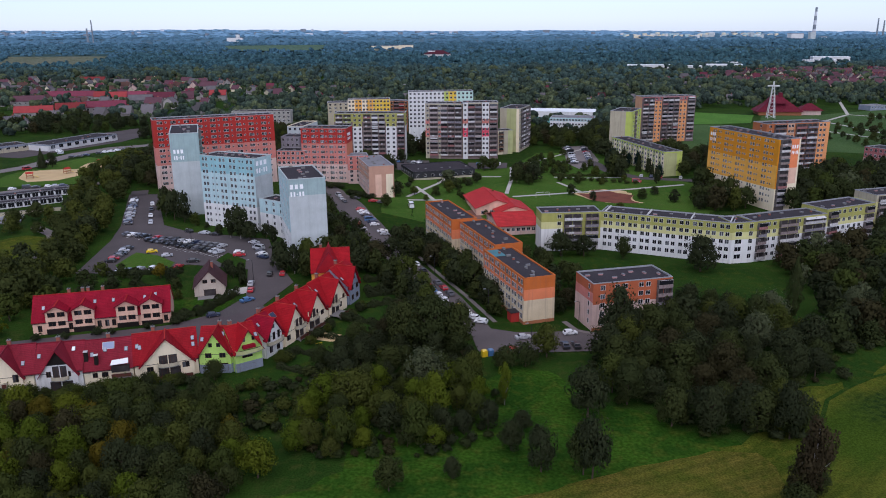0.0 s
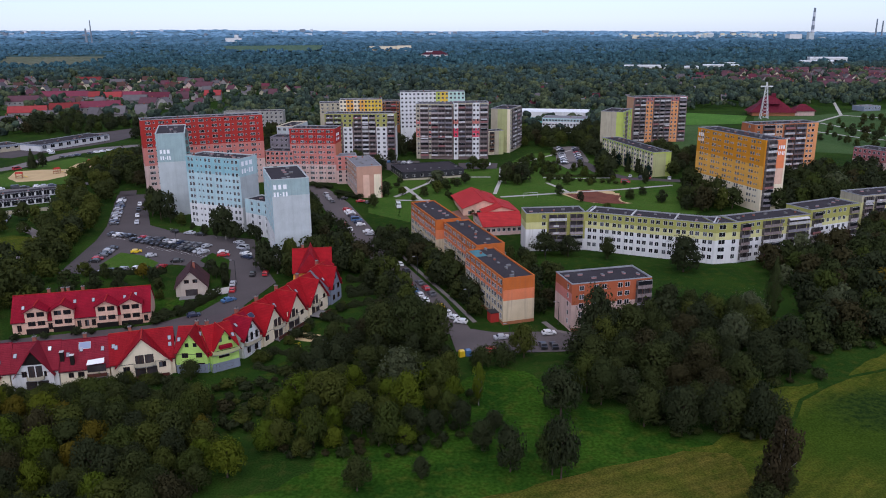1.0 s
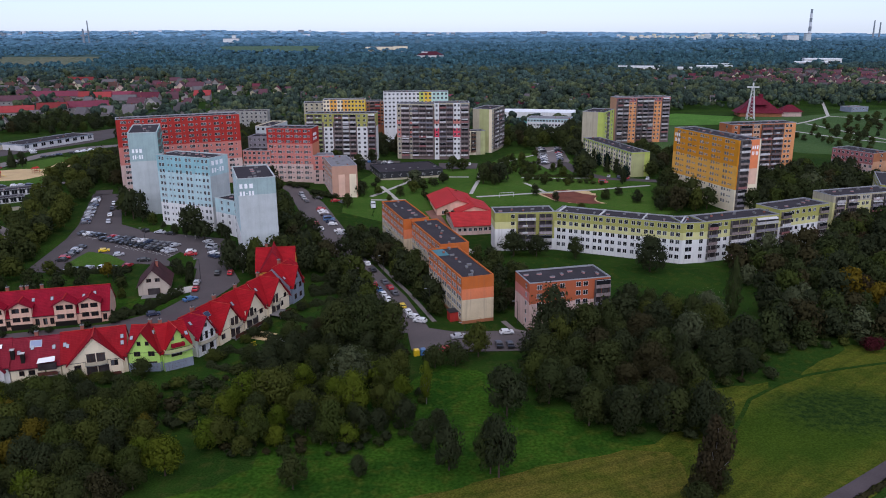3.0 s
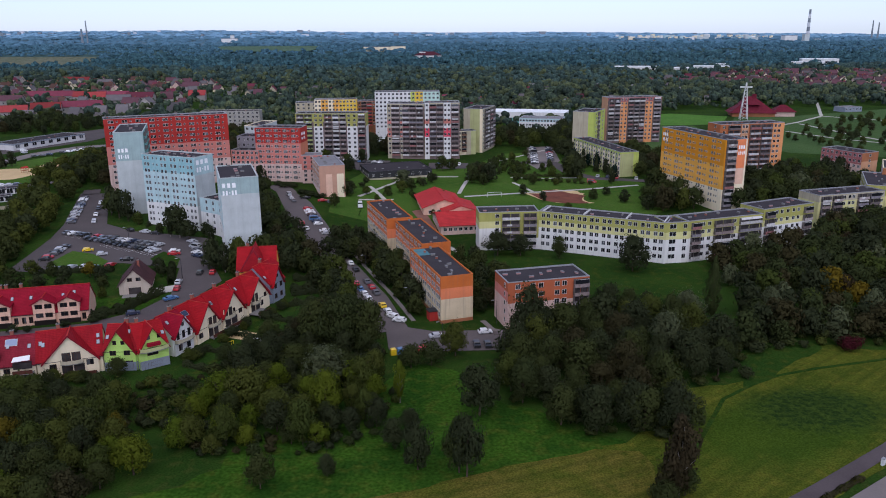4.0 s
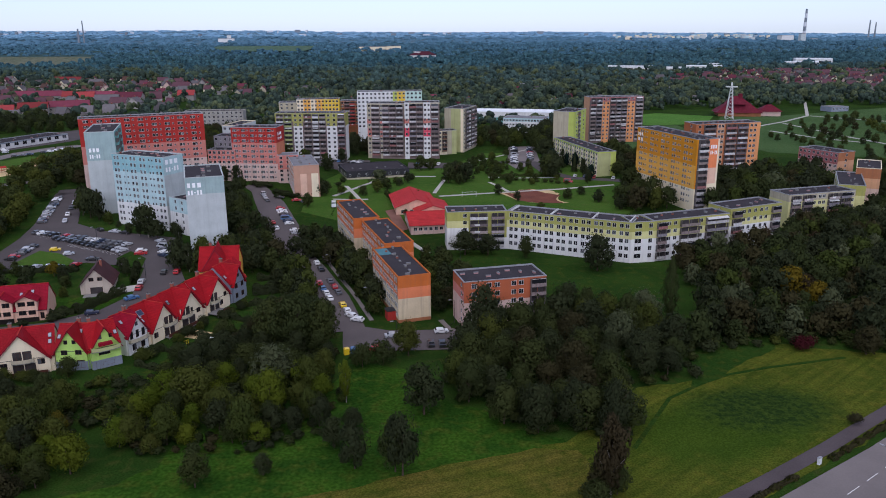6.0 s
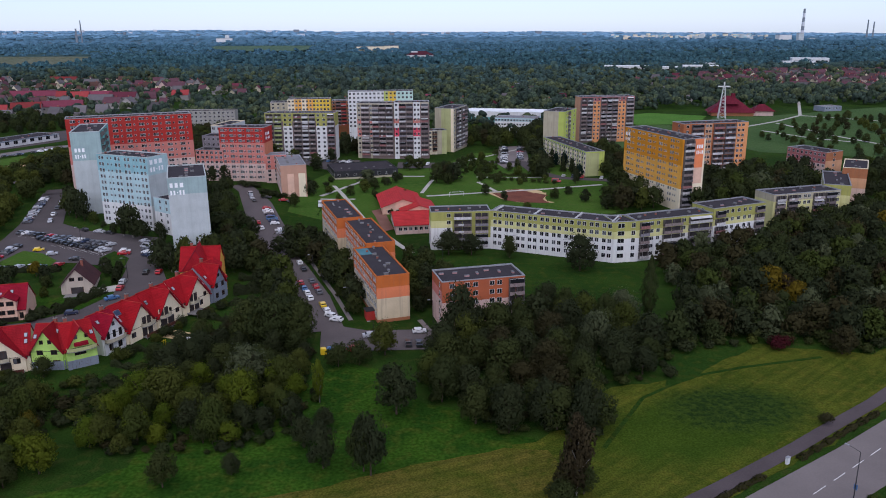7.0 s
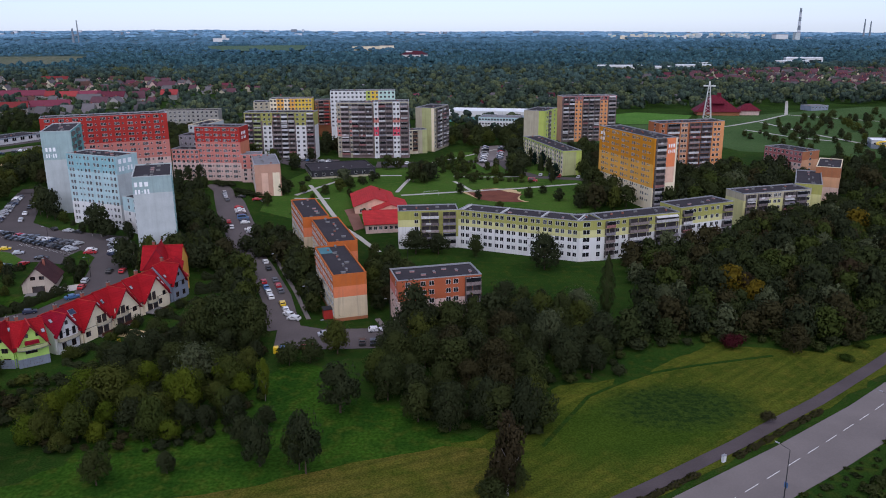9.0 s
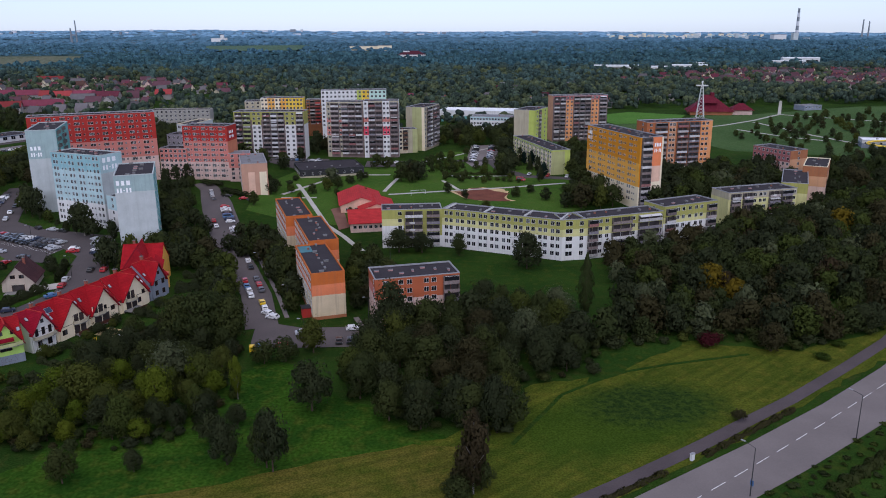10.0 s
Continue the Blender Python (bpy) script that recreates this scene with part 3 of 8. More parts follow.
ribbon("garage_lane", [(-236, 372), (-214, 391), (-190, 399), (-178, 408)], 6.0, "asphalt_road", 0.13, "pale asphalt lane behind the garages")
ribbon("allotment_lane", [(-158, 250), (-156.6, 261.7), (-152.9, 270.1), (-151.4, 281.7), (-152.4, 294.2), (-160.0, 307.3), (-172, 318)], 4.5, "asphalt_road", 0.13, "pale narrow lane by the rough field")
patch("school_yard", [(10, 352), (15, 356), (22, 322), (18, 318)], "red_paving", 0.15, "reddish paved yard beside the school", "yard", step=4, rough=0.3, block=True)
patch("tower_car_park", [(80, 448), (76, 466), (82, 530), (100, 534), (97, 476), (92, 462)], "asphalt_road", 0.12, "pale asphalt car park by the lime tower", "yard", step=6, rough=0.3, block=True)
patch("tower_car_park", [(-44, 462), (-44, 476), (-8, 480), (-8, 448), (-24, 444)], "asphalt", 0.12, "asphalt car park between the towers", "yard", step=6, rough=0.3, block=True)
patch("tower_car_park", [(16, 452), (16, 472), (40, 470), (38, 452)], "asphalt", 0.12, "asphalt car park beside the pavilion", "yard", step=6, rough=0.3, block=True)
patch("estate_lawn", [(100, 340), (122, 345), (136, 400), (118, 425), (104, 418), (128, 404), (120, 360)], "grass_lawn", 0.05, "green lawn before the amber tower", step=8)
patch("estate_lawn", [(-28, 338), (-16, 318), (0, 292), (14, 290), (4, 330), (-12, 362), (-26, 368)], "grass_bank", 0.05, "green lawn beside the estate street", step=6)
patch("estate_lawn", [(100, 440), (230, 500), (230, 640), (140, 640), (100, 560)], "grass_park", 0.04, "green lawn round the tower blocks", step=12)
ribbon("street", [(-62, 395), (-53.8, 380), (-46.7, 357), (-40.4, 337.8), (-33.6, 320.5), (-27, 303), (-20.5, 290), (-10.5, 268), (1.5, 237), (9.8, 208)], 9.6, "asphalt_street", 0.14, "grey asphalt estate street")
patch("street_bays", [(-45, 372), (-38.5, 360), (-30.5, 338), (-22.5, 316), (-19.5, 302), (-24, 303), (-30, 322), (-36.5, 340), (-43, 359), (-49, 376)], "asphalt_street", 0.16, "asphalt parking bays along the street", "yard", step=5, rough=0.2, block=True)
ribbon("pavement", [(-15, 301), (-4.5, 272), (7.5, 240), (15.5, 216)], 1.3, "asphalt_road", 0.2, "grey paved pavement beside the street", "pavement")
ribbon("pavement", [(36, 216), (38.5, 209), (46, 204.5)], 1.6, "asphalt_road", 0.2, "grey path between the orange blocks", "pavement")
ribbon("estate_road", [(70, 470), (92, 470), (96, 440), (108, 420), (135, 412), (150, 395)], 7.0, "asphalt", 0.13, "asphalt access road between lawns")
ribbon("estate_road", [(-149, 374), (-153, 386)], 8.0, "asphalt", 0.13, "asphalt end of the car park drive")
ribbon("main_road", [(20, 58), (62, 90), (100, 117.6), (128, 136.5), (152, 154), (176, 173.5), (205, 200), (250, 247)], 12.6, "asphalt_road", 0.12, "grey asphalt main road with a dashed centre line")
ribbon("footway", [(40, 92), (70, 111), (88.2, 123.1), (95.5, 127.9), (116.2, 142.2), (142, 161.3), (164.2, 179.5), (182.4, 195), (225, 238)], 3.2, "asphalt_path", 0.11, "dark asphalt footway along the road", "path")
for pts, wd in (([(-17.6, 378), (-2.6, 409), (4, 428), (33, 427)], 2.6), ([(-17, 372), (0, 374)], 2.2), ([(-14, 401), (-8, 385), (12, 325), (21.6, 308), (31, 288)], 2.8), ([(32.5, 385), (38, 419), (41, 455)], 2.6),
                ([(35, 379), (67, 386), (96, 392), (127, 401)], 2.6), ([(62, 410), (71, 386)], 2.4), ([(45, 462), (62, 480), (95, 520)], 2.4), ([(62, 424), (80, 421), (100, 422)], 2.2)):
    ribbon("park_path", pts, wd * 0.75, "paving", 0.16, "pale paved footpath across the lawn", "path")
for pts in ([(424, 838), (418, 824), (366, 704), (326, 660), (290, 628), (262, 610)], [(321, 648), (331, 574), (344, 527), (352, 480)], [(290, 600), (310, 560), (330, 540)], [(366, 704), (430, 640), (470, 560)]):
    ribbon("church_path", pts, 2.8, "paving", 0.2, "pale wide path across the church lawns", "path")

# dashes of the main road, each a thin painted bar
dash_mesh = Shape().box(-2.2, 2.2, -0.07, 0.07, 0, 0.02, "road_paint").mesh("dash")
dx0, dy0 = 101.5, 117.8
for k in range(-3, 18):
    s = k * 7.3
    t = min(1, max(0, s / 75))
    x, y = dx0 + s * 0.806, dy0 + s * 0.585 + 0.00045 * s * s
    tagged(part("lane_mark", dash_mesh, None, (x, y, land(x, y) + 0.15), math.atan2(0.585 + 0.0009 * s, 0.806)), "white painted dash on the asphalt road", "road marking", "road dashes", "structure")


# ---- apartment blocks ----
CACHE = {}


def window_mesh(w, h, frame_mat="frame_white", glazed=True):
    """One window: a white frame with its mullion round glass that lies a little back."""
    key = (round(w, 2), round(h, 2), frame_mat, glazed)
    if key not in CACHE:
        s, b, d, g = Shape(), 0.065, 0.06, 0.02
        xs_ = [-w / 2, -w / 2 + b, -b / 2, b / 2, w / 2 - b, w / 2] if w > 1.0 else [-w / 2, -w / 2 + b, w / 2 - b, w / 2]
        zs_ = [-h / 2, -h / 2 + b, h / 2 - b, h / 2]
        holes = {(1, 1), (3, 1)} if w > 1.0 else {(1, 1)}
        nx_ = len(xs_)
        fm, gm_ = s.slot(frame_mat), s.slot("window_glass")
        s.v = [(x, -d, z) for z in zs_ for x in xs_] + [(x, 0.03, z) for z in zs_ for x in xs_]
        back = len(zs_) * nx_
        for j in range(3):
            for i in range(nx_ - 1):
                q = (j * nx_ + i, j * nx_ + i + 1, (j + 1) * nx_ + i + 1, (j + 1) * nx_ + i)
                if (i, j) in holes:
                    k = len(s.v)
                    s.v += [(s.v[v][0], -g, s.v[v][2]) for v in q]
                    if glazed:
                        s.f.append((k, k + 1, k + 2, k + 3))
                        s.m.append(gm_)
                    for e in range(4):
                        s.f.append((q[e], q[(e + 1) % 4], k + (e + 1) % 4, k + e))
                        s.m.append(fm)
                else:
                    s.f.append(q)
                    s.m.append(fm)
        rim = [(0, nx_ - 1), (nx_ - 1, back - 1), (back - 1, back - nx_), (back - nx_, 0)]
        for p, q in rim:
            s.f.append((q, p, p + back, q + back))
            s.m.append(fm)
        CACHE[key] = s.mesh("window")
    return CACHE[key]


def add_window(parent, at, turn, w, h, frame_mat="frame_white"):
    part("window", window_mesh(w, h, frame_mat), parent, at, turn)


def balcony_mesh(w, h, mat, dep, form=0):
    """One balcony: a slab with a parapet on three sides; form 1 is glazed in, form 2 has a blind, form 3 has washing hung out."""
    key = ("balcony", round(w, 2), mat, dep, form)
    if key not in CACHE:
        s, t = Shape(), 0.09
        fm, sm = s.slot(mat), s.slot("balcony_slab")
        x, y = w / 2, dep
        ring = [(-x, 0), (-x, -y), (x, -y), (x, 0), (x - t, 0), (x - t, -y + t), (-x + t, -y + t), (-x + t, 0)]
        s.v = [(a, b, 0.0) for a, b in ring] + [(a, b, 1.08) for a, b in ring] + [(a, b, 0.16) for a, b in ring]
        s.f = [(0, 1, 2, 3)[::-1], (15, 14, 9, 8), (14, 13, 10, 9), (13, 12, 11, 10), (20, 21, 22, 23)[::-1]]
        s.m = [sm, fm, fm, fm, sm]
        for p, q in ((0, 1), (1, 2), (2, 3)):
            s.f.append((p, q, q + 8, p + 8)[::-1])
            s.m.append(fm)
        for p, q in ((4, 5), (5, 6), (6, 7)):
            s.f.append((p + 16, q + 16, q + 8, p + 8)[::-1])
            s.m.append(fm)
        for px_, half in ((-x + 0.06, 0.06), (x - 0.06, 0.06)) + (((0.0, 0.04),) if w > 4 else ()):
            s.box(px_ - half, px_ + half, -y + 0.1, -0.01 if half > 0.05 else -y + 0.18, 0.17, 2.45, "balcony_slab")
        if form == 1:
            s.box(-x + 0.14, x - 0.14, -y + 0.04, -y + 0.06, 1.08, 2.36, "window_glass").box(-x + 0.14, x - 0.14, -y + 0.01, -y + 0.09, 2.36, 2.44, "frame_white")
        elif form == 2:
            s.prism([(-x + 0.2, -y - 0.25, 1.85), (x - 0.2, -y - 0.25, 1.85), (x - 0.2, -0.1, 2.42), (-x + 0.2, -0.1, 2.42)], (0, 0, 0.05), "parapet_white")
        elif form == 3:
            s.box(-x * 0.5, x * 0.1, -y - 0.07, -y - 0.02, 0.45, 1.14, "parapet_white")
        CACHE[key] = s.mesh("balcony")
    return CACHE[key]


def vent_mesh(kind):
    key = ("vent", kind)
    if key not in CACHE:
        s = Shape()
        if kind == 0:
            s.box(-1.1, 1.1, -0.45, 0.45, 0, 0.75, "grey_concrete").box(-1.2, 1.2, -0.55, 0.55, 0.75, 0.87, "roof_pale")
        elif kind == 1:
            s.box(-0.5, 0.5, -0.5, 0.5, 0, 0.9, "bare_brick").box(-0.6, 0.6, -0.6, 0.6, 0.9, 1.0, "grey_concrete")
        elif kind == 3:
            s.box(-1.1, 1.1, -0.5, 0.5, 0, 0.6, "vent_pink").box(-1.2, 1.2, -0.58, 0.58, 0.6, 0.7, "roof_pale")
        else:
            s.box(-0.9, 0.9, -0.6, 0.6, 0, 0.35, "grey_concrete").box(-0.85, 0.85, -0.55, 0.55, 0.35, 0.5, "roof_pale", inset=0.15)
        CACHE[key] = s.mesh("roof_vent")
    return CACHE[key]


def empty_part(name, parent, label):
    ob = new(name)
    ob.empty_display_size = 0.3
    ob.parent = parent
    ob["label"] = label
    return ob


def block(label, p0, p1, depth, zt, floors, bands, roof="roof_felt", edge="metal_edge", vents=6, ground=None, category="apartment block", name="apartment_block", vent_kinds=(0, 0, 1, 2, 3), **faces):
    """A flat-roofed block. p0 to p1 is its front wall, seen from outside left to right; bands: (top as a share of the height, paint).
    Each face may have wins (places along it, 0 to 1), bal (from, to, paint), bands, cols (from, to, bands), w, h, sign."""
    u = Vector((p1[0] - p0[0], p1[1] - p0[1]))
    L, D, turn = u.length, depth, math.atan2(u.y, u.x)
    c, sn = math.cos(turn), math.sin(turn)
    zg = land(p0[0], p0[1]) if ground is None else ground
    H = zt - zg
    cx, cy = p0[0] + c * L / 2 - sn * D / 2, p0[1] + sn * L / 2 + c * D / 2
    FEET.append((cx, cy, c, sn, L / 2, D / 2))
    top = empty(name, (p0[0], p0[1], zg), turn, label, category, "apartment blocks")
    sides = {"front": ((0, 0), (1, 0), L), "right": ((L, 0), (0, 1), D), "back": ((L, D), (-1, 0), L), "left": ((0, D), (0, -1), D)}
    rng = random.Random(int(abs(p0[0] * 31 + p0[1] * 17)))
    wall = Shape()
    hs = (H - 1.3) / floors
    for nm, ((sx, sy), (dx, dy), W) in sides.items():
        spec = faces.get(nm, {})
        ang = math.atan2(dy, dx)

        def at(f, z, out=0.0):
            return (sx + dx * W * f + dy * out, sy + dy * W * f - dx * out, z)

        # sides turned away from the meadow stay blank
        wx, wy = c * dy + sn * dx, sn * dy - c * dx
        mx_, my_ = sx + dx * W / 2, sy + dy * W / 2
        fx, fy = p0[0] + c * mx_ - sn * my_, p0[1] + sn * mx_ + c * my_
        seen = max(wx * (ex - fx) - wy * fy for ex in (-5, 67)) > 0
        cols = spec.get("cols") or [(0, 1, spec.get("bands", bands))]
        for f0, f1, bs in cols:
            z0 = -1.5
            for share, mat in bs:
                z1 = H * share
                wall.face([at(f0, z0), at(f1, z0), at(f1, z1), at(f0, z1)], mat)
                z0 = z1
        w, h = spec.get("w", 1.5), spec.get("h", 1.45)
        for f in spec.get("wins", ()):
            wide = w
            if isinstance(f, tuple):
                f, wide = f
            for k in range(spec.get("low", 0), floors) if seen else ():
                add_window(top, at(f, 1.0 + hs * (k + 0.56)), ang, wide, h if wide > 0.9 else h * 0.62)
        for f0, f1, mat in spec.get("bal", ()):
            bw = W * (f1 - f0) - 0.15
            for k in range(spec.get("balow", 0), floors) if seen else ():
                me = balcony_mesh(bw, 2.4, mat, spec.get("out", 1.15), rng.choice((0, 0, 0, 1, 1, 3, 3, 0, 0, 2 if k == floors - 1 or rng.random() < 0.4 else 0)))
                part("balcony", me, top, at((f0 + f1) / 2, 1.0 + hs * k), ang)
                # dark sheets stand in for balcony doors and the shade round them
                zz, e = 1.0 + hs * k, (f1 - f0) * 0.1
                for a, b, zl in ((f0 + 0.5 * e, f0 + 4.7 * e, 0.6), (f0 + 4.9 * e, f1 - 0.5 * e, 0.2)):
                    wall.face([at(a, zz + zl, 0.03), at(b, zz + zl, 0.03), at(b, zz + 2.35, 0.03), at(a, zz + 2.35, 0.03)], "glass_and_shade")
        for f0, f1, z0, z1 in spec.get("sign", ()):
            sg = empty_part("painted_sign", top, "white painted block sign on the gable")
            for r, widths in enumerate(((0.62, 0.62, 0.74), (0.5, 0.5, 0.34, 0.5, 0.5))):
                e, x = (f1 - f0) / (sum(widths) + 0.42 * len(widths)), f0
                zz = z0 + (1 - r) * (z1 - z0) * 0.58
                for wd in widths:
                    tall = 0.36 if wd > 0.4 else 0.08
                    zl = zz + (z1 - z0) * (0.17 - tall / 2)
                    bar = [at(x, zl, 0.01), at(x + e * wd, zl, 0.01), at(x + e * wd, zl + (z1 - z0) * tall, 0.01), at(x, zl + (z1 - z0) * tall, 0.01)]
                    part("bar", Shape().prism(bar, (dy * 0.03, -dx * 0.03, 0), "sign_white"), sg)
                    x += e * (wd + 0.42)
    part("wall", wall, top)
    r = Shape().box(0.3, L - 0.3, 0.3, D - 0.3, H - 0.75, H - 0.3, roof)
    part("roof", r, top)
    e, es = Shape(), edge
    o4 = [(-0.06, -0.06), (L + 0.06, -0.06), (L + 0.06, D + 0.06), (-0.06, D + 0.06)]
    i4 = [(0.3, 0.3), (L - 0.3, 0.3), (L - 0.3, D - 0.3), (0.3, D - 0.3)]
    e.slot(es)
    e.v = [(x, y, H - 0.1) for x, y in o4] + [(x, y, H + 0.12) for x, y in o4] + [(x, y, H + 0.12) for x, y in i4] + [(x, y, H - 0.31) for x, y in i4]
    for j in range(4):
        k2 = (j + 1) % 4
        e.f += [(j, k2, 4 + k2, 4 + j), (4 + j, 4 + k2, 8 + k2, 8 + j), (8 + j, 8 + k2, 12 + k2, 12 + j)]
        e.m += [0, 0, 0]
    part("parapet", e, top)
    for k in range(vents):
        f = (k + 0.5 + rng.uniform(-0.25, 0.25)) / vents
        x, y = (L * f, D * rng.choice((0.35, 0.5, 0.66))) if L > D else (L * rng.choice((0.35, 0.5, 0.66)), D * f)
        part("roof_vent", vent_mesh(rng.choice(vent_kinds)), top, (x, y, H - 0.31), rng.choice((0, math.pi / 2))).scale = (0.62, 0.62, 0.7)
    return top


def spread(n, a=0.0, b=1.0):
    return [a + (b - a) * (k + 0.5) / n for k in range(n)]


# the orange block: three stepped sections
OB = [(0.07, "brown_clay"), (0.52, "cream"), (0.75, "orange_salmon"), (1.0, "orange_dark")]
side = dict(wins=[f + d for f in spread(7, 0.01, 0.99) for d in (-0.03, 0.03)], w=1.35, h=1.6, bands=[(0.07, "brown_clay"), (0.56, "cream"), (0.79, "orange_salmon"), (1.0, "orange_dark")])
near_block = block("orange and cream five-storey block with a blank gable", (23.6, 213.9), (33.1, 217.0), 32.5, 14.4, 5, OB, left=side, right=dict(wins=spread(11)), edge="orange_dark", vents=9)
block("orange five-storey middle section of a stepped block", (17.3, 248.2), (26.9, 251.3), 35.5, 14.9, 5, OB, left=side, right=dict(wins=spread(11)), edge="orange_dark", vents=9)
block("orange five-storey far section of a stepped block", (3.4, 281.0), (12.9, 284.1), 33.5, 15.6, 5, OB, left=side, right=dict(wins=spread(11)), edge="orange_dark", vents=8)
part("roof_patch", Shape().box(0.6, 4.6, 24.5, 32.0, 14.1, 14.14, "roof_teal"), near_block, label="blue-green roofing felt patch")
part("porch", Shape().box(-2.6, 0.0, 3.0, 6.0, -0.5, 2.9, "brick_red").box(-2.8, 0.0, 2.8, 6.2, 2.9, 3.1, "dark_metal"), near_block, label="dark red entrance porch")

# the shorter orange block beside it
block("orange and pink block with pale roof vents and end balconies", (42.7, 208.4), (66.9, 214.4), 12.2, 14.4, 5, [(0.07, "brown_clay"), (0.56, "pale_pink"), (1.0, "brick_orange")], vents=7, edge="metal_edge", vent_kinds=(3,),
      front=dict(wins=[0.12, 0.3, 0.4, 0.6, 0.69], bal=[(0.8, 0.99, "parapet_mixed")]), left=dict(wins=[0.78], w=0.95, bands=[(0.6, "pale_pink"), (0.8, "salmon"), (1.0, "brick_orange")]), right=dict(wins=[0.5]))

# the long bent yellow and white block
GW = [(0.58, "white_wall"), (0.76, "pale_yellow"), (1.0, "olive_yellow")]
block("yellow and white five-storey section with stacked balconies", (38.4, 292.2), (61.8, 294.0), 10.5, 15.3, 5, GW, vents=5, edge="metal_edge", front=dict(wins=[0.3], bal=[(0.38, 0.68, "parapet_mixed"), (0.74, 0.96, "parapet_mixed")], cols=[(0, 0.36, GW), (0.36, 1.0, [(0.3, "white_wall"), (1.0, "olive_yellow")])]), left=dict(wins=[]))
gw = block("long yellow and white five-storey section with paired windows", (61.8, 294.0), (105.9, 273.2), 10.5, 15.4, 5, GW, vents=9, edge="metal_edge", front=dict(wins=[f + d for f in spread(10, 0.01, 0.99) for d in (-0.021, 0.021)], w=1.45, h=1.6))
for f in (0.03, 0.36, 0.69, 0.975):
    part("firewall", Shape().box(48.8 * f - 0.18, 48.8 * f + 0.18, 0.31, 10.2, 14.95 - land(61.8, 294), 15.75 - land(61.8, 294), "parapet_white"), gw, label="pale raised fire wall across the roof")
block("yellow and white corner section with a stair window strip", (105.7, 273.3), (114.4, 274.8), 10.5, 15.5, 5, GW, vents=1, edge="metal_edge", front=dict(wins=[(0.3, 2.6), 0.84], h=1.7), right=dict(wins=[]))
block("olive and white five-storey section with dark balconies", (114.4, 274.8), (146.0, 286.2), 10.5, 15.6, 5, GW, vents=6, edge="metal_edge", front=dict(wins=[0.19, 0.27, 0.61], bal=[(0.03, 0.15, "parapet_mixed"), (0.33, 0.58, "parapet_mixed"), (0.67, 0.97, "parapet_mixed")]))
block("taller yellow block with white lower floors and balconies", (146.5, 287.0), (170.4, 298.0), 12.0, 17.0, 5, [(0.6, "white_wall"), (0.74, "pale_yellow"), (1.0, "olive_yellow")], vents=5, edge="metal_edge", front=dict(wins=[0.26, 0.36, 0.48, 0.6, 0.7], bal=[(0.03, 0.2, "parapet_mixed"), (0.8, 0.97, "parapet_mixed")]), left=dict(wins=[0.5]))
block("pale yellow five-storey section with weathered balconies", (182.5, 318.5), (215.5, 328.5), 12.0, 15.5, 5, [(0.6, "pale_yellow"), (0.8, "pale_yellow"), (1.0, "beige")], vents=8, edge="metal_edge", front=dict(wins=[0.38, 0.46, 0.52, 0.96], bal=[(0.03, 0.16, "parapet_mixed"), (0.2, 0.34, "parapet_mixed"), (0.58, 0.74, "parapet_mixed"), (0.76, 0.92, "parapet_mixed")]))
block("pale yellow section with a dark flat roof", (212.5, 338.0), (222.5, 333.5), 36.0, 16.2, 5, [(0.7, "pale_yellow"), (1.0, "olive_yellow")], vents=5, edge="metal_edge", left=dict(wins=spread(9)), right=dict(wins=spread(9)), ground=1.0)
block("brown and beige block with a blank gable", (233.5, 364.0), (242.8, 359.0), 28.0, 19.0, 5, [(0.4, "pale_pink"), (0.7, "peach_dull"), (1.0, "brown_clay")], vents=4, edge="warm_white", left=dict(wins=spread(8)), ground=3.0)
block("mauve and pink five-storey block with attic windows", (236.0, 431.0), (247.0, 408.5), 13.0, 19.0, 5, [(0.6, "pale_pink"), (1.0, "mauve")], vents=7, front=dict(wins=spread(9), w=1.4, cols=[(0, 0.24, [(0.6, "pale_pink"), (1.0, "mauve")]), (0.24, 0.32, [(1.0, "mauve")]), (0.32, 0.66, [(0.6, "pale_pink"), (1.0, "mauve")]), (0.66, 0.74, [(1.0, "mauve")]), (0.74, 1, [(0.6, "pale_pink"), (1.0, "mauve")])]), right=dict(wins=[0.5], bands=[(0.7, "peach_dull"), (1.0, "brown_clay")]), ground=3.5)
block("small orange and grey service building among trees", (192.0, 432.0), (204.0, 428.0), 12.0, 19.0, 4, [(0.6, "rust"), (1.0, "peach_dull")], vents=2, front=dict(wins=spread(3)), ground=4.0)

# the amber tower block
block("amber eleven-storey tower with painted gable", (136.0, 394.2), (151.0, 346.0), 11.8, 35.3, 11, [(0.28, "warm_white"), (0.62, "ochre_light"), (1.0, "ochre_deep")], vents=14,
      front=dict(wins=[f for g in spread(5, 0.03, 0.97) for f in ((g - 0.055), (g - 0.02), (g + 0.025, 0.8), (g + 0.055, 0.8))], w=1.15, sign=[(0.02, 0.11, 25, 29.5)]),
      right=dict(bal=[(0.08, 0.5, "parapet_mixed")], sign=[(0.62, 0.93, 24.5, 29)], cols=[(0, 0.06, [(0.28, "warm_white"), (1.0, "ochre_deep")]), (0.06, 0.52, [(1.0, "parapet_dark")]), (0.52, 0.93, [(0.35, "warm_white"), (0.58, "peach"), (1.0, "coral")]), (0.93, 1.0, [(1.0, "warm_white")])]))
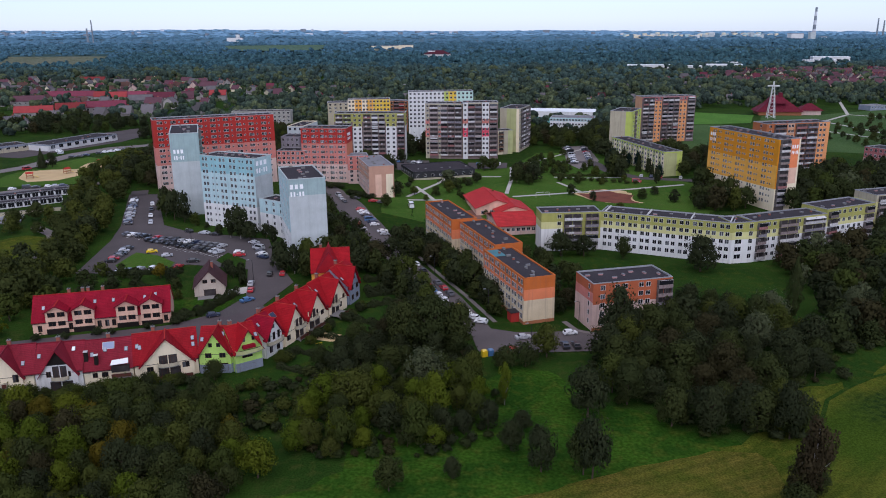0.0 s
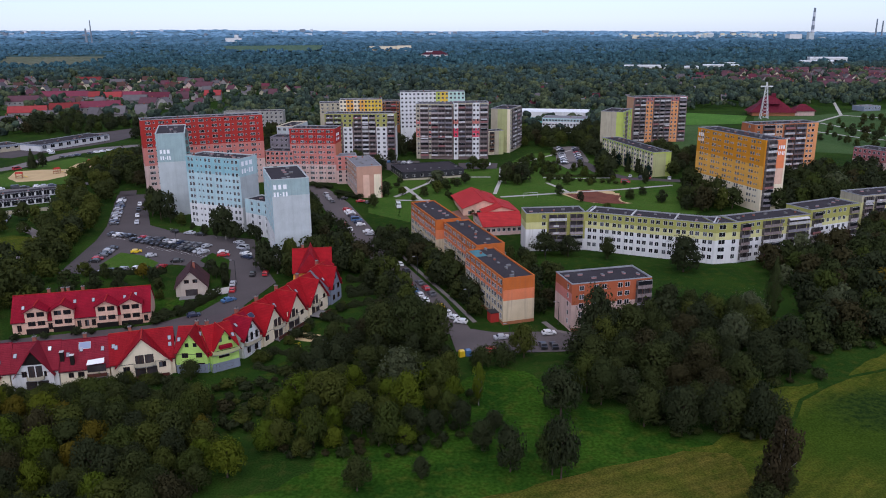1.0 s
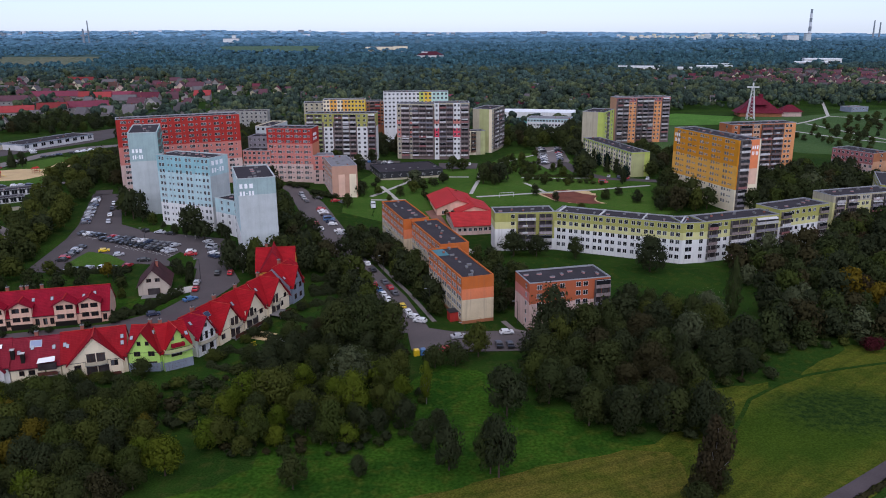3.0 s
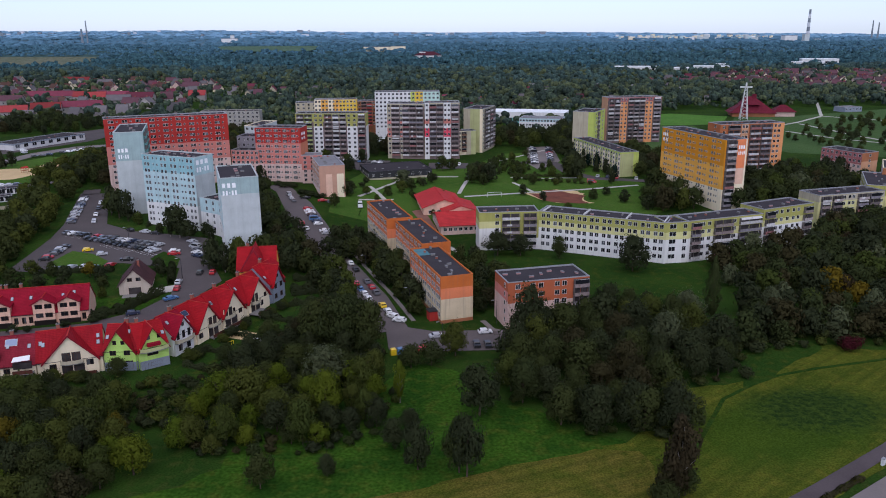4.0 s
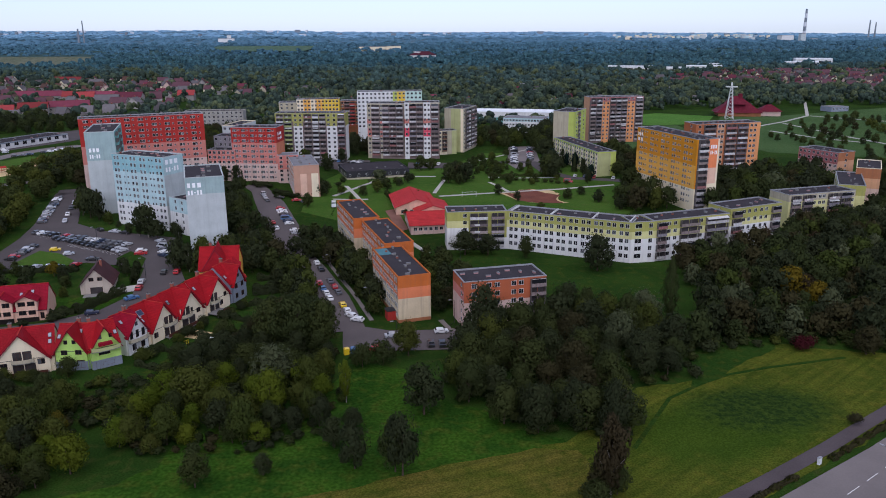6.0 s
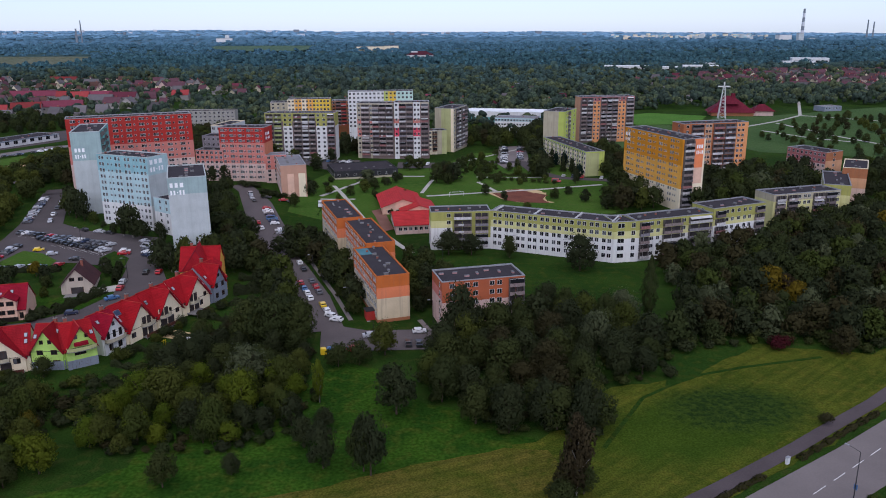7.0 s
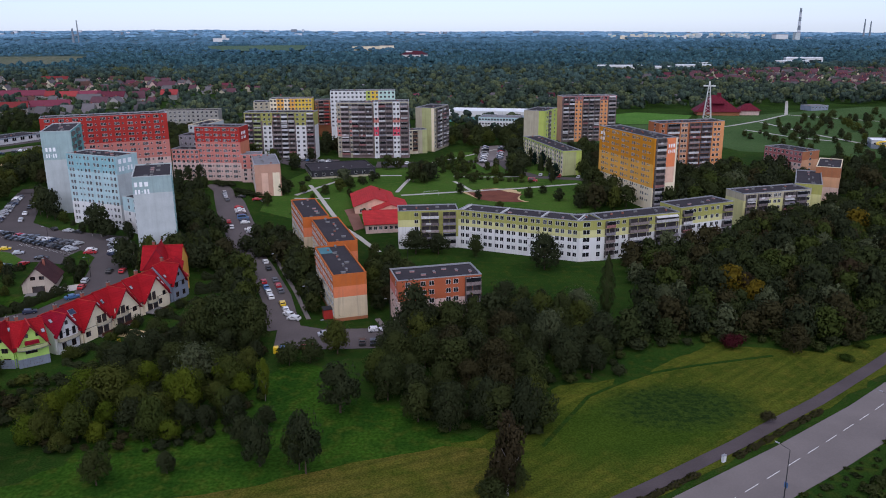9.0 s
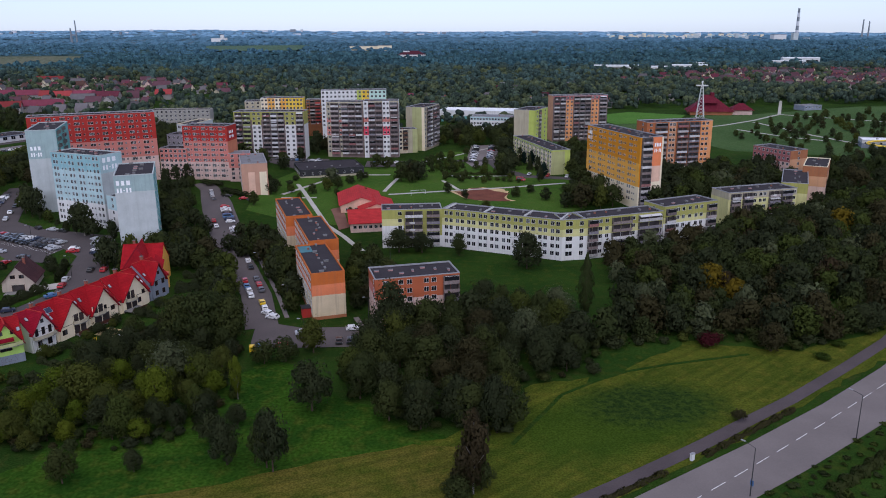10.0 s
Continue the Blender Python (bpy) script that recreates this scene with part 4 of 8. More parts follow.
block("rust orange eleven-storey block with rows of balconies", (168.6, 403.5), (205.3, 411.7), 12.0, 35.2, 11, [(0.12, "warm_white"), (1.0, "rust")], vents=10,
      front=dict(wins=[0.06, 0.36, 0.41, 0.86, 0.92], bal=[(0.12, 0.3, "parapet_mixed"), (0.46, 0.62, "parapet_mixed"), (0.64, 0.8, "parapet_mixed")], cols=[(0, 0.33, [(0.1, "warm_white"), (1.0, "rust")]), (0.33, 0.44, [(0.15, "warm_white"), (1.0, "peach_dull")]), (0.44, 0.82, [(0.1, "warm_white"), (1.0, "rust")]), (0.82, 1, [(0.15, "warm_white"), (1.0, "apricot")])]),
      left=dict(bands=[(1.0, "rust")], wins=[0.6]), right=dict(bal=[(0.1, 0.9, "parapet_mixed")]))

# the pale blue estate
ZB = [(0.38, "ice_grey"), (0.68, "pale_blue"), (1.0, "blue_grey")]
block("pale grey-blue tower with a blank signed gable", (-117.2, 333.5), (-105.6, 337.0), 33.0, 41.8, 12, ZB, vents=7, edge="ice_grey", front=dict(sign=[(0.1, 0.48, 24.9, 29.6)], bands=[(0.35, "ice_grey"), (0.66, "ice_grey"), (1.0, "blue_grey")]),
      right=dict(bands=[(1.0, "teal")], wins=[0.3, 0.7], bal=[(0.05, 0.2, "teal"), (0.45, 0.6, "teal")]), left=dict(wins=spread(8)))
block("sky blue eleven-storey block with white lower floors", (-100.4, 319.4), (-75.4, 308.0), 11.5, 34.8, 11, [(0.33, "white_wall"), (0.77, "pale_blue"), (1.0, "sky_blue")], vents=12, edge="ice_grey",
      front=dict(wins=[0.06, 0.12, (0.22, 0.8), (0.29, 0.8), 0.38, 0.45, 0.57, 0.64, (0.74, 0.8), (0.8, 0.8), 0.88, 0.95], w=1.1), right=dict(sign=[(0.12, 0.8, 23.6, 28.8)], bands=[(0.33, "white_wall"), (0.75, "ice_grey"), (1.0, "pale_blue")]))
block("grey-blue tower with a blank signed gable and teal side", (-54.7, 270.8), (-42.0, 275.0), 28.0, 33.3, 11, ZB, vents=8, edge="ice_grey", front=dict(sign=[(0.05, 0.45, 24.0, 28.6)], bands=[(0.1, "white_wall"), (0.8, "ice_grey"), (1.0, "blue_grey")]),
      left=dict(wins=[0.15, 0.3, 0.5, 0.65, 0.85], w=1.2, bands=[(0.35, "white_wall"), (1.0, "pale_blue")]), right=dict(bands=[(1.0, "teal")], wins=[0.2, 0.5, 0.8]))
block("low white and blue link wing between the towers", (-74.0, 307.0), (-60.5, 297.0), 9.0, 19.0, 5, [(0.6, "white_wall"), (1.0, "pale_blue")], vents=2, edge="ice_grey", front=dict(wins=[0.25, 0.5, 0.75], w=1.2))

# the red estate
RB = [(0.34, "pale_pink"), (0.6, "salmon"), (1.0, "brick_red")]
def red_windows(n):
    return [f for g in spread(n, 0.02, 0.98) for f in ((g - 0.25 / n), (g - 0.05 / n), (g + 0.28 / n, 0.8))]
block("long brick red eleven-storey slab with salmon lower floors", (-141.7, 382.0), (-87.2, 405.6), 12.0, 42.3, 12, RB, vents=18, front=dict(wins=red_windows(9), w=1.25), right=dict(wins=[0.5]), ground=8.0)
block("low pink link wing of the red estate", (-87.0, 406.5), (-72.0, 404.5), 11.0, 23.2, 6, [(0.6, "pale_pink"), (1.0, "salmon")], vents=3, front=dict(wins=spread(6)), ground=7.0)
block("red and salmon nine-storey block with a signed side", (-73.6, 405.4), (-49.5, 402.5), 13.0, 35.0, 10, RB, vents=8, front=dict(wins=red_windows(5), w=1.2, bands=[(0.34, "pale_pink"), (0.72, "salmon"), (1.0, "brick_red")]), right=dict(sign=[(0.2, 0.7, 22, 26)], bands=[(0.3, "pale_pink"), (0.72, "salmon_deep"), (1.0, "brick_red")]), ground=6.5)
block("pink six-storey wing with a pale striped gable", (-35.6, 372.0), (-23.6, 375.4), 32.0, 20.3, 5, [(0.5, "pale_pink"), (1.0, "clay_peach")], vents=6, roof="roof_pale", front=dict(cols=[(0, 0.25, [(1.0, "clay_peach")]), (0.25, 0.5, [(0.72, "peach"), (1.0, "clay_peach")]), (0.5, 0.68, [(1.0, "clay_peach")]), (0.68, 0.95, [(0.72, "warm_white"), (1.0, "clay_peach")]), (0.95, 1, [(1.0, "clay_peach")])]), left=dict(wins=spread(9), bal=[]), right=dict(wins=spread(8)))
block("pink and grey terrace-roofed wing", (-49.0, 400.0), (-38.5, 402.0), 10.0, 21.0, 6, [(0.5, "pale_pink"), (1.0, "salmon")], vents=2, roof="roof_pale", front=dict(wins=spread(3)), ground=6.0)

# the towers round the park
YC = [(0.72, "white_wall"), (1.0, "olive_yellow")]
GCOL = [(0.82, "brown_wall"), (1.0, "olive_yellow")]
block("olive and white ten-storey block with stacked balconies", (-66.0, 479.5), (-22.6, 478.0), 12.5, 34.6, 10, YC, vents=10,
      front=dict(wins=[0.29, 0.36, 0.76, 0.84], w=1.5, bal=[(0.02, 0.12, "parapet_mixed"), (0.13, 0.24, "parapet_green"), (0.41, 0.52, "parapet_mixed"), (0.53, 0.62, "parapet_white"), (0.63, 0.72, "parapet_mixed"), (0.89, 0.99, "parapet_mixed")], cols=[(0, 0.26, GCOL), (0.26, 0.39, YC), (0.39, 0.73, GCOL), (0.73, 0.88, YC), (0.88, 1, GCOL)]), ground=6.0)
block("yellow-orange block with white bands behind the park towers", (-66.4, 556.5), (-36.7, 558.0), 12.0, 36.2, 10, [(1.0, "yellow_wall")], vents=5, front=dict(wins=spread(12), low=5, cols=[(0, 0.16, [(1.0, "warm_white")]), (0.16, 0.33, [(1.0, "ochre_light")]), (0.33, 0.45, [(1.0, "warm_white")]), (0.45, 0.6, [(1.0, "ochre_light")]), (0.6, 1, [(1.0, "yellow_wall")])]))
block("brown block with dark balconies", (-38.0, 578.0), (-25.0, 579.0), 12.0, 33.0, 10, [(1.0, "brown_clay")], vents=3, front=dict(wins=[0.1, 0.9], low=3, bal=[(0.2, 0.5, "parapet_mixed"), (0.5, 0.8, "parapet_red")], balow=3))
block("long grey concrete block among trees behind the red estate", (-160.0, 596.0), (-115.5, 598.0), 12.0, 24.6, 6, [(1.0, "grey_plaster")], vents=6, edge="grey_plaster", front=dict(wins=spread(13), low=2), ground=6.0)
block("lilac-grey low wing behind the pink link", (-87.2, 420.5), (-77.0, 419.0), 12.0, 28.6, 7, [(1.0, "lilac_plaster")], vents=2, edge="lilac_plaster", front=dict(wins=spread(4), w=1.2, low=2), ground=7.0)
block("white and grey wing with a stepped felt roof", (-86.5, 436.0), (-77.5, 434.5), 26.0, 32.4, 8, [(1.0, "ice_grey")], vents=5, edge="warm_white", front=dict(wins=spread(3), low=5), ground=7.0)
block("low grey hall between towers", (-85.0, 585.0), (-62.0, 588.0), 14.0, 31.5, 9, [(1.0, "beige")], vents=4, front=dict(wins=spread(6), low=6))
block("white twelve-storey block with yellow and mint stripes", (-23.3, 556.0), (22.5, 558.8), 12.0, 41.3, 12, [(1.0, "white_wall")], vents=9, front=dict(wins=spread(16), low=3, cols=[(0, 0.55, [(1.0, "white_wall")]), (0.55, 0.62, [(1.0, "lime")]), (0.62, 0.74, [(1.0, "yellow_wall")]), (0.74, 1, [(1.0, "mint")])]))
GC = [(0.38, "grey_concrete"), (0.55, "salmon"), (0.7, "beige"), (1.0, "beige")]
TB = [(0.38, "beige"), (0.54, "salmon"), (0.62, "beige"), (0.70, "salmon"), (1.0, "beige")]
TW = [(0.38, "white_wall"), (0.54, "hot_pink"), (0.62, "white_wall"), (0.70, "salmon"), (1.0, "white_wall")]
BW = [(0.96, "brown_wall"), (1.0, "beige")]
block("grey and salmon eleven-storey tower full of balconies", (-10.2, 489.0), (12.9, 485.5), 13.0, 39.4, 11, TB, vents=5,
      front=dict(wins=[0.06, 0.38], w=1.3, bal=[(0.12, 0.34, "parapet_mixed"), (0.42, 0.6, "parapet_mixed"), (0.61, 0.79, "parapet_mixed"), (0.8, 0.98, "parapet_mixed")], cols=[(0, 0.11, TB), (0.11, 0.35, BW), (0.35, 0.41, TB), (0.41, 1, BW)]), left=dict(wins=[]), ground=6.0)
block("white and pink eleven-storey tower full of balconies", (13.4, 485.2), (35.1, 485.7), 13.0, 40.0, 11, TW, vents=5,
      front=dict(wins=[0.06, 0.59, 0.69], w=1.3, bal=[(0.14, 0.33, "parapet_mixed"), (0.34, 0.53, "parapet_mixed"), (0.76, 0.97, "parapet_mixed")], cols=[(0, 0.13, TW), (0.13, 0.54, BW), (0.54, 0.74, TW), (0.74, 1, BW)]), right=dict(wins=[0.4], bands=[(1.0, "white_wall")]), ground=6.0)
block("beige tower with an olive gable panel and side balconies", (38.3, 513.8), (50.6, 509.0), 26.0, 33.6, 10, [(1.0, "beige")], vents=4, front=dict(cols=[(0, 0.35, [(1.0, "beige")]), (0.35, 0.85, [(1.0, "moss_green")]), (0.85, 1, [(1.0, "warm_white")])]), right=dict(wins=[0.06, 0.5], bal=[(0.14, 0.3, "parapet_mixed"), (0.31, 0.45, "parapet_white"), (0.56, 0.74, "parapet_mixed"), (0.76, 0.95, "parapet_mixed")]), ground=6.0)
block("low beige wing with brown roof edge beside the tower", (33.5, 500.0), (46.0, 503.5), 9.0, 20.5, 5, [(0.7, "warm_white"), (1.0, "beige")], vents=2, front=dict(wins=[0.15], bal=[(0.25, 0.5, "parapet_wood")], cols=[(0, 0.5, [(1.0, "warm_white")]), (0.5, 0.75, [(1.0, "beige")]), (0.75, 1, [(1.0, "moss_green")])]), ground=6.0)
PK = [(0.1, "warm_white"), (0.9, "peach"), (1.0, "pale_pink")]
DK = [(0.93, "brown_wall"), (1.0, "mauve")]
block("pink and orange eleven-storey tower with dark balconies", (139.5, 546.0), (178.7, 552.0), 12.0, 37.2, 11, PK, vents=8,
      front=dict(wins=[0.27, 0.34, 0.73, 0.8], w=1.3, bal=[(0.02, 0.12, "parapet_mixed"), (0.13, 0.23, "parapet_mixed"), (0.38, 0.48, "parapet_mixed"), (0.49, 0.58, "parapet_mixed"), (0.59, 0.69, "parapet_mixed"), (0.85, 0.98, "parapet_mixed")], cols=[(0, 0.24, DK), (0.24, 0.37, [(0.9, "apricot"), (1, "mauve")]), (0.37, 0.7, DK), (0.7, 0.84, [(0.9, "apricot"), (1, "mauve")]), (0.84, 1, DK)]), left=dict(bands=[(1.0, "peach_dull")]), ground=6.0)
block("beige tower with a lime side wall", (108.5, 503.0), (121.0, 496.5), 24.0, 32.4, 9, [(0.85, "beige"), (1.0, "beige")], vents=4, front=dict(cols=[(0, 0.72, [(1.0, "beige")]), (0.72, 1, [(1.0, "lime")])]), right=dict(wins=[0.2, 0.5, 0.8], bal=[(0.3, 0.42, "parapet_mixed")], bands=[(1.0, "lime")]), ground=6.0)
block("long lime and beige five-storey block seen end on", (122.2, 423.5), (132.9, 426.2), 64.0, 18.0, 5, [(0.85, "beige"), (1.0, "lime")], vents=12, front=dict(cols=[(0, 0.72, [(0.94, "moss_green"), (1, "lime")]), (0.72, 1, [(1.0, "lime")])]), left=dict(wins=spread(20), cols=[(k / 10, k / 10 + 0.05, [(0.9, "moss_green"), (1.0, "lime")]) for k in range(10)] + [(k / 10 + 0.05, k / 10 + 0.1, [(0.9, "warm_white"), (1.0, "lime")]) for k in range(10)]), ground=4.0)

# low buildings of the park
block("white and blue three-storey school building", (84.0, 606.0), (116.0, 597.0), 18.0, 17.0, 3, [(0.75, "white_wall"), (1.0, "pale_blue")], vents=6, roof="roof_pale", category="school", name="school_building", front=dict(wins=spread(14), w=1.6), right=dict(wins=spread(4)))
block("long low white warehouse with a pale roof", (60.0, 672.0), (128.0, 655.0), 26.0, 15.5, 1, [(0.5, "teal"), (1.0, "white_wall")], vents=0, roof="roof_white", edge="roof_white", category="warehouse", name="warehouse")
block("small white shed with a bright roof", (112.0, 610.0), (128.0, 606.0), 14.0, 12.5, 1, [(1.0, "white_wall")], vents=0, roof="roof_white", edge="roof_white", category="warehouse", name="warehouse")
block("dark flat pavilion with a black fascia", (-15.6, 417.5), (18.3, 428.0), 27.0, 9.0, 1, [(0.35, "beige"), (1.0, "dark_metal")], vents=5, edge="dark_metal", category="pavilion", name="pavilion", front=dict(wins=spread(8)), left=dict(wins=spread(6)), ground=3.5)
block("long grey garage row with white doors", (-215.0, 341.0), (-181.0, 362.5), 7.5, 8.6, 1, [(0.8, "parapet_white"), (1.0, "roof_felt")], vents=5, edge="roof_pale", category="garages", name="garage_row", front=dict(wins=[(f, 2.7) for f in spread(12)], h=2.6))
block("long grey garage row with dark doors", (-225.0, 352.0), (-185.5, 379.5), 7.5, 9.4, 1, [(0.8, "parapet_white"), (1.0, "roof_felt")], vents=5, edge="roof_pale", category="garages", name="garage_row", front=dict(wins=[(f, 2.7) for f in spread(14)], h=2.6))
t = empty("garden_wall", (-200, 333, land(-200, 333)), 0.46, "low pale concrete wall before the garages", "wall")
part("wall", Shape().box(0, 29, 0, 0.3, -0.5, 1.8, "beige"), t)
part("coping", Shape().box(-0.1, 29.1, -0.08, 0.38, 1.803, 1.9, "grey_concrete"), t)
block("low grey shop hall with a flat roof", (-262.5, 517.0), (-238.5, 571.0), 20.0, 11.5, 1, [(0.8, "parapet_white"), (1.0, "slate_wall")], vents=8, roof="roof_felt", category="shop", name="shop_hall", front=dict(wins=[(f, 3.4) for f in spread(9)], h=2.4))
block("pale flat hall beyond the church lawns", (403.0, 736.0), (422.0, 742.0), 14.0, 10.5, 1, [(1.0, "slate_wall")], vents=2, roof="roof_pale", category="hall", name="hall", front=dict(wins=spread(5)))
ph = block("low pale bathing hall with a curved slide", (338.0, 508.0), (372.0, 496.0), 16.0, 10.5, 1, [(0.6, "slate_wall"), (1.0, "parapet_white")], vents=2, roof="roof_white", category="hall", name="bathing_hall", front=dict(wins=spread(8)))
s = Shape()
for k in range(14):
    a, b = k * 0.5, (k + 1) * 0.5
    s.tube((9 + 7 * math.cos(a), -6 + 4 * math.sin(a), 6.5 - k * 0.35), (9 + 7 * math.cos(b), -6 + 4 * math.sin(b), 6.5 - (k + 1) * 0.35), 0.6, 0.6, 8, "car_yellow")
part("water_slide", s, ph, label="curling yellow tube slide")
block("low pale shop hall with white doors", (-300.0, 500.0), (-280.0, 525.0), 18.0, 11.5, 1, [(0.7, "beige"), (1.0, "slate_wall")], vents=4, roof="roof_felt", category="shop", name="shop_hall", front=dict(wins=[(f, 2.4) for f in spread(6)]))
block("small flat-roofed workshop by the garages", (-196.0, 320.0), (-182.0, 325.0), 12.0, 6.0, 1, [(1.0, "grey_concrete")], vents=1, roof="roof_pale", category="workshop", name="workshop")


# ---- pitched houses ----
def gable_roof(s, x0, x1, y0, y1, ze, zr, mat, over=0.5, thick=0.22, along="x"):
    """Two tiled slopes with overhang. along: the way the ridge runs."""
    if along == "x":
        ym = (y0 + y1) / 2
        k = (zr - ze) / (ym - y0)
        for ya, yb in ((y0 - over, ym), (y1 + over, ym)):
            s.prism([(x0 - over, ya, ze - over * k), (x1 + over, ya, ze - over * k), (x1 + over, yb, zr), (x0 - over, yb, zr)], (0, 0, thick), mat)
        s.box(x0 - over, x1 + over, ym - 0.15, ym + 0.15, zr + thick - 0.06, zr + thick + 0.1, "tile_ridge" if mat in ("tile_red", "tile_scarlet", "tile_crimson") else mat)
    else:
        xm = (x0 + x1) / 2
        k = (zr - ze) / (xm - x0)
        for xa, xb in ((x0 - over, xm), (x1 + over, xm)):
            s.prism([(xa, y0 - over, ze - over * k), (xa, y1, ze - over * k), (xb, y1, zr), (xb, y0 - over, zr)], (0, 0, thick), mat)
        s.box(xm - 0.15, xm + 0.15, y0 - over, y1, zr + thick - 0.06, zr + thick + 0.1, "tile_ridge" if mat in ("tile_red", "tile_scarlet", "tile_crimson") else mat)


def skylight_mesh():
    if "skylight" not in CACHE:
        CACHE["skylight"] = Shape().box(-0.42, 0.42, -0.6, 0.6, 0, 0.12, "dark_metal").box(-0.35, 0.35, -0.53, 0.53, 0.12, 0.14, "sky_reflection_glass").mesh("skylight")
    return CACHE["skylight"]


def split_window(parent, at, w, h, frame_mat="frame_dark"):
    """A house window whose panes are pieces of their own."""
    b, key = 0.065, ("split", round(w, 2), round(h, 2), frame_mat)
    n = 2 if w > 1.0 else 1
    if key not in CACHE:
        pw = (w - b * (n + 1)) / n
        CACHE[key] = (window_mesh(w, h, frame_mat, False), Shape().box(-pw / 2, pw / 2, -0.03, 0.02, -h / 2 + b, h / 2 - b, "window_glass").mesh("pane"), pw)
    me, pane, pw = CACHE[key]
    ob = part("window", me, parent, at)
    for k in range(n):
        part("pane", pane, ob, (-(w / 2) + b + pw / 2 + k * (pw + b), 0, 0))


def row_house(label, p0, p1, depth, ze, zr, wall_mat, roof_mat, gables=(), base=None, sky=2, wins=(), balcony=None, chimneys=1, group="row houses", lower=None, timber=False, terrace=(), stacks=(), recess=()):
    """A house of the row: p0 to p1 is its garden front. gables: (from, to, ridge height, eaves), each a front gable whose own roof runs back to the ridge."""
    u = Vector((p1[0] - p0[0], p1[1] - p0[1]))
    L, D, turn = u.length, depth, math.atan2(u.y, u.x)
    c, sn = math.cos(turn), math.sin(turn)
    zg = land(*p0) if base is None else base
    FEET.append((p0[0] + c * L / 2 - sn * D / 2, p0[1] + sn * L / 2 + c * D / 2, c, sn, L / 2, D / 2))
    top = empty("row_house", (p0[0], p0[1], zg), turn, label, "row house", group)
    ym = D / 2
    k = (zr - ze) / ym
    w = Shape().box(0, L, 0, D, -1.5, ze - 0.02, wall_mat)
    for x in (0.0, L):
        w.prism([(x, 0.05, ze - 0.02), (x, D - 0.05, ze - 0.02), (x, ym, zr - 0.05)], (0.2 if x == 0 else -0.2, 0, 0), wall_mat)
    if lower:
        w.box(-0.03, L + 0.03, -0.06, 0, -1.5, 2.4, lower)
    part("wall", w, top)
    r = Shape()
    gable_roof(r, 0.12, L - 0.12, 0, D, ze, zr, roof_mat, over=0.35)
    part("roof", r, top)
    part("gutter", Shape().box(-0.2, L + 0.2, -0.52, -0.4, ze - 0.5, ze - 0.36, "dark_metal"), top)
    for g0, g1, gz, *own in gables:
        x0, x1 = g0 * L, g1 * L
        ge = own[0] if own else ze
        xm = (x0 + x1) / 2
        kk = (gz - ge) / (xm - x0)
        yb = min(ym, (gz - ze) / k)
        wf = -0.5
        gw = Shape().prism([(x0, wf, -1.5), (x1, wf, -1.5), (x1, wf, ge), (xm, wf, gz), (x0, wf, ge)], (0, max(0.6, (ge - ze) / k * 0.85 + 0.5), 0), wall_mat)
        if lower:
            gw.box(x0 - 0.03, x1 + 0.03, wf - 0.06, wf, -1.5, 2.4, lower)
        if timber:
            zt = gz - (gz - ge) * 0.62
            hx = (gz - zt) / kk
            gw.prism([(xm - hx, wf - 0.05, zt), (xm + hx, wf - 0.05, zt), (xm, wf - 0.05, gz - 0.05)], (0, 0.05, 0), "timber_and_shade")
        part("gable", gw, top)
        gr, ov, th = Shape(), 0.5, 0.2
        low = ge - ov * kk
        for sx in (-1, 1):
            xa = x0 - ov if sx < 0 else x1 + ov
            yl = max(0.0, (low - ze) / k)
            pts = [(xa, -1.25, low), (xa, yl, low)]
            if gz > zr:
                pts += [(xm + sx * (gz - zr) / kk, ym, zr), (xm, ym + 0.5, gz)]
            else:
                pts += [(xm, yb, gz)]
            pts.append((xm, -1.25, gz))
            gr.prism(pts, (0, 0, th + 0.03), roof_mat)
            gr.prism([(xa, -1.28, low - 0.12), (xm, -1.28, gz - 0.12), (xm, -1.28, gz + th + 0.02), (xa, -1.28, low + th + 0.02)], (0, 0.03, 0), "tile_wine")
        gr.box(xm - 0.14, xm + 0.14, -1.27, yb, gz + th - 0.02, gz + th + 0.13, "tile_ridge" if roof_mat in ("tile_red", "tile_scarlet", "tile_crimson") else roof_mat)
        part("gable_roof", gr, top)
    for x, z, ww, hh in wins:
        front = -0.5 if any(g[0] <= x <= g[1] for g in gables) else 0.0
        split_window(top, (x * L, front, z), ww, hh)
    # flat dark panels on the wall, painted as the shade of balcony openings
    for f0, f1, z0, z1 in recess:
        part("recess", Shape().box(f0 * L, f1 * L, -0.55, -0.47, z0, z1, "glass_and_shade"), top, label="flat dark panel coloured as the shade of a balcony opening")
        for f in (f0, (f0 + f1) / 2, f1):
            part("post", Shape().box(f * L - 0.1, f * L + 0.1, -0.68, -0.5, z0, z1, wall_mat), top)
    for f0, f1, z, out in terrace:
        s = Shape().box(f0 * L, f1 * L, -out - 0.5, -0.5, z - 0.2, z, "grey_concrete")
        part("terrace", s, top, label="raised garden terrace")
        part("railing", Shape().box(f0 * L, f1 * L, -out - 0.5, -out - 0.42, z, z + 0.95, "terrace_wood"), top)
        # dark panel painted as the shade below the terrace
        part("recess", Shape().box(f0 * L + 0.1, f1 * L - 0.1, -0.56, -0.5, -1.0, z - 0.25, "glass_and_shade"), top)
        for x in (f0 * L + 0.15, (f0 + f1) / 2 * L, f1 * L - 0.15):
            part("post", Shape().box(x - 0.12, x + 0.12, -out - 0.45, -out - 0.21, -1.5, z - 0.2, "grey_concrete"), top)
    for f0, f1, z in balcony or ():
        b, bw = Shape(), L * (f1 - f0)
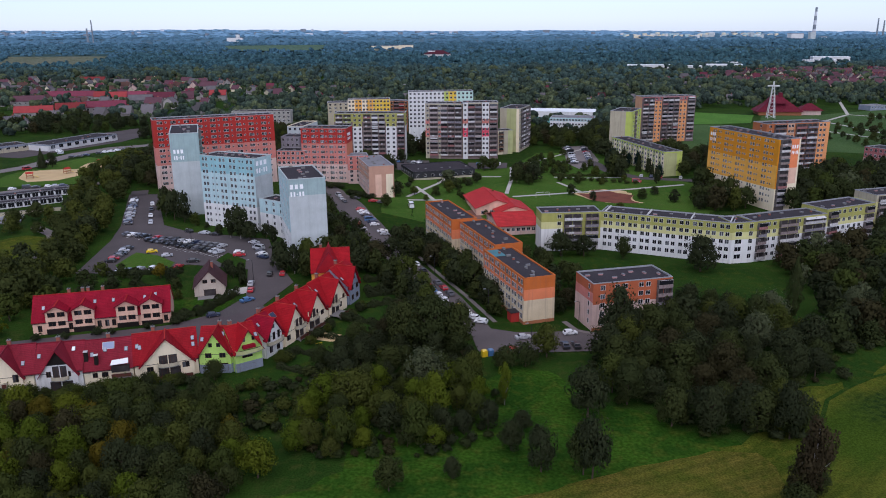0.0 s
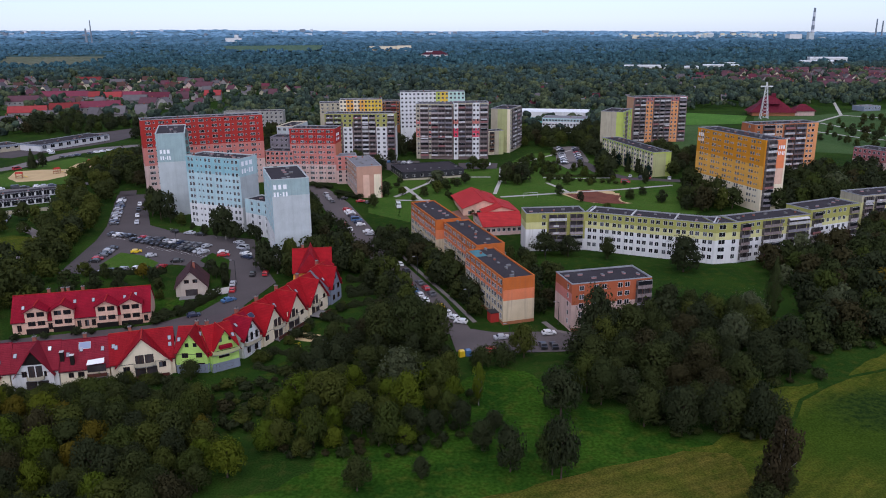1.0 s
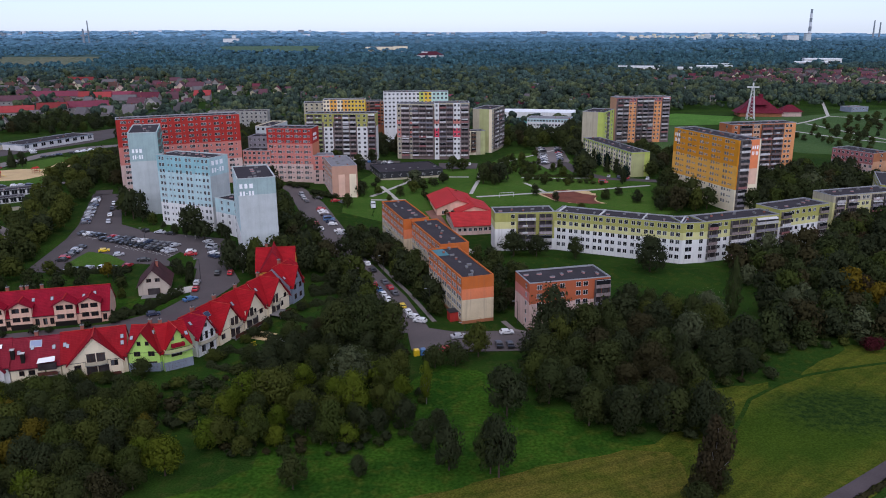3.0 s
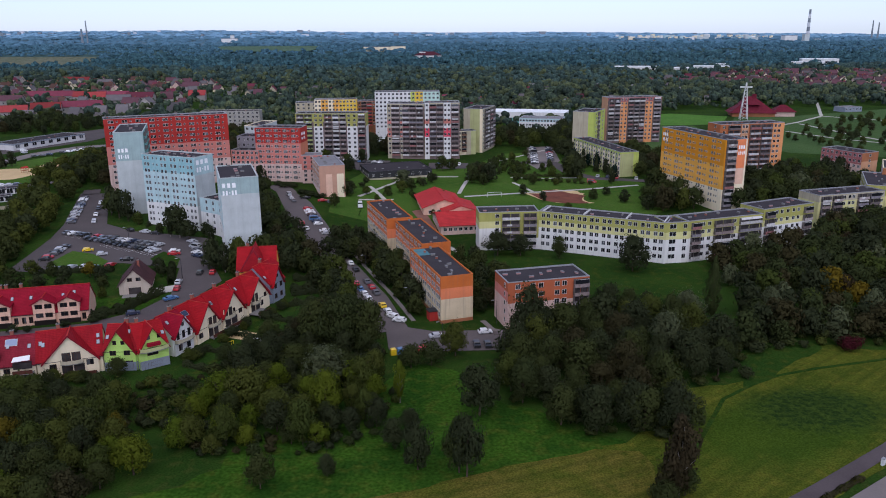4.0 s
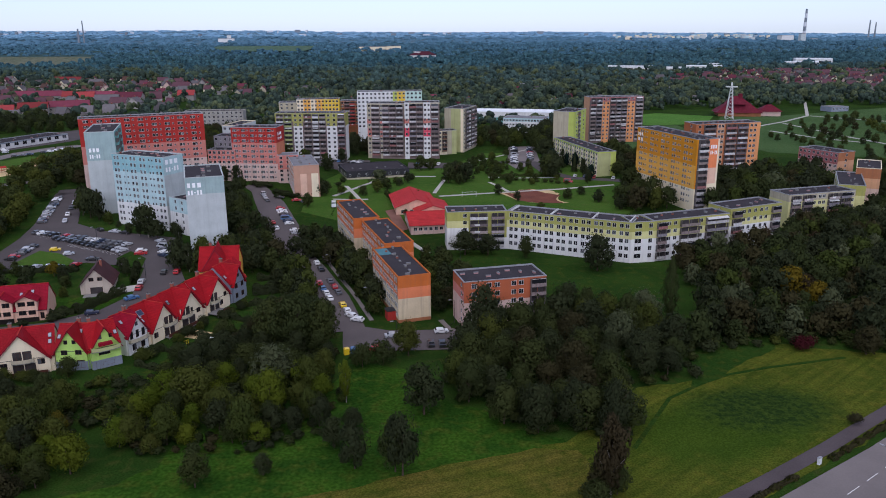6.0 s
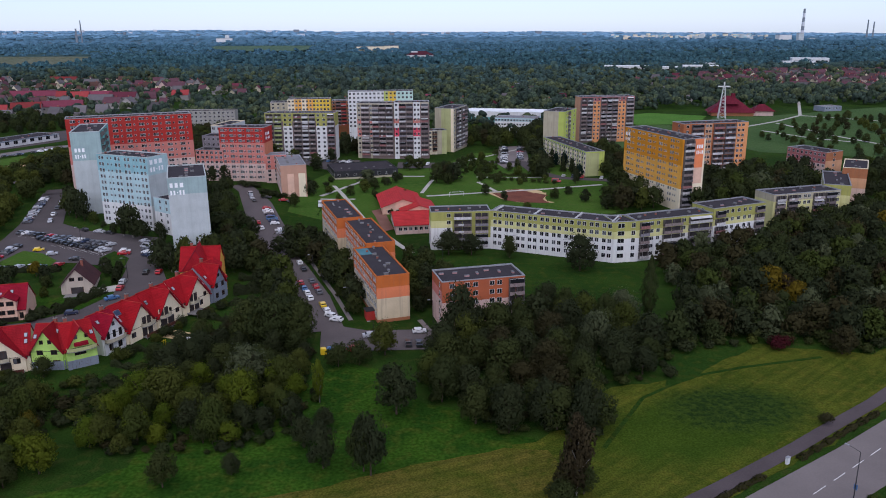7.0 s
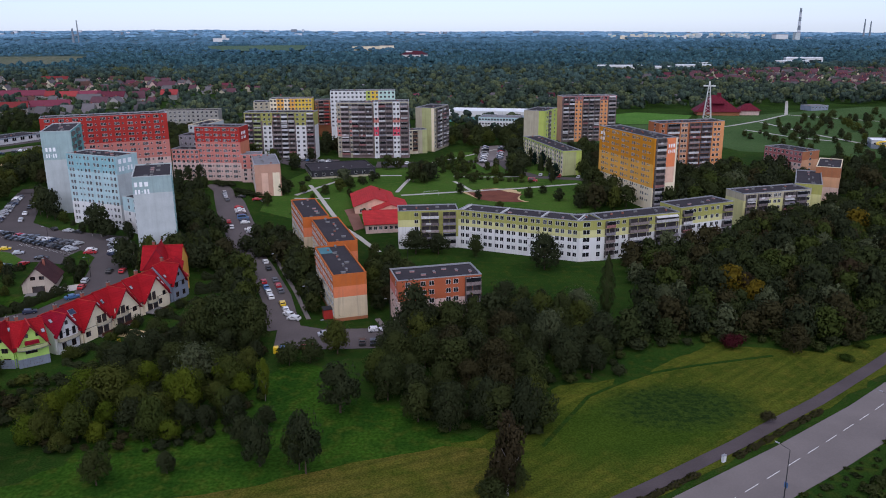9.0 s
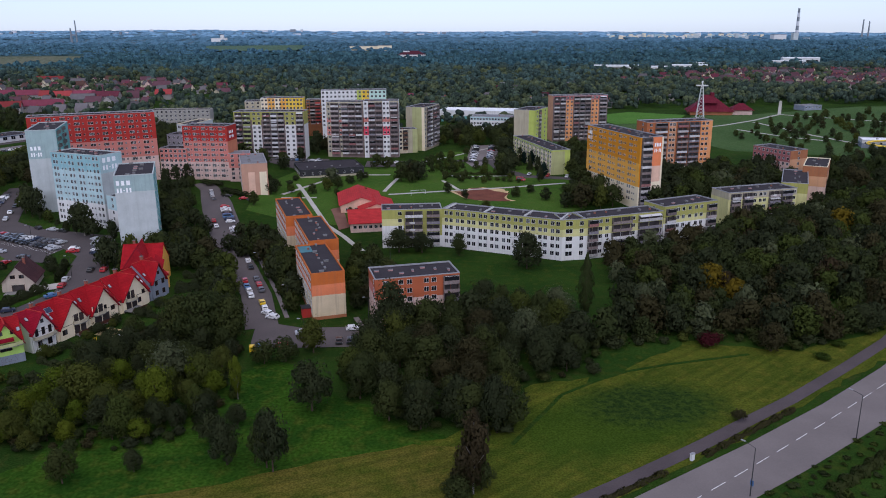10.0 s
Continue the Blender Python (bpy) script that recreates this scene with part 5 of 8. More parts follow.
        pts = [(-bw / 2, 0, 0), (-bw / 2, -0.9, 0), (-bw / 4, -1.5, 0), (bw / 4, -1.5, 0), (bw / 2, -0.9, 0), (bw / 2, 0, 0)]
        b.prism(pts, (0, 0, 0.2), "grey_concrete")
        bal = part("balcony", b, top, ((f0 + f1) / 2 * L, -0.45, z))
        rail = Shape()
        for (ax, ay, _), (bx, by, _) in zip(pts, pts[1:]):
            rail.prism([(ax, ay, 0.2), (bx, by, 0.2), (bx * 0.97, by * 0.95, 0.2), (ax * 0.97, ay * 0.95, 0.2)], (0, 0, 0.9), "beige" if wall_mat != "pistachio" else "moss_green")
        part("railing", rail, bal)
    rng = random.Random(int(abs(p0[0] * 13 + p0[1] * 7)))
    slope = math.atan(k)
    for j in range(sky):
        f = (j + 0.5) / sky + rng.uniform(-0.08, 0.08)
        yy = rng.uniform(0.3, 0.72) * ym
        if any(g[0] + 0.05 < f < g[1] - 0.05 for g in gables) and ze + yy * k < max(g[2] for g in gables) - 2.5:
            f = 0.06 if f < 0.5 else 0.94
        ob = part("skylight", skylight_mesh(), top, (f * L, yy, ze + yy * k + 0.24))
        ob.rotation_euler = (slope, 0, 0)
    for x, yy in stacks:
        part("chimney", Shape().box(-0.45, 0.45, -0.45, 0.45, -1.0, 2.2, "timber_and_shade").box(-0.5, 0.5, -0.5, 0.5, 2.2, 2.4, "parapet_white"), top, (x * L, yy * ym, ze + yy * ym * k), label="dark chimney with a pale cap")
    for j in range(chimneys):
        x = L * (0.2 + 0.6 * rng.random())
        ch = part("chimney", Shape().box(-0.4, 0.4, -0.4, 0.4, -1.0, 1.3, "bare_brick"), top, (x, ym + 0.7, zr))
        part("cap", Shape().box(-0.5, 0.5, -0.5, 0.5, 1.3, 1.42, "grey_concrete").tube((0, 0, 1.42), (0, 0, 1.9), 0.12, 0.12, 8, "dark_metal"), ch)
    return top


W3 = [(0.28, 1.2, 1.4, 1.6), (0.7, 1.2, 1.4, 1.6), (0.3, 4.2, 1.3, 1.5), (0.66, 4.2, 1.3, 2.0)]
# garden row, from one end to the other
row_house("cream end house of the row with a wine red roof", (-110.5, 170.0), (-99.5, 172.6), 11, 5.0, 10.4, "warm_white", "tile_wine", gables=[(0.1, 0.8, 10.6, 4.6)], wins=W3, balcony=[(0.1, 0.5, 2.6)], terrace=[(0.1, 0.5, 2.5, 1.4)])
row_house("white row house with a dark timber gable", (-99.2, 172.7), (-88.6, 174.8), 11, 5.0, 10.2, "white_wall", "tile_wine", gables=[(0.12, 0.9, 10.5, 4.4)], wins=[(0.3, 4.4, 1.1, 1.5), (0.5, 4.6, 1.8, 2.2), (0.72, 4.2, 1.0, 1.4), (0.5, 1.2, 2.6, 2.0)], balcony=[(0.36, 0.72, 2.9)], timber=True, recess=[(0.38, 0.7, 3.2, 6.4), (0.3, 0.8, -0.4, 2.4)])
u3 = row_house("row house with faded red roof and a white awning", (-88.3, 174.8), (-77.3, 177.6), 11, 4.4, 10.0, "warm_white", "tile_wine", wins=[(0.22, 2.9, 1.2, 1.3), (0.42, 2.9, 1.5, 1.3), (0.3, 0.2, 1.4, 1.6)], terrace=[(0.58, 0.98, 2.7, 1.8), (0.58, 0.98, 0.2, 1.8)], sky=3, stacks=[(0.05, 0.35), (0.26, 0.2)])
part("awning", Shape().prism([(6.4, -1.2, 5.6), (10.6, -1.4, 5.9), (10.4, 0.4, 6.5), (6.6, 0.4, 6.2)], (0, 0, 0.08), "bright_frame"), u3, label="white cloth awning over the roof terrace")
# a solid dark box takes the place of the terrace's shade
part("roof_terrace", Shape().box(6.4, 10.6, -0.6, 1.6, 3.4, 5.0, "glass_and_shade"), u3, label="solid dark box coloured as the shade inside a roof terrace")
ob = part("solar_panel", Shape().box(-1.4, 1.4, -0.95, 0.95, 0, 0.1, "steel").box(-1.3, 1.3, -0.85, 0.85, 0.1, 0.12, "solar_glass"), u3, (5.6, 4.1, 4.4 + 4.1 * 5.6 / 5.5 + 0.26))
ob.rotation_euler = (math.atan(5.6 / 5.5), 0, 0)
row_house("cream row house under a broad scarlet gable", (-77.0, 177.7), (-62.6, 182.6), 11.5, 4.6, 10.4, "warm_white", "tile_red", gables=[(0.1, 0.93, 10.8, 4.2)], wins=[(0.24, 2.9, 1.6, 1.5), (0.44, 5.0, 1.7, 2.1), (0.62, 5.0, 1.7, 2.1), (0.8, 3.2, 1.7, 1.5), (0.5, 1.6, 2.6, 2.0)], balcony=[(0.36, 0.7, 3.4)], sky=4, terrace=[(0.36, 0.9, 0.4, 1.6)], recess=[(0.38, 0.68, 3.7, 6.3), (0.36, 0.72, 0.4, 3.0)])
row_house("pistachio green row house with twin windows", (-62.4, 182.7), (-54.0, 183.2), 11, 5.6, 10.4, "pistachio", "tile_red", gables=[(0.04, 0.96, 10.9, 5.2)], wins=[(0.3, 4.9, 1.6, 1.3), (0.72, 4.9, 1.6, 1.3), (0.38, 7.7, 0.95, 1.1), (0.62, 7.7, 0.95, 1.1), (0.76, 1.7, 1.9, 2.1)], lower="slate_wall", sky=2)
u6 = row_house("lime green row house with a red awning and balcony", (-53.4, 182.6), (-47.4, 187.0), 11, 6.0, 10.6, "pistachio", "tile_scarlet", gables=[(0.02, 0.99, 11.0, 5.6)], wins=[(0.45, 4.2, 2.8, 1.2), (0.36, 8.5, 0.8, 1.1), (0.7, 8.5, 0.8, 1.1), (0.55, 1.2, 2.8, 1.0), (0.2, 1.0, 0.9, 2.0)], balcony=[(0.02, 0.98, 4.9)], lower="slate_wall", sky=1)
part("awning", Shape().box(2.0, 5.4, -1.7, -0.5, 6.35, 7.15, "tile_crimson", inset=0.1), u6, label="crimson cloth awning over the balcony")
row_house("white row house with tall dark windows and a balcony", (-47.6, 191.0), (-44.4, 197.4), 10.5, 6.0, 10.2, "white_wall", "tile_crimson", gables=[(0.03, 0.97, 10.4, 5.6)], wins=[(0.22, 5.4, 1.0, 2.1), (0.5, 5.4, 1.0, 2.1), (0.78, 5.4, 1.0, 2.1), (0.3, 2.0, 1.3, 1.8), (0.72, 2.0, 1.3, 1.8), (0.5, 8.2, 0.9, 1.1)], balcony=[(0.05, 0.95, 3.5)], sky=2)
u8 = row_house("cream row house with a wide red gable roof", (-44.2, 197.8), (-39.9, 207.6), 12, 4.2, 10.2, "warm_white", "tile_scarlet", gables=[(0.08, 0.97, 10.4, 3.9)], wins=[(0.22, 2.2, 1.6, 1.5), (0.58, 5.0, 1.5, 2.1), (0.78, 4.8, 1.2, 1.6), (0.66, 1.6, 2.4, 2.0)], balcony=[(0.5, 0.95, 3.4)], sky=4, terrace=[(0.5, 0.98, 0.6, 1.8)], recess=[(0.52, 0.86, 3.7, 6.2), (0.5, 0.9, 0.6, 3.1)])
ob = part("solar_panel", Shape().box(-1.0, 1.0, -0.85, 0.85, 0, 0.1, "steel").box(-0.93, 0.93, -0.78, 0.78, 0.1, 0.12, "car_navy"), u8, (1.6, 3.9, 4.2 + 3.9 + 0.3), label="dark blue solar panel on the roof")
ob.rotation_euler = (math.atan(1.0), 0, 0)
row_house("cream row house with curved balconies", (-39.8, 207.9), (-35.4, 217.8), 12, 4.4, 10.2, "warm_white", "tile_scarlet", gables=[(0.08, 0.97, 10.5, 4.0)], wins=[(0.3, 5.0, 1.5, 2.1), (0.55, 4.6, 1.0, 1.4), (0.8, 3.6, 1.5, 1.4), (0.4, 1.6, 2.4, 2.0)], balcony=[(0.1, 0.52, 3.2)], sky=4, terrace=[(0.1, 0.7, 0.6, 2.0)], recess=[(0.12, 0.48, 3.5, 6.0), (0.14, 0.66, 0.6, 2.9)])
row_house("cream row house with a recessed dark balcony", (-35.2, 218.2), (-30.2, 229.4), 12, 4.6, 10.4, "warm_white", "tile_scarlet", gables=[(0.1, 0.93, 10.6, 4.2)], wins=[(0.35, 5.0, 2.6, 2.2), (0.62, 2.4, 1.6, 1.6), (0.78, 4.6, 1.2, 1.4), (0.3, 1.8, 2.4, 2.0)], balcony=[(0.2, 0.52, 3.2)], sky=3, terrace=[(0.1, 0.55, 0.9, 4.0)], recess=[(0.22, 0.5, 3.5, 6.2), (0.18, 0.55, 0.9, 3.1)])
row_house("slate grey row house with a red gable", (-30.0, 229.8), (-27.0, 238.0), 11.5, 6.4, 11.4, "slate_wall", "tile_scarlet", gables=[(0.1, 0.8, 11.6, 6.0)], wins=[(0.3, 2.0, 1.3, 1.6), (0.3, 5.2, 1.3, 1.6), (0.66, 2.0, 1.3, 1.6), (0.66, 5.2, 1.3, 1.6), (0.45, 8.4, 0.9, 1.1)], sky=2)
eh = row_house("orange-walled end house with stacked scarlet roofs", (-42.8, 240.5), (-30.4, 242.2), 13, 6.8, 12.9, "ochre_light", "tile_scarlet", wins=[(0.85, 5.4, 1.3, 1.5), (0.85, 2.2, 1.3, 1.5)], sky=1, chimneys=1)
cr = Shape()
ridge_back, ridge_front = (5.8, 7.5, 14.4), (5.8, -1.6, 13.6)
cr.prism([ridge_back, ridge_front, (1.6, -3.6, 7.6), (1.6, 0.4, 7.6)], (0, 0, 0.22), "tile_red")
cr.prism([ridge_front, ridge_back, (10.0, 0.4, 7.6), (10.0, -3.6, 7.6)], (0, 0, 0.22), "tile_scarlet")
cr.prism([(1.6, -3.6, 7.6), ridge_front, (10.0, -3.6, 7.6)], (0, 0.05, 0.22), "tile_red")
cr.tube((5.8, -1.6, 13.85), (5.8, 7.5, 14.65), 0.16, 0.16, 6, "tile_red")
cr.tube((1.6, -3.6, 7.85), (5.8, -1.6, 13.85), 0.14, 0.14, 6, "tile_wine").tube((10.0, -3.6, 7.85), (5.8, -1.6, 13.85), 0.14, 0.14, 6, "tile_wine")
part("cross_roof", cr, eh, label="steep hipped scarlet cross roof")
part("cross_wall", Shape().box(2.4, 9.2, -2.6, 0.0, -1.5, 8.0, "ochre_light"), eh, label="orange wall of the cross wing")
part("low_gable", Shape().prism([(8.2, -3.2, 7.4), (8.2, 2.4, 10.2), (10.6, 2.4, 10.2), (10.6, -3.2, 7.4)], (0, 0, 0.2), "tile_scarlet").prism([(10.6, -3.2, 7.4), (10.6, 2.4, 10.2), (13.4, 2.0, 8.4), (13.4, -2.6, 5.8)], (0, 0, 0.2), "tile_red"), eh, label="lower scarlet roof over the entrance")
part("bay", Shape().tube((12.9, 1.2, -1), (12.9, 1.2, 3.4), 1.6, 1.6, 12, "ochre_light").tube((12.9, 1.2, 3.4), (12.9, 1.2, 4.4), 1.7, 1.7, 12, "orange_salmon"), eh, label="round orange balcony bay")
# the back row with four dormer gables
BAYS = [(0.10, 0.255), (0.29, 0.445), (0.605, 0.76), (0.785, 0.94)]
bt = row_house("peach terrace under a long crimson roof with dormer gables", (-117.4, 207.2), (-81.0, 216.2), 11.5, 4.0, 9.9, "peach", "tile_crimson", gables=[(a, b, 8.5, 6.9) for a, b in BAYS],
               wins=[((a + b) / 2 + d, z, 2.0, 1.35) for a, b in BAYS for d in (-0.034, 0.034) for z in (3.2, 5.9)] + [(f, 1.9, 1.1, 1.9) for f in (0.05, 0.27, 0.475, 0.53, 0.58, 0.965)], sky=6, chimneys=4, group="back terrace")
# dark panels paint the shadow along the lowest metres of the bays
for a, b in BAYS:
    part("plinth", Shape().box(37.5 * a - 0.05, 37.5 * b + 0.05, -0.62, -0.5, -1.2, 1.7, "timber_and_shade"), bt, label="dark panel painted as the shadow at the foot of the bay")


def family_house(at, turn, label):
    """A lone house whose gable faces the meadow."""
    top = empty("family_house", (at[0], at[1], land(*at)), turn, label, "house", "family houses")
    FEET.append((at[0] + 4, at[1] + 7, 1, 0, 8, 8))
    W, D, ze, zr = 9.6, 13.0, 3.1, 8.2
    part("wall", Shape().box(0, W, 0, D, -1.2, ze, "house_cream").prism([(0, 0, ze), (W, 0, ze), (W / 2, 0, zr - 0.1)], (0, 0.25, 0), "house_cream").prism([(0, D, ze), (W, D, ze), (W / 2, D, zr - 0.1)], (0, -0.25, 0), "house_cream"), top)
    r = Shape()
    gable_roof(r, 0, W, 0, D + 0.4, ze, zr, "tile_brown", over=0.6, along="y")
    part("roof", r, top)
    for x in (3.5, 6.1):
        split_window(top, (x, 0, 4.9), 1.5, 1.2)
    part("garden_door", Shape().box(3.0, 6.6, -0.05, 0.05, -0.2, 2.2, "glass_and_shade").box(2.9, 3.0, -0.08, 0.06, -0.2, 2.3, "frame_dark").box(6.6, 6.7, -0.08, 0.06, -0.2, 2.3, "frame_dark"), top, label="dark glazed garden door")
    part("terrace", Shape().box(1.0, 8.6, -3.4, -0.1, -0.8, 0.1, "grey_concrete"), top, label="paved terrace before the garden door")
    part("chimney", Shape().box(-0.35, 0.35, -0.35, 0.35, -1.0, 1.5, "bare_brick").box(-0.42, 0.42, -0.42, 0.42, 1.5, 1.62, "grey_concrete"), top, (W / 2 + 0.9, 7, zr - 0.3))


family_house((-80.0, 236.2), math.atan2(2.4, 9.3), "lone cream house with a dark brown gable roof")

# ---- the school with red roofs ----
sch = empty("school_pavilion", (23.5, 314.0, land(24, 325)), math.atan2(2.5, 15.8), "pink school pavilions under bright red metal roofs", "school")
FEET.append((26, 340, 1, 0, 14, 34))
s = Shape().box(0, 17, 0, 24, -1, 3.6, "pale_pink")
part("wall", s, sch)
s = Shape()
gable_roof(s, 0, 17, 0, 24, 3.6, 6.6, "school_red", over=0.8)
part("roof", s, sch)
s = Shape().box(-3, 16, 32, 62, -1, 4.4, "peach").face([(-3, 32, 4.4), (16, 32, 4.4), (6.5, 32, 7.8)], "peach")
part("wall", s, sch)
s = Shape()
gable_roof(s, -3, 16, 32, 62, 4.4, 7.8, "school_red", over=0.8, along="y")
part("roof", s, sch)
s = Shape().box(7, 19, 24, 40, -1, 3.6, "peach").prism([(5.4, 24.1, 3.55), (20.6, 24.1, 3.55), (13, 24.1, 6.15)], (0, 0.2, 0), "peach")
part("wall", s, sch)
s = Shape()
gable_roof(s, 5, 21, 24, 46, 3.6, 6.2, "school_red", over=0.5, along="y")
part("roof", s, sch)
for k in range(7):
    add_window(sch, (1.8 + 2.2 * k, 0, 1.9), 0, 1.4, 1.4)
for k in range(6):
    add_window(sch, (0, 22 - 3.6 * k, 1.9), -math.pi / 2, 1.4, 1.5)
for k in range(4):
    add_window(sch, (0 + 4 * k, 32, 2.2), 0, 1.5, 1.6)


# ---- trees ----
def leaf_mesh(name, pts, nrm, size, rng, aspect=0.8, stray=0.42, lift=0.15, round_to=None):
    """A mesh of small four-cornered leaf clusters at pts, turned roughly along nrm."""
    n = len(pts)
    nr = nrm + rng.normal(0, stray, (n, 3))
    nr /= np.linalg.norm(nr, axis=1, keepdims=True) + 1e-9
    a = np.cross(nr, rng.normal(0, 1, (n, 3)))
    a /= np.linalg.norm(a, axis=1, keepdims=True) + 1e-9
    b = np.cross(nr, a)
    sz = (size * rng.uniform(0.6, 1.4, n))[:, None]
    a, b = a * sz, b * sz * aspect
    v = np.stack([pts - a - b * 0.7, pts + a * 1.1 - b * 0.5, pts + a * rng.uniform(-0.6, 0.6, n)[:, None] + b * 1.2], 1).reshape(-1, 3)
    me = bpy.data.meshes.new(name)
    me.vertices.add(3 * n)
    me.vertices.foreach_set("co", v.ravel())
    me.loops.add(3 * n)
    me.loops.foreach_set("vertex_index", np.arange(3 * n))
    me.polygons.add(n)
    me.polygons.foreach_set("loop_start", np.arange(n) * 3)
    me.update(calc_edges=True)
    way = nrm / (np.linalg.norm(nrm, axis=1, keepdims=True) + 1e-9)
    if round_to is not None:
        out = pts - round_to
        way = way * 0.72 + 0.52 * out / (np.linalg.norm(out, axis=1, keepdims=True) + 1e-9)
    soft = np.repeat(way, 3, 0) + rng.normal(0, 0.1, (3 * n, 3)) + [0, 0, lift]
    soft /= np.linalg.norm(soft, axis=1, keepdims=True)
    me.normals_split_custom_set_from_vertices(soft)
    SOFT[me.name] = soft
    return me


SOFT = {}


def crown_points(kind, n, rng):
    """Leaf places and outward ways for a crown one unit high and one unit wide."""
    if kind == "conifer":
        z = 1 - np.sqrt(rng.random(n))
        ang = rng.random(n) * 2 * math.pi
        tier = 0.82 + 0.18 * np.cos(z * 55)
        r = 0.5 * (1 - z) ** 0.85 * tier * (0.75 + 0.25 * rng.random(n))
        p = np.stack([r * np.cos(ang), r * np.sin(ang), 0.06 + 0.94 * z], 1)
        return p, np.stack([np.cos(ang), np.sin(ang), np.full(n, 0.45)], 1)
    if kind == "poplar":
        z = rng.random(n)
        ang = rng.random(n) * 2 * math.pi
        lump = 1 + 0.22 * np.sin(ang * 3 + z * 19) + 0.15 * np.sin(z * 37 + ang)
        r = 0.5 * np.sin(math.pi * (0.06 + 0.9 * z) ** 0.75) * lump * (0.7 + 0.3 * rng.random(n))
        return np.stack([r * np.cos(ang), r * np.sin(ang), 0.05 + 0.95 * z], 1), np.stack([np.cos(ang), np.sin(ang), np.full(n, 0.5)], 1)
    lumps = {"round": 34, "bush": 12, "tuft": 5, "birch": 26, "far": 6}[kind]
    c, rad = [], []
    for k in range(lumps):
        ang, h = rng.random() * 2 * math.pi, rng.random()
        if kind == "birch":
            zz = 0.22 + 0.7 * h
            off = 0.3 * math.sin(math.pi * min(1, 0.2 + 0.8 * (1 - h))) * rng.random()
            rr = 0.07 + 0.09 * rng.random()
        elif kind in ("bush", "tuft"):
            zz, off, rr = 0.3 + 0.4 * h, 0.3 * rng.random() ** 0.5, 0.2 + 0.12 * rng.random()
        else:
            zz = 0.17 + 0.63 * h
            off = 0.37 * math.sqrt(rng.random()) * math.sin(math.pi * min(1, 0.28 + 0.66 * h))
            rr = 0.08 + 0.11 * rng.random() ** 1.5
        c.append((off * math.cos(ang), off * math.sin(ang), zz))
        rad.append(rr)
    c, rad = np.array(c), np.array(rad)
    which = rng.choice(lumps, n, p=rad**2 / (rad**2).sum())
    d = rng.normal(0, 1, (n, 3))
    d[:, 2] = np.where(d[:, 2] < 0, d[:, 2] * 0.6, d[:, 2])
    d /= np.linalg.norm(d, axis=1, keepdims=True)
    sq = np.array([1, 1, 0.85 if kind != "birch" else 1.2])
    p = c[which] + d * (rad[which] * (0.72 + 0.4 * rng.random(n)))[:, None] * sq
    if kind in ("round", "bush", "birch"):
        # leaves between the boughs, on a loose envelope
        m = n * 3 // 20
        q = rng.normal(0, 1, (m, 3))
        q[:, 2] = np.where(q[:, 2] < 0, q[:, 2] * 0.6, q[:, 2])
        q /= np.linalg.norm(q, axis=1, keepdims=True)
        wide = {"round": (0.42, 0.43, 0.5), "bush": (0.42, 0.42, 0.5), "birch": (0.24, 0.42, 0.55)}[kind]
        rr = (0.72 + 0.28 * rng.random(m)) * (1 + 0.12 * np.sin(q[:, 0] * 7 + q[:, 2] * 5) + 0.1 * np.sin(q[:, 1] * 9))
        p[:m] = q * rr[:, None] * [wide[0], wide[0], wide[1]] + [0, 0, wide[2]]
        d[:m] = q
    p[:, 2] = np.clip(p[:, 2], 0.02, 1.05)
    return p, d


TREES = {}


def tree_meshes(kind, detail):
    """Crowns of a kind at a detail, three to five forms of each, with a trunk and limbs."""
    key = (kind, detail)
    if key not in TREES:
        TREES[key] = []
        for k in range({"near": 5, "mid": 5}[detail]):
            rng = np.random.default_rng(sum(map(ord, kind)) * 10 + k + (100 if detail == "mid" else 0))
            n = {"near": 3700, "mid": 760}[detail]
            if kind == "bush":
                n = n * 2 // 5 if detail == "near" else 330
            if kind == "tuft":
                n = 90
            p, d = crown_points(kind, n, rng)
            size = {"near": 0.0235, "mid": 0.050}[detail] * {"bush": 1.6, "tuft": 3.0}.get(kind, 1.0)
            crown = leaf_mesh("crown", p, d, size, rng, round_to=np.array([0, 0, 0.42]))
            crown.materials.append(MATS["leaf_dark"])
            t = Shape()
            bark = "birch_bark" if kind == "birch" else "bark"
            high = 0.9 if kind in ("conifer", "poplar", "birch") else 0.5
            t.tube((0, 0, -0.03), (0.01, 0, high * 0.45), 0.024, 0.018, 8, bark).tube((0.01, 0, high * 0.45), (0, 0.01, high), 0.018, 0.007, 6, bark)
            for j in range(6 if kind != "bush" else 3):
                w, z0 = j * 2.4 + k, 0.2 + 0.06 * j
                t.tube((0, 0, z0), (0.24 * math.cos(w), 0.24 * math.sin(w), z0 + 0.24), 0.011, 0.003, 5, bark)
            TREES[key].append((crown, t.mesh("trunk")))
    return TREES[key]


LABELS = {"leaf_dark": "dark green", "leaf_green": "green", "leaf_lime": "bright yellow-green", "leaf_yellow": "yellowing", "leaf_silver": "silvery", "leaf_brown": "brownish", "leaf_red": "red-leaved", "needle": "dark", "leaf_mid": "deep green", "leaf_rust": "rusty brown", "leaf_weed": "grass green"}
WORDS = {"round": "broadleaf tree with a rounded uneven crown", "bush": "low dense shrub", "birch": "slender birch with a loose crown", "poplar": "narrow upright poplar", "conifer": "pointed conifer", "tuft": "tuft of weeds"}
tree_rng = random.Random(7)
COUNT = {"near": 0, "mid": 0}


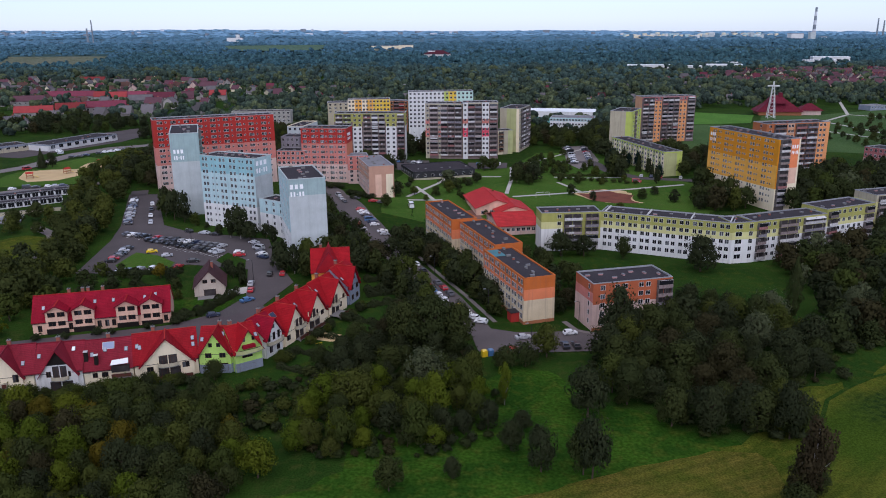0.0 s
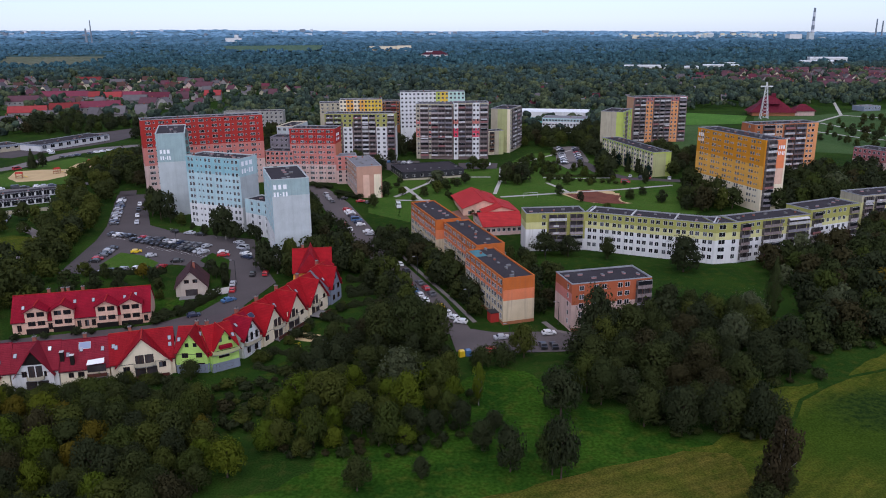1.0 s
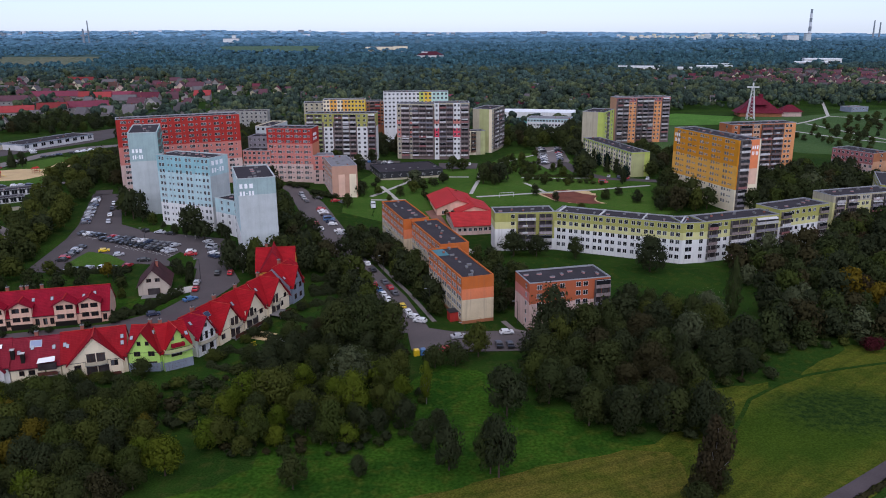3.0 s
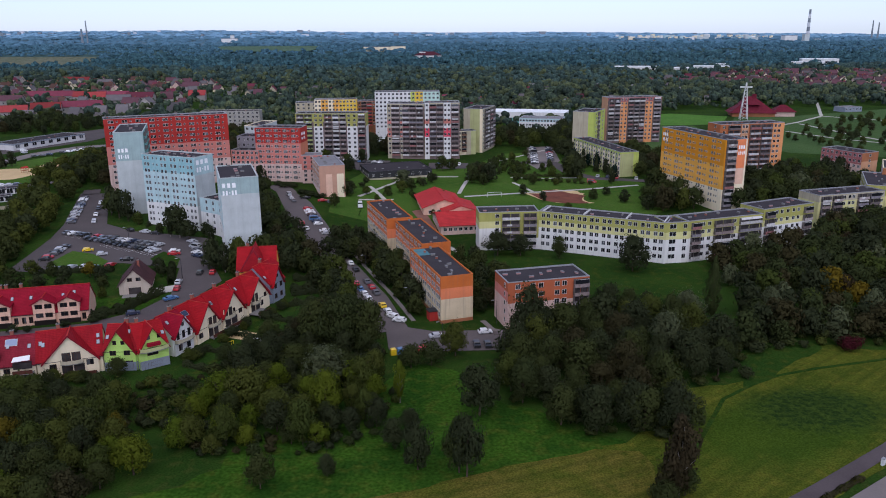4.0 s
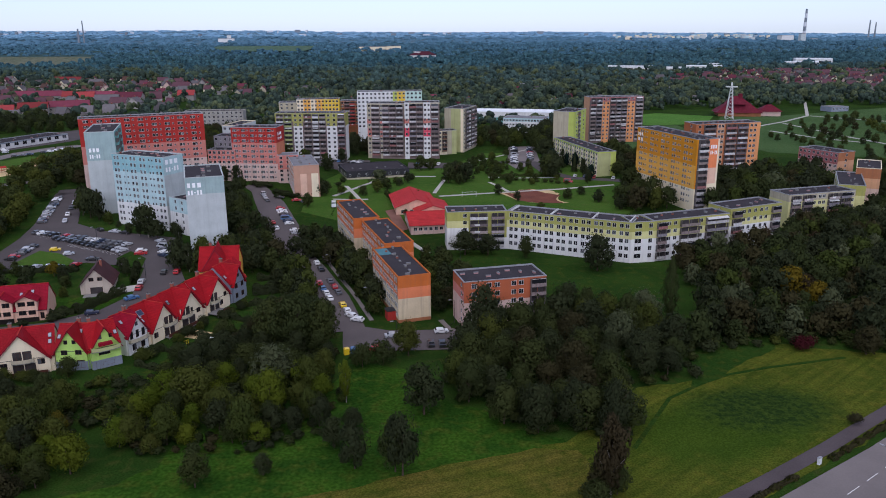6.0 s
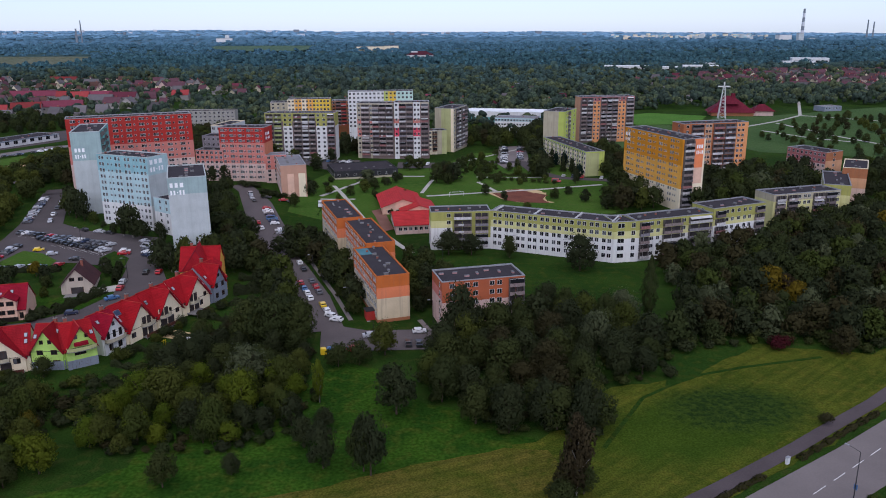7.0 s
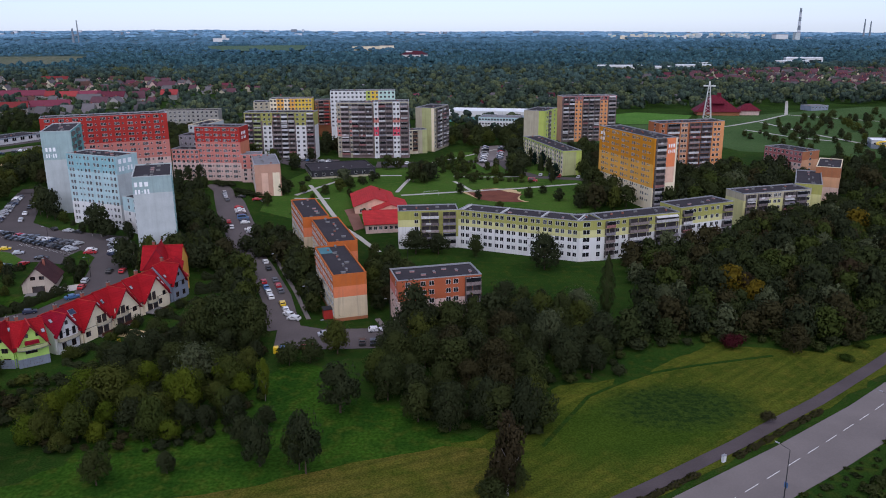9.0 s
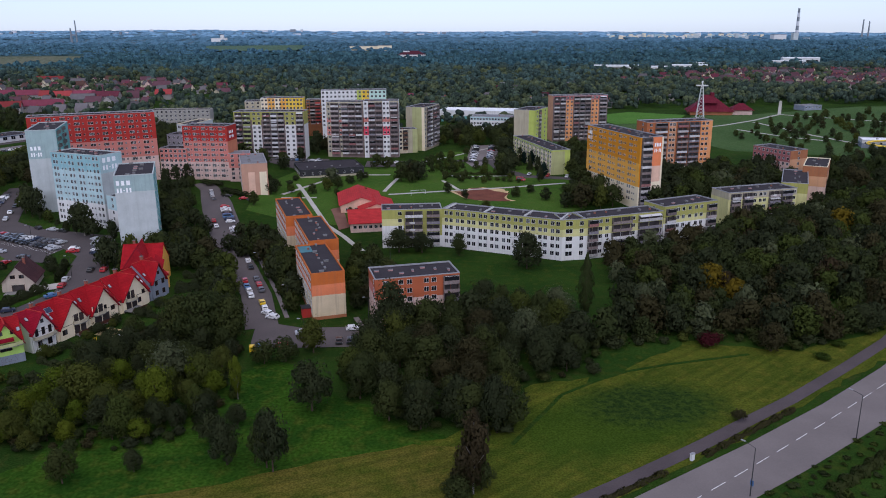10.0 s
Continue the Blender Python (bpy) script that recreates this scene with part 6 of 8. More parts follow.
def tree(x, y, h, w, mat="leaf_dark", kind="round", detail="near", group="", z=None):
    forms = tree_meshes(kind, detail)
    crown, trunk = forms[tree_rng.randrange(len(forms))]
    COUNT[detail] += 1
    top = empty("shrub" if kind == "bush" else "tree", (x, y, land(x, y) if z is None else z), tree_rng.uniform(0, 6.28), LABELS[mat] + " " + WORDS[kind] + " on grass", "shrub" if kind == "bush" else "tree", group)
    top.scale = (w, w * tree_rng.uniform(0.88, 1.12), h)
    c = part("crown", crown, top)
    c.material_slots[0].link = "OBJECT"
    c.material_slots[0].material = MATS[mat]
    part("trunk", trunk, top)
    return top


# trees that stand apart in the near meadow
for x, y, h, w, m in ((-36.6, 134, 9.8, 8.9, "leaf_lime"), (-31, 144, 8.0, 7.2, "leaf_lime"), (-31.6, 153.5, 6.4, 5.8, "leaf_green"), (-21.4, 145, 10, 7.6, "leaf_green"), (-2, 157, 13, 9.4, "leaf_lime"), (6.8, 155.5, 9.0, 5.8, "leaf_green"),
                      (-20.8, 161.5, 11.5, 12.5, "leaf_green"), (-12, 154.5, 9.8, 8, "leaf_green"), (4.9, 169, 10.4, 8.5, "leaf_green"), (-5.5, 146, 11.5, 7.6, "leaf_green"), (-28, 164, 9, 8, "leaf_lime"), (0, 150, 7, 6, "leaf_dark")):
    tree(x, y, h, w, m, group="meadow trees")
for x, y, h, w, m in ((-10.6, 129, 8.6, 6.8, "leaf_mid"), (1.5, 133, 5.6, 4.6, "leaf_dark"), (19.1, 135.2, 11.4, 7.8, "leaf_dark"), (13.9, 143.4, 8, 6.3, "leaf_dark"), (17.1, 151.5, 5.6, 5.2, "leaf_dark"), (32.3, 157.5, 13.5, 12, "leaf_dark"), (43.4, 167, 11.4, 8.6, "leaf_mid"), (47.6, 197.5, 20, 14, "leaf_dark"),
                      (92, 264, 15.0, 14.0, "leaf_dark"), (45.2, 285.5, 10.5, 13, "leaf_dark"), (54, 285, 9.5, 10, "leaf_dark"), (68.2, 281, 10, 7, "leaf_mid"), (73.3, 147, 14.5, 9, "leaf_dark"), (65, 151, 13, 10, "leaf_dark"), (57, 149, 13, 9, "leaf_dark"), (50, 153, 11, 9, "leaf_mid")):
    tree(x, y, h, w, m, group="meadow trees")
tree(-4.9, 172.5, 12.2, 12, "leaf_silver", group="garden trees")
for dx, dy, h, w in ((0, 0, 18, 15), (-7, 3, 15, 13), (7, 2, 15, 13), (1, 8, 15, 13)):
    tree(-3.5 + dx, 195 + dy, h, w, "leaf_mid", group="garden trees")
near_blue = random.Random(64)
for x, y, h in ((-57, 262, 12), (-52.5, 258, 10), (-48.5, 262.5, 13), (-44.5, 263.5, 11), (-40, 266, 13), (-36, 270, 10), (-60, 268, 8), (-33, 276, 13), (-84, 300, 12), (-80, 298, 13), (-76.5, 296, 10), (-90, 304, 5), (-122, 333, 12), (-116, 328, 14), (-110, 323, 14), (-105, 318, 7), (-98, 312, 4), (-124, 338, 12), (-71, 300, 7), (-66, 290, 8), (54, 202.5, 11), (59.5, 204, 12), (64.5, 206.5, 12), (70, 210, 12), (50, 200, 10)):
    tree(x + near_blue.uniform(-0.8, 0.8), y, h * near_blue.uniform(0.85, 1.1), h * near_blue.uniform(0.55, 0.95), near_blue.choice(["leaf_dark", "leaf_dark", "leaf_mid", "leaf_green"]), near_blue.choice(["round", "round", "birch"]) if x < 0 else "round", "mid", "trees between the estates")
for x, y, h, w in ((10.5, 246, 11.5, 9), (7, 253, 12, 9), (4, 262, 11, 9), (1.5, 271, 10, 8), (13.5, 239, 8.5, 7), (-2, 283, 10, 8), (-8, 290, 7, 6.5), (-3, 292, 7, 6), (-12, 298, 7, 7), (-15, 304, 6, 6), (-20, 286, 8, 7), (-14, 280, 9, 8)):
    tree(x, y, h, w, "leaf_mid" if h > 11 else "leaf_dark", detail="mid", group="street trees")
tree(28.7, 132.5, 15, 8.4, "leaf_dark", "round", group="meadow trees")
tree(27.2, 134, 13.5, 7, "leaf_mid", "round", group="meadow trees")
tree(14.1, 163.5, 10.5, 5, "leaf_lime", "birch", group="meadow trees")
tree(67.3, 124.5, 16.5, 11, "leaf_rust", "birch", group="meadow trees")
tree(66.2, 125.6, 10, 7, "leaf_brown", "round", group="meadow trees")
tree(69.0, 125.8, 7, 6, "leaf_mid", "round", group="meadow trees")
tree(64.5, 122, 6, 7, "leaf_mid", "round", group="meadow trees")
tree(104.6, 218.0, 19.0, 4.8, "leaf_mid", "poplar")
tree(95.2, 212, 12, 13, "leaf_silver", group="wood by the meadow")
tree(121, 214, 12, 9, "leaf_silver", group="wood by the meadow")
tree(180.1, 203.2, 9, 11, "leaf_dark", group="wood by the road")
tree(161.6, 199.4, 9, 9, "leaf_dark", group="wood by the road")
tree(27.4, 190.5, 11.0, 8.6, "leaf_green", "round")
for x, y in ((15.9, 183.2), (21.2, 184.8)):
    tree(x, y, 7.2, 6.4, "leaf_mid", "bush")
tree(133.6, 192.5, 4.6, 6, "leaf_red", "bush")
tree(126, 151.2, 3.4, 3.4, "leaf_brown", "bush")
tree(148.5, 189, 9, 8.5, "leaf_brown", "round")
for x, y in ((160, 184), (168, 192)):
    tree(x, y, 1.6, 4.2, "leaf_weed", "bush")
tree(3.2, 406, 9.0, 12.5, "leaf_silver", detail="mid", group="park trees")
for x, y, h in ((-14, 383, 5), (24, 372, 6), (82, 350, 5)):
    tree(x, y, h, h * 1.0, "leaf_green", detail="mid", group="park trees")


# shrubs and small trees that hide the foot of the garden row
tree(-57.5, 178.3, 6.2, 6.4, "leaf_mid", group="garden trees")
foot = random.Random(44)
for ax, ay, bx, by, n in ((-111, 166, -99, 169, 4), (-99, 169, -78, 173.6, 7), (-77, 174, -64, 177.5, 5), (-43, 186, -41, 192, 3), (-37, 200, -32, 212, 4), (-29, 216, -24, 228, 4)):
    for k in range(n):
        f = (k + foot.random()) / n
        tree(ax + (bx - ax) * f, ay + (by - ay) * f, foot.uniform(2.4, 4.6), foot.uniform(3.2, 5.0), foot.choice(["leaf_mid", "leaf_dark", "leaf_green"]), foot.choice(["bush", "bush", "round"]), group="garden shrubs")
for x, y, h, m in ((-88, 243, 5, "leaf_mid"), (-84.5, 234, 4, "leaf_green"), (-86, 226, 5, "leaf_dark"), (-75, 258.5, 6, "leaf_dark"), (-72, 254, 5, "leaf_dark"), (-118, 256, 6, "leaf_green"), (-110, 254, 6, "leaf_mid"), (-104, 250, 6, "leaf_dark"), (-97, 254, 6, "leaf_yellow"), (-92, 250, 6, "leaf_dark"), (-100, 240, 6, "leaf_dark"), (-94, 232, 7, "leaf_dark"), (-108, 240, 7, "leaf_dark"), (-118, 244, 8, "leaf_mid"), (-126, 236, 9, "leaf_mid"), (-122, 226, 9, "leaf_green"), (-112, 230, 8, "leaf_dark"), (-103, 224, 7, "leaf_dark"), (-130, 218, 10, "leaf_green"), (-128, 206, 9, "leaf_lime")):
    tree(x, y, h, h * 0.95, m, detail="mid", group="garden trees")


def grove(name, places, label, detail="mid"):
    """A stand of trees too dense to count, joined into one mesh."""
    mats = sorted({p[4] for p in places})
    co, nr, mi, base = [], [], [], 0
    for x, y, h, w, m, kind in places:
        forms = tree_meshes(kind, detail)
        crown, _ = forms[tree_rng.randrange(len(forms))]
        n = len(crown.vertices)
        v = np.empty(3 * n)
        crown.vertices.foreach_get("co", v)
        v = v.reshape(-1, 3)
        a = tree_rng.uniform(0, 6.28)
        c, sn = math.cos(a), math.sin(a)
        co.append(np.stack([x + w * (c * v[:, 0] - sn * v[:, 1]), y + w * (sn * v[:, 0] + c * v[:, 1]), land(x, y) + h * v[:, 2]], 1))
        q = SOFT[crown.name]
        nr.append(np.stack([c * q[:, 0] - sn * q[:, 1], sn * q[:, 0] + c * q[:, 1], q[:, 2]], 1))
        mi.append(np.full(n // 3, mats.index(m)))
        base += n
    co, mi = np.concatenate(co), np.concatenate(mi)
    me = bpy.data.meshes.new(name)
    me.vertices.add(base)
    me.vertices.foreach_set("co", co.ravel())
    me.loops.add(base)
    me.loops.foreach_set("vertex_index", np.arange(base))
    me.polygons.add(base // 3)
    me.polygons.foreach_set("loop_start", np.arange(base // 3) * 3)
    for m in mats:
        me.materials.append(MATS[m])
    me.polygons.foreach_set("material_index", mi)
    me.update(calc_edges=True)
    me.normals_split_custom_set_from_vertices(np.concatenate(nr))
    tagged(part(name, me), label, "woodland", kind="stuff")


def scatter(region, gap, heights, mix, detail, kinds=("round",), group="", seed=1, clear=2.0, ratio=(0.75, 1.05), joined=""):
    """Trees over an area of the plan, no nearer to one another than the gap, and clear of buildings and roads."""
    rng, put, places = random.Random(seed), [], []
    x0, x1 = min(p[0] for p in region), max(p[0] for p in region)
    y0, y1 = min(p[1] for p in region), max(p[1] for p in region)
    for _ in range(int((x1 - x0) * (y1 - y0) / gap**2 * 8)):
        x, y = rng.uniform(x0, x1), rng.uniform(y0, y1)
        if not inside(x, y, region) or taken(x, y, clear) or any((x - a) ** 2 + (y - b) ** 2 < gap * gap for a, b in put):
            continue
        put.append((x, y))
        h = rng.uniform(*heights)
        w, m, kind = h * rng.uniform(*ratio), rng.choice(mix), rng.choice(kinds)
        if joined:
            places.append((x, y, h, w, m, kind))
        else:
            tree(x, y, h, w, m, kind, detail, group)
    if joined:
        grove("grove", places, joined, detail)


DARK = ["leaf_dark"] * 6 + ["leaf_mid"] * 6 + ["leaf_green", "leaf_brown"]
scatter([(-99.7, 160), (-70.5, 163), (-59.7, 165), (-49.4, 161), (-43, 147), (-40, 127), (-46, 112), (-80, 108), (-108, 136)], 4.5, (6.5, 10.5), ["leaf_mid"] * 4 + ["leaf_green"] * 6 + ["leaf_lime"] * 4 + ["leaf_yellow"] * 2 + ["leaf_dark"] * 2 + ["leaf_brown"], "near", group="wood by the row houses", seed=2)
scatter([(-23, 203), (-14.5, 219), (-4.3, 227), (6.5, 196), (7.5, 182), (-3.5, 170), (-20, 172), (-31, 177), (-34, 190)], 5.6, (6, 10), DARK, "near", group="garden trees", seed=3)
scatter([(-31, 150), (-30, 166), (-20, 174), (-4, 176), (8, 176), (12, 166), (9, 148), (-4, 143), (-20, 141), (-27, 141)], 5.4, (5, 9), ["leaf_mid"] * 3 + ["leaf_dark"] * 2 + ["leaf_green"] * 4 + ["leaf_lime"] * 3, "near", group="garden trees", seed=33)
scatter([(40, 186), (44, 196), (68, 206), (72, 224), (87, 219), (100, 197), (98.6, 178), (82.6, 172), (76.5, 168), (77, 147), (56, 150), (52, 162), (40, 163)], 6.0, (8, 13), DARK + ["leaf_green"] * 3 + ["leaf_silver"], "near", group="wood by the meadow", seed=4)
scatter([(103, 192), (127, 199), (155, 193), (187, 205), (225, 238), (300, 300), (300, 335), (246, 350), (224, 324), (186, 314), (176, 297), (150, 283), (122, 268), (118, 240), (116, 222), (113, 208)], 5.9, (8, 13), DARK * 2 + ["leaf_green"] * 5 + ["leaf_brown"] * 5 + ["leaf_rust", "leaf_silver", "leaf_silver", "leaf_yellow"], "mid", group="wood behind the road", seed=5, joined="dense dark mixed wood behind the main road")
scatter([(-135, 222), (-155, 251), (-152, 288), (-190, 412), (-189, 466), (-168, 445), (-158, 377), (-142, 318), (-134, 268), (-131, 232)], 6.8, (8, 13), ["leaf_green"] * 5 + ["leaf_mid"] * 4 + ["leaf_dark"], "mid", group="tree belt by the car park", seed=6, joined="dense green tree belt along the car park")
scatter([(-152, 390), (-166, 400), (-190, 470), (-180, 500), (-150, 480), (-145, 430), (-146, 392)], 6.0, (9, 14), DARK, "mid", seed=63, joined="tall dark trees beside the red estate")
scatter([(-160, 215), (-122, 222), (-124, 250), (-140, 300), (-175, 330), (-200, 300)], 9, (6, 10), ["leaf_mid", "leaf_green"], "mid", group="tree belt by the car park", seed=16, joined="green trees by the garages")
scatter([(-62, 262), (-40, 268), (-43, 300), (-52, 338), (-56, 330), (-46, 300), (-33, 290), (-22, 276), (-24, 258), (-36, 256), (-50, 250)], 5.5, (8, 12), DARK, "mid", group="trees between the estates", seed=7, joined="dark trees between the blue and red estates")
scatter([(-26, 262), (-12, 262), (0, 232), (-6, 222), (-14, 236)], 6.0, (7, 11), DARK, "mid", group="trees between the estates", seed=17, joined="dark trees along the estate street")
scatter([(6, 268), (14, 246), (20, 222), (12, 220), (2, 250), (-4, 276)], 6.0, (7, 11), DARK, "mid", group="street trees", seed=18, joined="dark street trees beside the orange block", clear=1.0)
scatter([(34, 222), (44, 226), (46, 250), (36, 280), (28, 270), (30, 250)], 5.5, (6, 10), DARK, "mid", group="trees by the orange block", seed=19, joined="dark trees behind the orange block")
scatter([(-60, 300), (-48, 305), (-52, 340), (-58, 352), (-66, 340)], 6.5, (7, 11), DARK, "mid", group="trees between the estates", seed=20, joined="dark trees by the blue tower")
scatter([(39, 404), (46, 400), (51, 420), (48, 436), (42, 436)], 5.2, (7, 12), DARK, "mid", group="park trees", seed=8)
scatter([(56, 432), (66, 428), (76, 446), (74, 476), (60, 486), (52, 462)], 4.6, (3, 6), ["leaf_green", "leaf_mid", "leaf_mid"], "mid", group="park trees", seed=81, joined="rows of small green trees in the park")
scatter([(98, 412), (104, 422), (104, 470), (96, 455), (94, 425)], 5.0, (8, 14), DARK + ["needle"], "mid", group="park trees", seed=82, joined="tall dark trees by the lime block")
scatter([(62, 532), (82, 515), (100, 520), (106, 560), (92, 576), (64, 572)], 7.5, (8, 14), DARK + ["leaf_green"] * 3, "mid", group="park trees", seed=84, joined="dark green trees before the white school")
scatter([(-150, 500), (-98, 470), (-96, 540), (-118, 590), (-160, 590)], 6.5, (8, 13), DARK, "mid", seed=85, joined="dark trees before the grey block")
scatter([(128, 408), (152, 400), (166, 440), (150, 520), (138, 500), (136, 440)], 7.0, (7, 13), DARK, "mid", group="park trees", seed=83, joined="dark trees behind the lime block")
for k in range(11):
    tree(66 + 3.6 * k, 418.5 - 1.5 * k, 2.0 + 0.4 * (k % 3), 3.0 + 0.5 * (k % 2), "leaf_mid", "bush", "mid", "park shrubs")
for x, y, h, w, m in ((-3, 381, 6, 5.5, "leaf_mid"), (3.5, 388, 7.5, 7, "leaf_green"), (8, 395, 6.5, 6, "leaf_mid"), (14, 402, 5, 5, "leaf_dark"), (18, 410, 7, 6, "leaf_dark"), (24, 446, 10, 9, "leaf_mid"), (30, 449, 8, 8, "leaf_mid"), (64.6, 381, 6.5, 6, "leaf_dark"), (73, 368, 6, 5, "leaf_dark"), (-8, 372, 3.5, 3.5, "leaf_green"), (20, 418, 4, 4, "leaf_dark"), (12, 409, 4, 5, "leaf_mid"), (98, 372, 6, 6, "leaf_mid"), (106, 380, 5, 5, "leaf_dark"), (112, 366, 7, 7, "leaf_dark"), (120, 352, 8, 8, "leaf_dark"), (58, 330, 5, 4, "leaf_mid")):
    tree(x, y, h, w, m, detail="mid", group="park trees")
# trees and shrubs at the foot of the red estate
for x, y, h, w in ((-70.7, 364.9, 10, 8), (-66.5, 364.8, 9, 8), (-63.9, 369.5, 10, 8), (-63.4, 379.6, 8, 7), (-78.5, 388.1, 11, 7), (-77.0, 399.1, 10, 6), (-69.6, 396.0, 12, 6.5), (-51.3, 340.5, 8, 7), (-60.4, 350.7, 7, 7), (-26.5, 354.2, 8, 6), (-23.1, 377.6, 9, 8), (-22.2, 385.0, 7, 7), (-27.2, 393.6, 7, 6), (-18.5, 298.6, 9, 8), (-15.4, 305.5, 8, 8), (-9.8, 300.6, 9, 8), (-4.0, 293.1, 9, 8), (-9.3, 286.2, 8, 8), (-12.6, 281.2, 8, 8), (-3.7, 279.2, 9, 9), (1.4, 282.2, 8, 8), (-56.3, 327.0, 9, 9), (-49.8, 321.6, 9, 9), (-41.4, 312.7, 9, 9), (-34.6, 304.4, 9, 8), (-25.0, 473.3, 9, 9)):
    tree(x, y, h, w, "leaf_mid" if h < 9 else "leaf_dark", detail="mid", group="trees by the red estate")
for x, y, h, w in ((-59.9, 392.9, 3, 5), (-56.5, 388.8, 3, 5), (-54.3, 390.3, 3, 5), (-51.4, 387.9, 3, 4), (-45.7, 376.0, 3, 5), (-43.0, 374.1, 3, 5), (-39.9, 372.6, 3, 5), (-37.0, 369.8, 2.6, 4), (-34.5, 370.6, 2.6, 4), (-42.9, 366.9, 2.4, 4), (-17.8, 398.5, 3, 4), (-16.5, 410.4, 3.5, 4)):
    tree(x, y, h, w, "leaf_dark", "bush", "mid", "shrubs by the red estate")
tree(198.6, 372, 14, 17, "leaf_silver", detail="mid", group="trees behind the blocks")
tree(-235, 452, 12, 7, "leaf_dark", "conifer", "mid", "trees by the village")
tree(-231, 456, 10, 7, "leaf_dark", "round", "mid", "trees by the village")
scatter([(62, 400), (100, 402), (92, 500), (66, 490)], 10, (3.5, 7), ["leaf_green", "leaf_mid"], "mid", group="park trees", seed=22, joined="small young trees over the park lawn")
scatter([(101, 470), (106, 520), (126, 580), (112, 590), (100, 540)], 7, (9, 14), DARK, "mid", group="park trees", seed=9, joined="dark trees by the lime tower")
scatter([(112, 400), (120, 416), (121, 470), (108, 470)], 6, (8, 13), ["needle", "leaf_dark"], "mid", ("conifer", "round"), "conifers by the lime block", seed=10, ratio=(0.4, 0.7))
scatter([(120, 360), (134, 405), (132, 385), (142, 352), (128, 346)], 6.5, (9, 15), DARK, "mid", group="trees by the amber tower", seed=11)
scatter([(186, 300), (215, 312), (232, 322), (232, 345), (222, 330), (205, 322), (183, 314), (176, 300)], 5.5, (8, 12), DARK, "mid", seed=61, joined="dark trees before the pale yellow block")
scatter([(168, 345), (205, 360), (228, 380), (226, 410), (205, 420), (160, 395), (152, 345)], 6.5, (9, 15), DARK, "mid", seed=62, joined="tall dark trees round the rust orange block")
scatter([(168, 372), (178, 398), (212, 402), (250, 440), (240, 380), (200, 345), (176, 352)], 8, (8, 14), DARK, "mid", group="trees behind the blocks", seed=12, joined="dark trees behind the tower blocks")
scatter([(250, 330), (245, 360), (262, 420), (290, 455), (360, 470), (330, 380), (300, 335)], 9, (8, 13), DARK, "mid", group="trees behind the blocks", seed=13, joined="dark wood behind the far blocks")
scatter([(-60, 420), (-20, 440), (-24, 470), (-70, 470)], 9, (7, 11), DARK, "mid", group="park trees", seed=23, joined="dark trees by the pavilion")
scatter([(-20, 495), (38, 500), (30, 545), (-30, 545)], 10, (8, 14), DARK, "mid", group="trees between the towers", seed=24, joined="dark trees between the towers")
scatter([(-300, 600), (-215, 575), (-170, 545), (-150, 480), (-130, 520), (-180, 600), (-320, 700), (-420, 640)], 9, (8, 13), DARK, "mid", group="trees by the village", seed=25, joined="dark trees between village and estate")
scatter([(-100, 430), (-60, 470), (-70, 600), (-160, 640), (-130, 500)], 12, (8, 13), DARK, "mid", group="trees between the towers", seed=26, joined="dark trees between red estate and towers")
scatter([(270, 560), (300, 470), (400, 470), (470, 700), (420, 690), (330, 640)], 12, (4, 9), DARK, "mid", group="trees on the church lawn", seed=27, joined="small trees on the church lawns")


# weeds of the verge
scatter([(118, 128), (136, 138), (160, 154), (190, 178), (210, 170), (170, 140), (130, 112)], 2.4, (0.4, 1.0), ["leaf_green", "leaf_mid", "leaf_mid", "leaf_green"], "mid", ("tuft",), seed=92, clear=0.5, ratio=(1.6, 3.0), joined="rough green weeds on the far verge")
# undergrowth: low shrubs too many to count
UNDER = ["leaf_dark"] * 4 + ["leaf_mid"] * 4 + ["leaf_green", "leaf_brown"]
for k, (region, gap, hs_, lab) in enumerate((
        ([(-112, 164), (-99, 168), (-78, 173), (-62, 176), (-53, 172), (-36, 178), (-29, 190), (-19, 212), (-14, 230), (-10, 236), (-8, 226), (6, 196), (8, 182), (-4, 166), (-26, 156), (-40, 150), (-44, 118), (-80, 112), (-106, 140)], 2.9, (1.4, 3.6), "tangled low shrubs of the back gardens"),
        ([(-32, 146), (-31, 168), (8, 178), (14, 166), (11, 146), (-4, 141), (-22, 138)], 3.0, (1.2, 2.8), "tangled low shrubs under the meadow trees"),
        ([(38, 184), (42, 198), (68, 208), (74, 226), (90, 222), (104, 196), (100, 176), (84, 170), (78, 166), (79, 145), (54, 148), (48, 160), (38, 160)], 4.0, (1.5, 3.5), "dark low shrubs under the wood"),
        ([(101, 188), (127, 196), (156, 190), (187, 202), (225, 235), (225, 243), (186, 212), (155, 202), (127, 208), (103, 205)], 3.6, (1.8, 4.0), "dark shrubs along the wood's edge"),
        ([(-13, 286), (4, 252), (12, 222), (16, 222), (8, 256), (-4, 290)], 3.6, (0.9, 2.6), "low shrubs beside the estate street"))):
    scatter(region, gap, hs_, UNDER, "mid", ("bush",), seed=70 + k, clear=0.8, ratio=(1.05, 1.6), joined=lab)


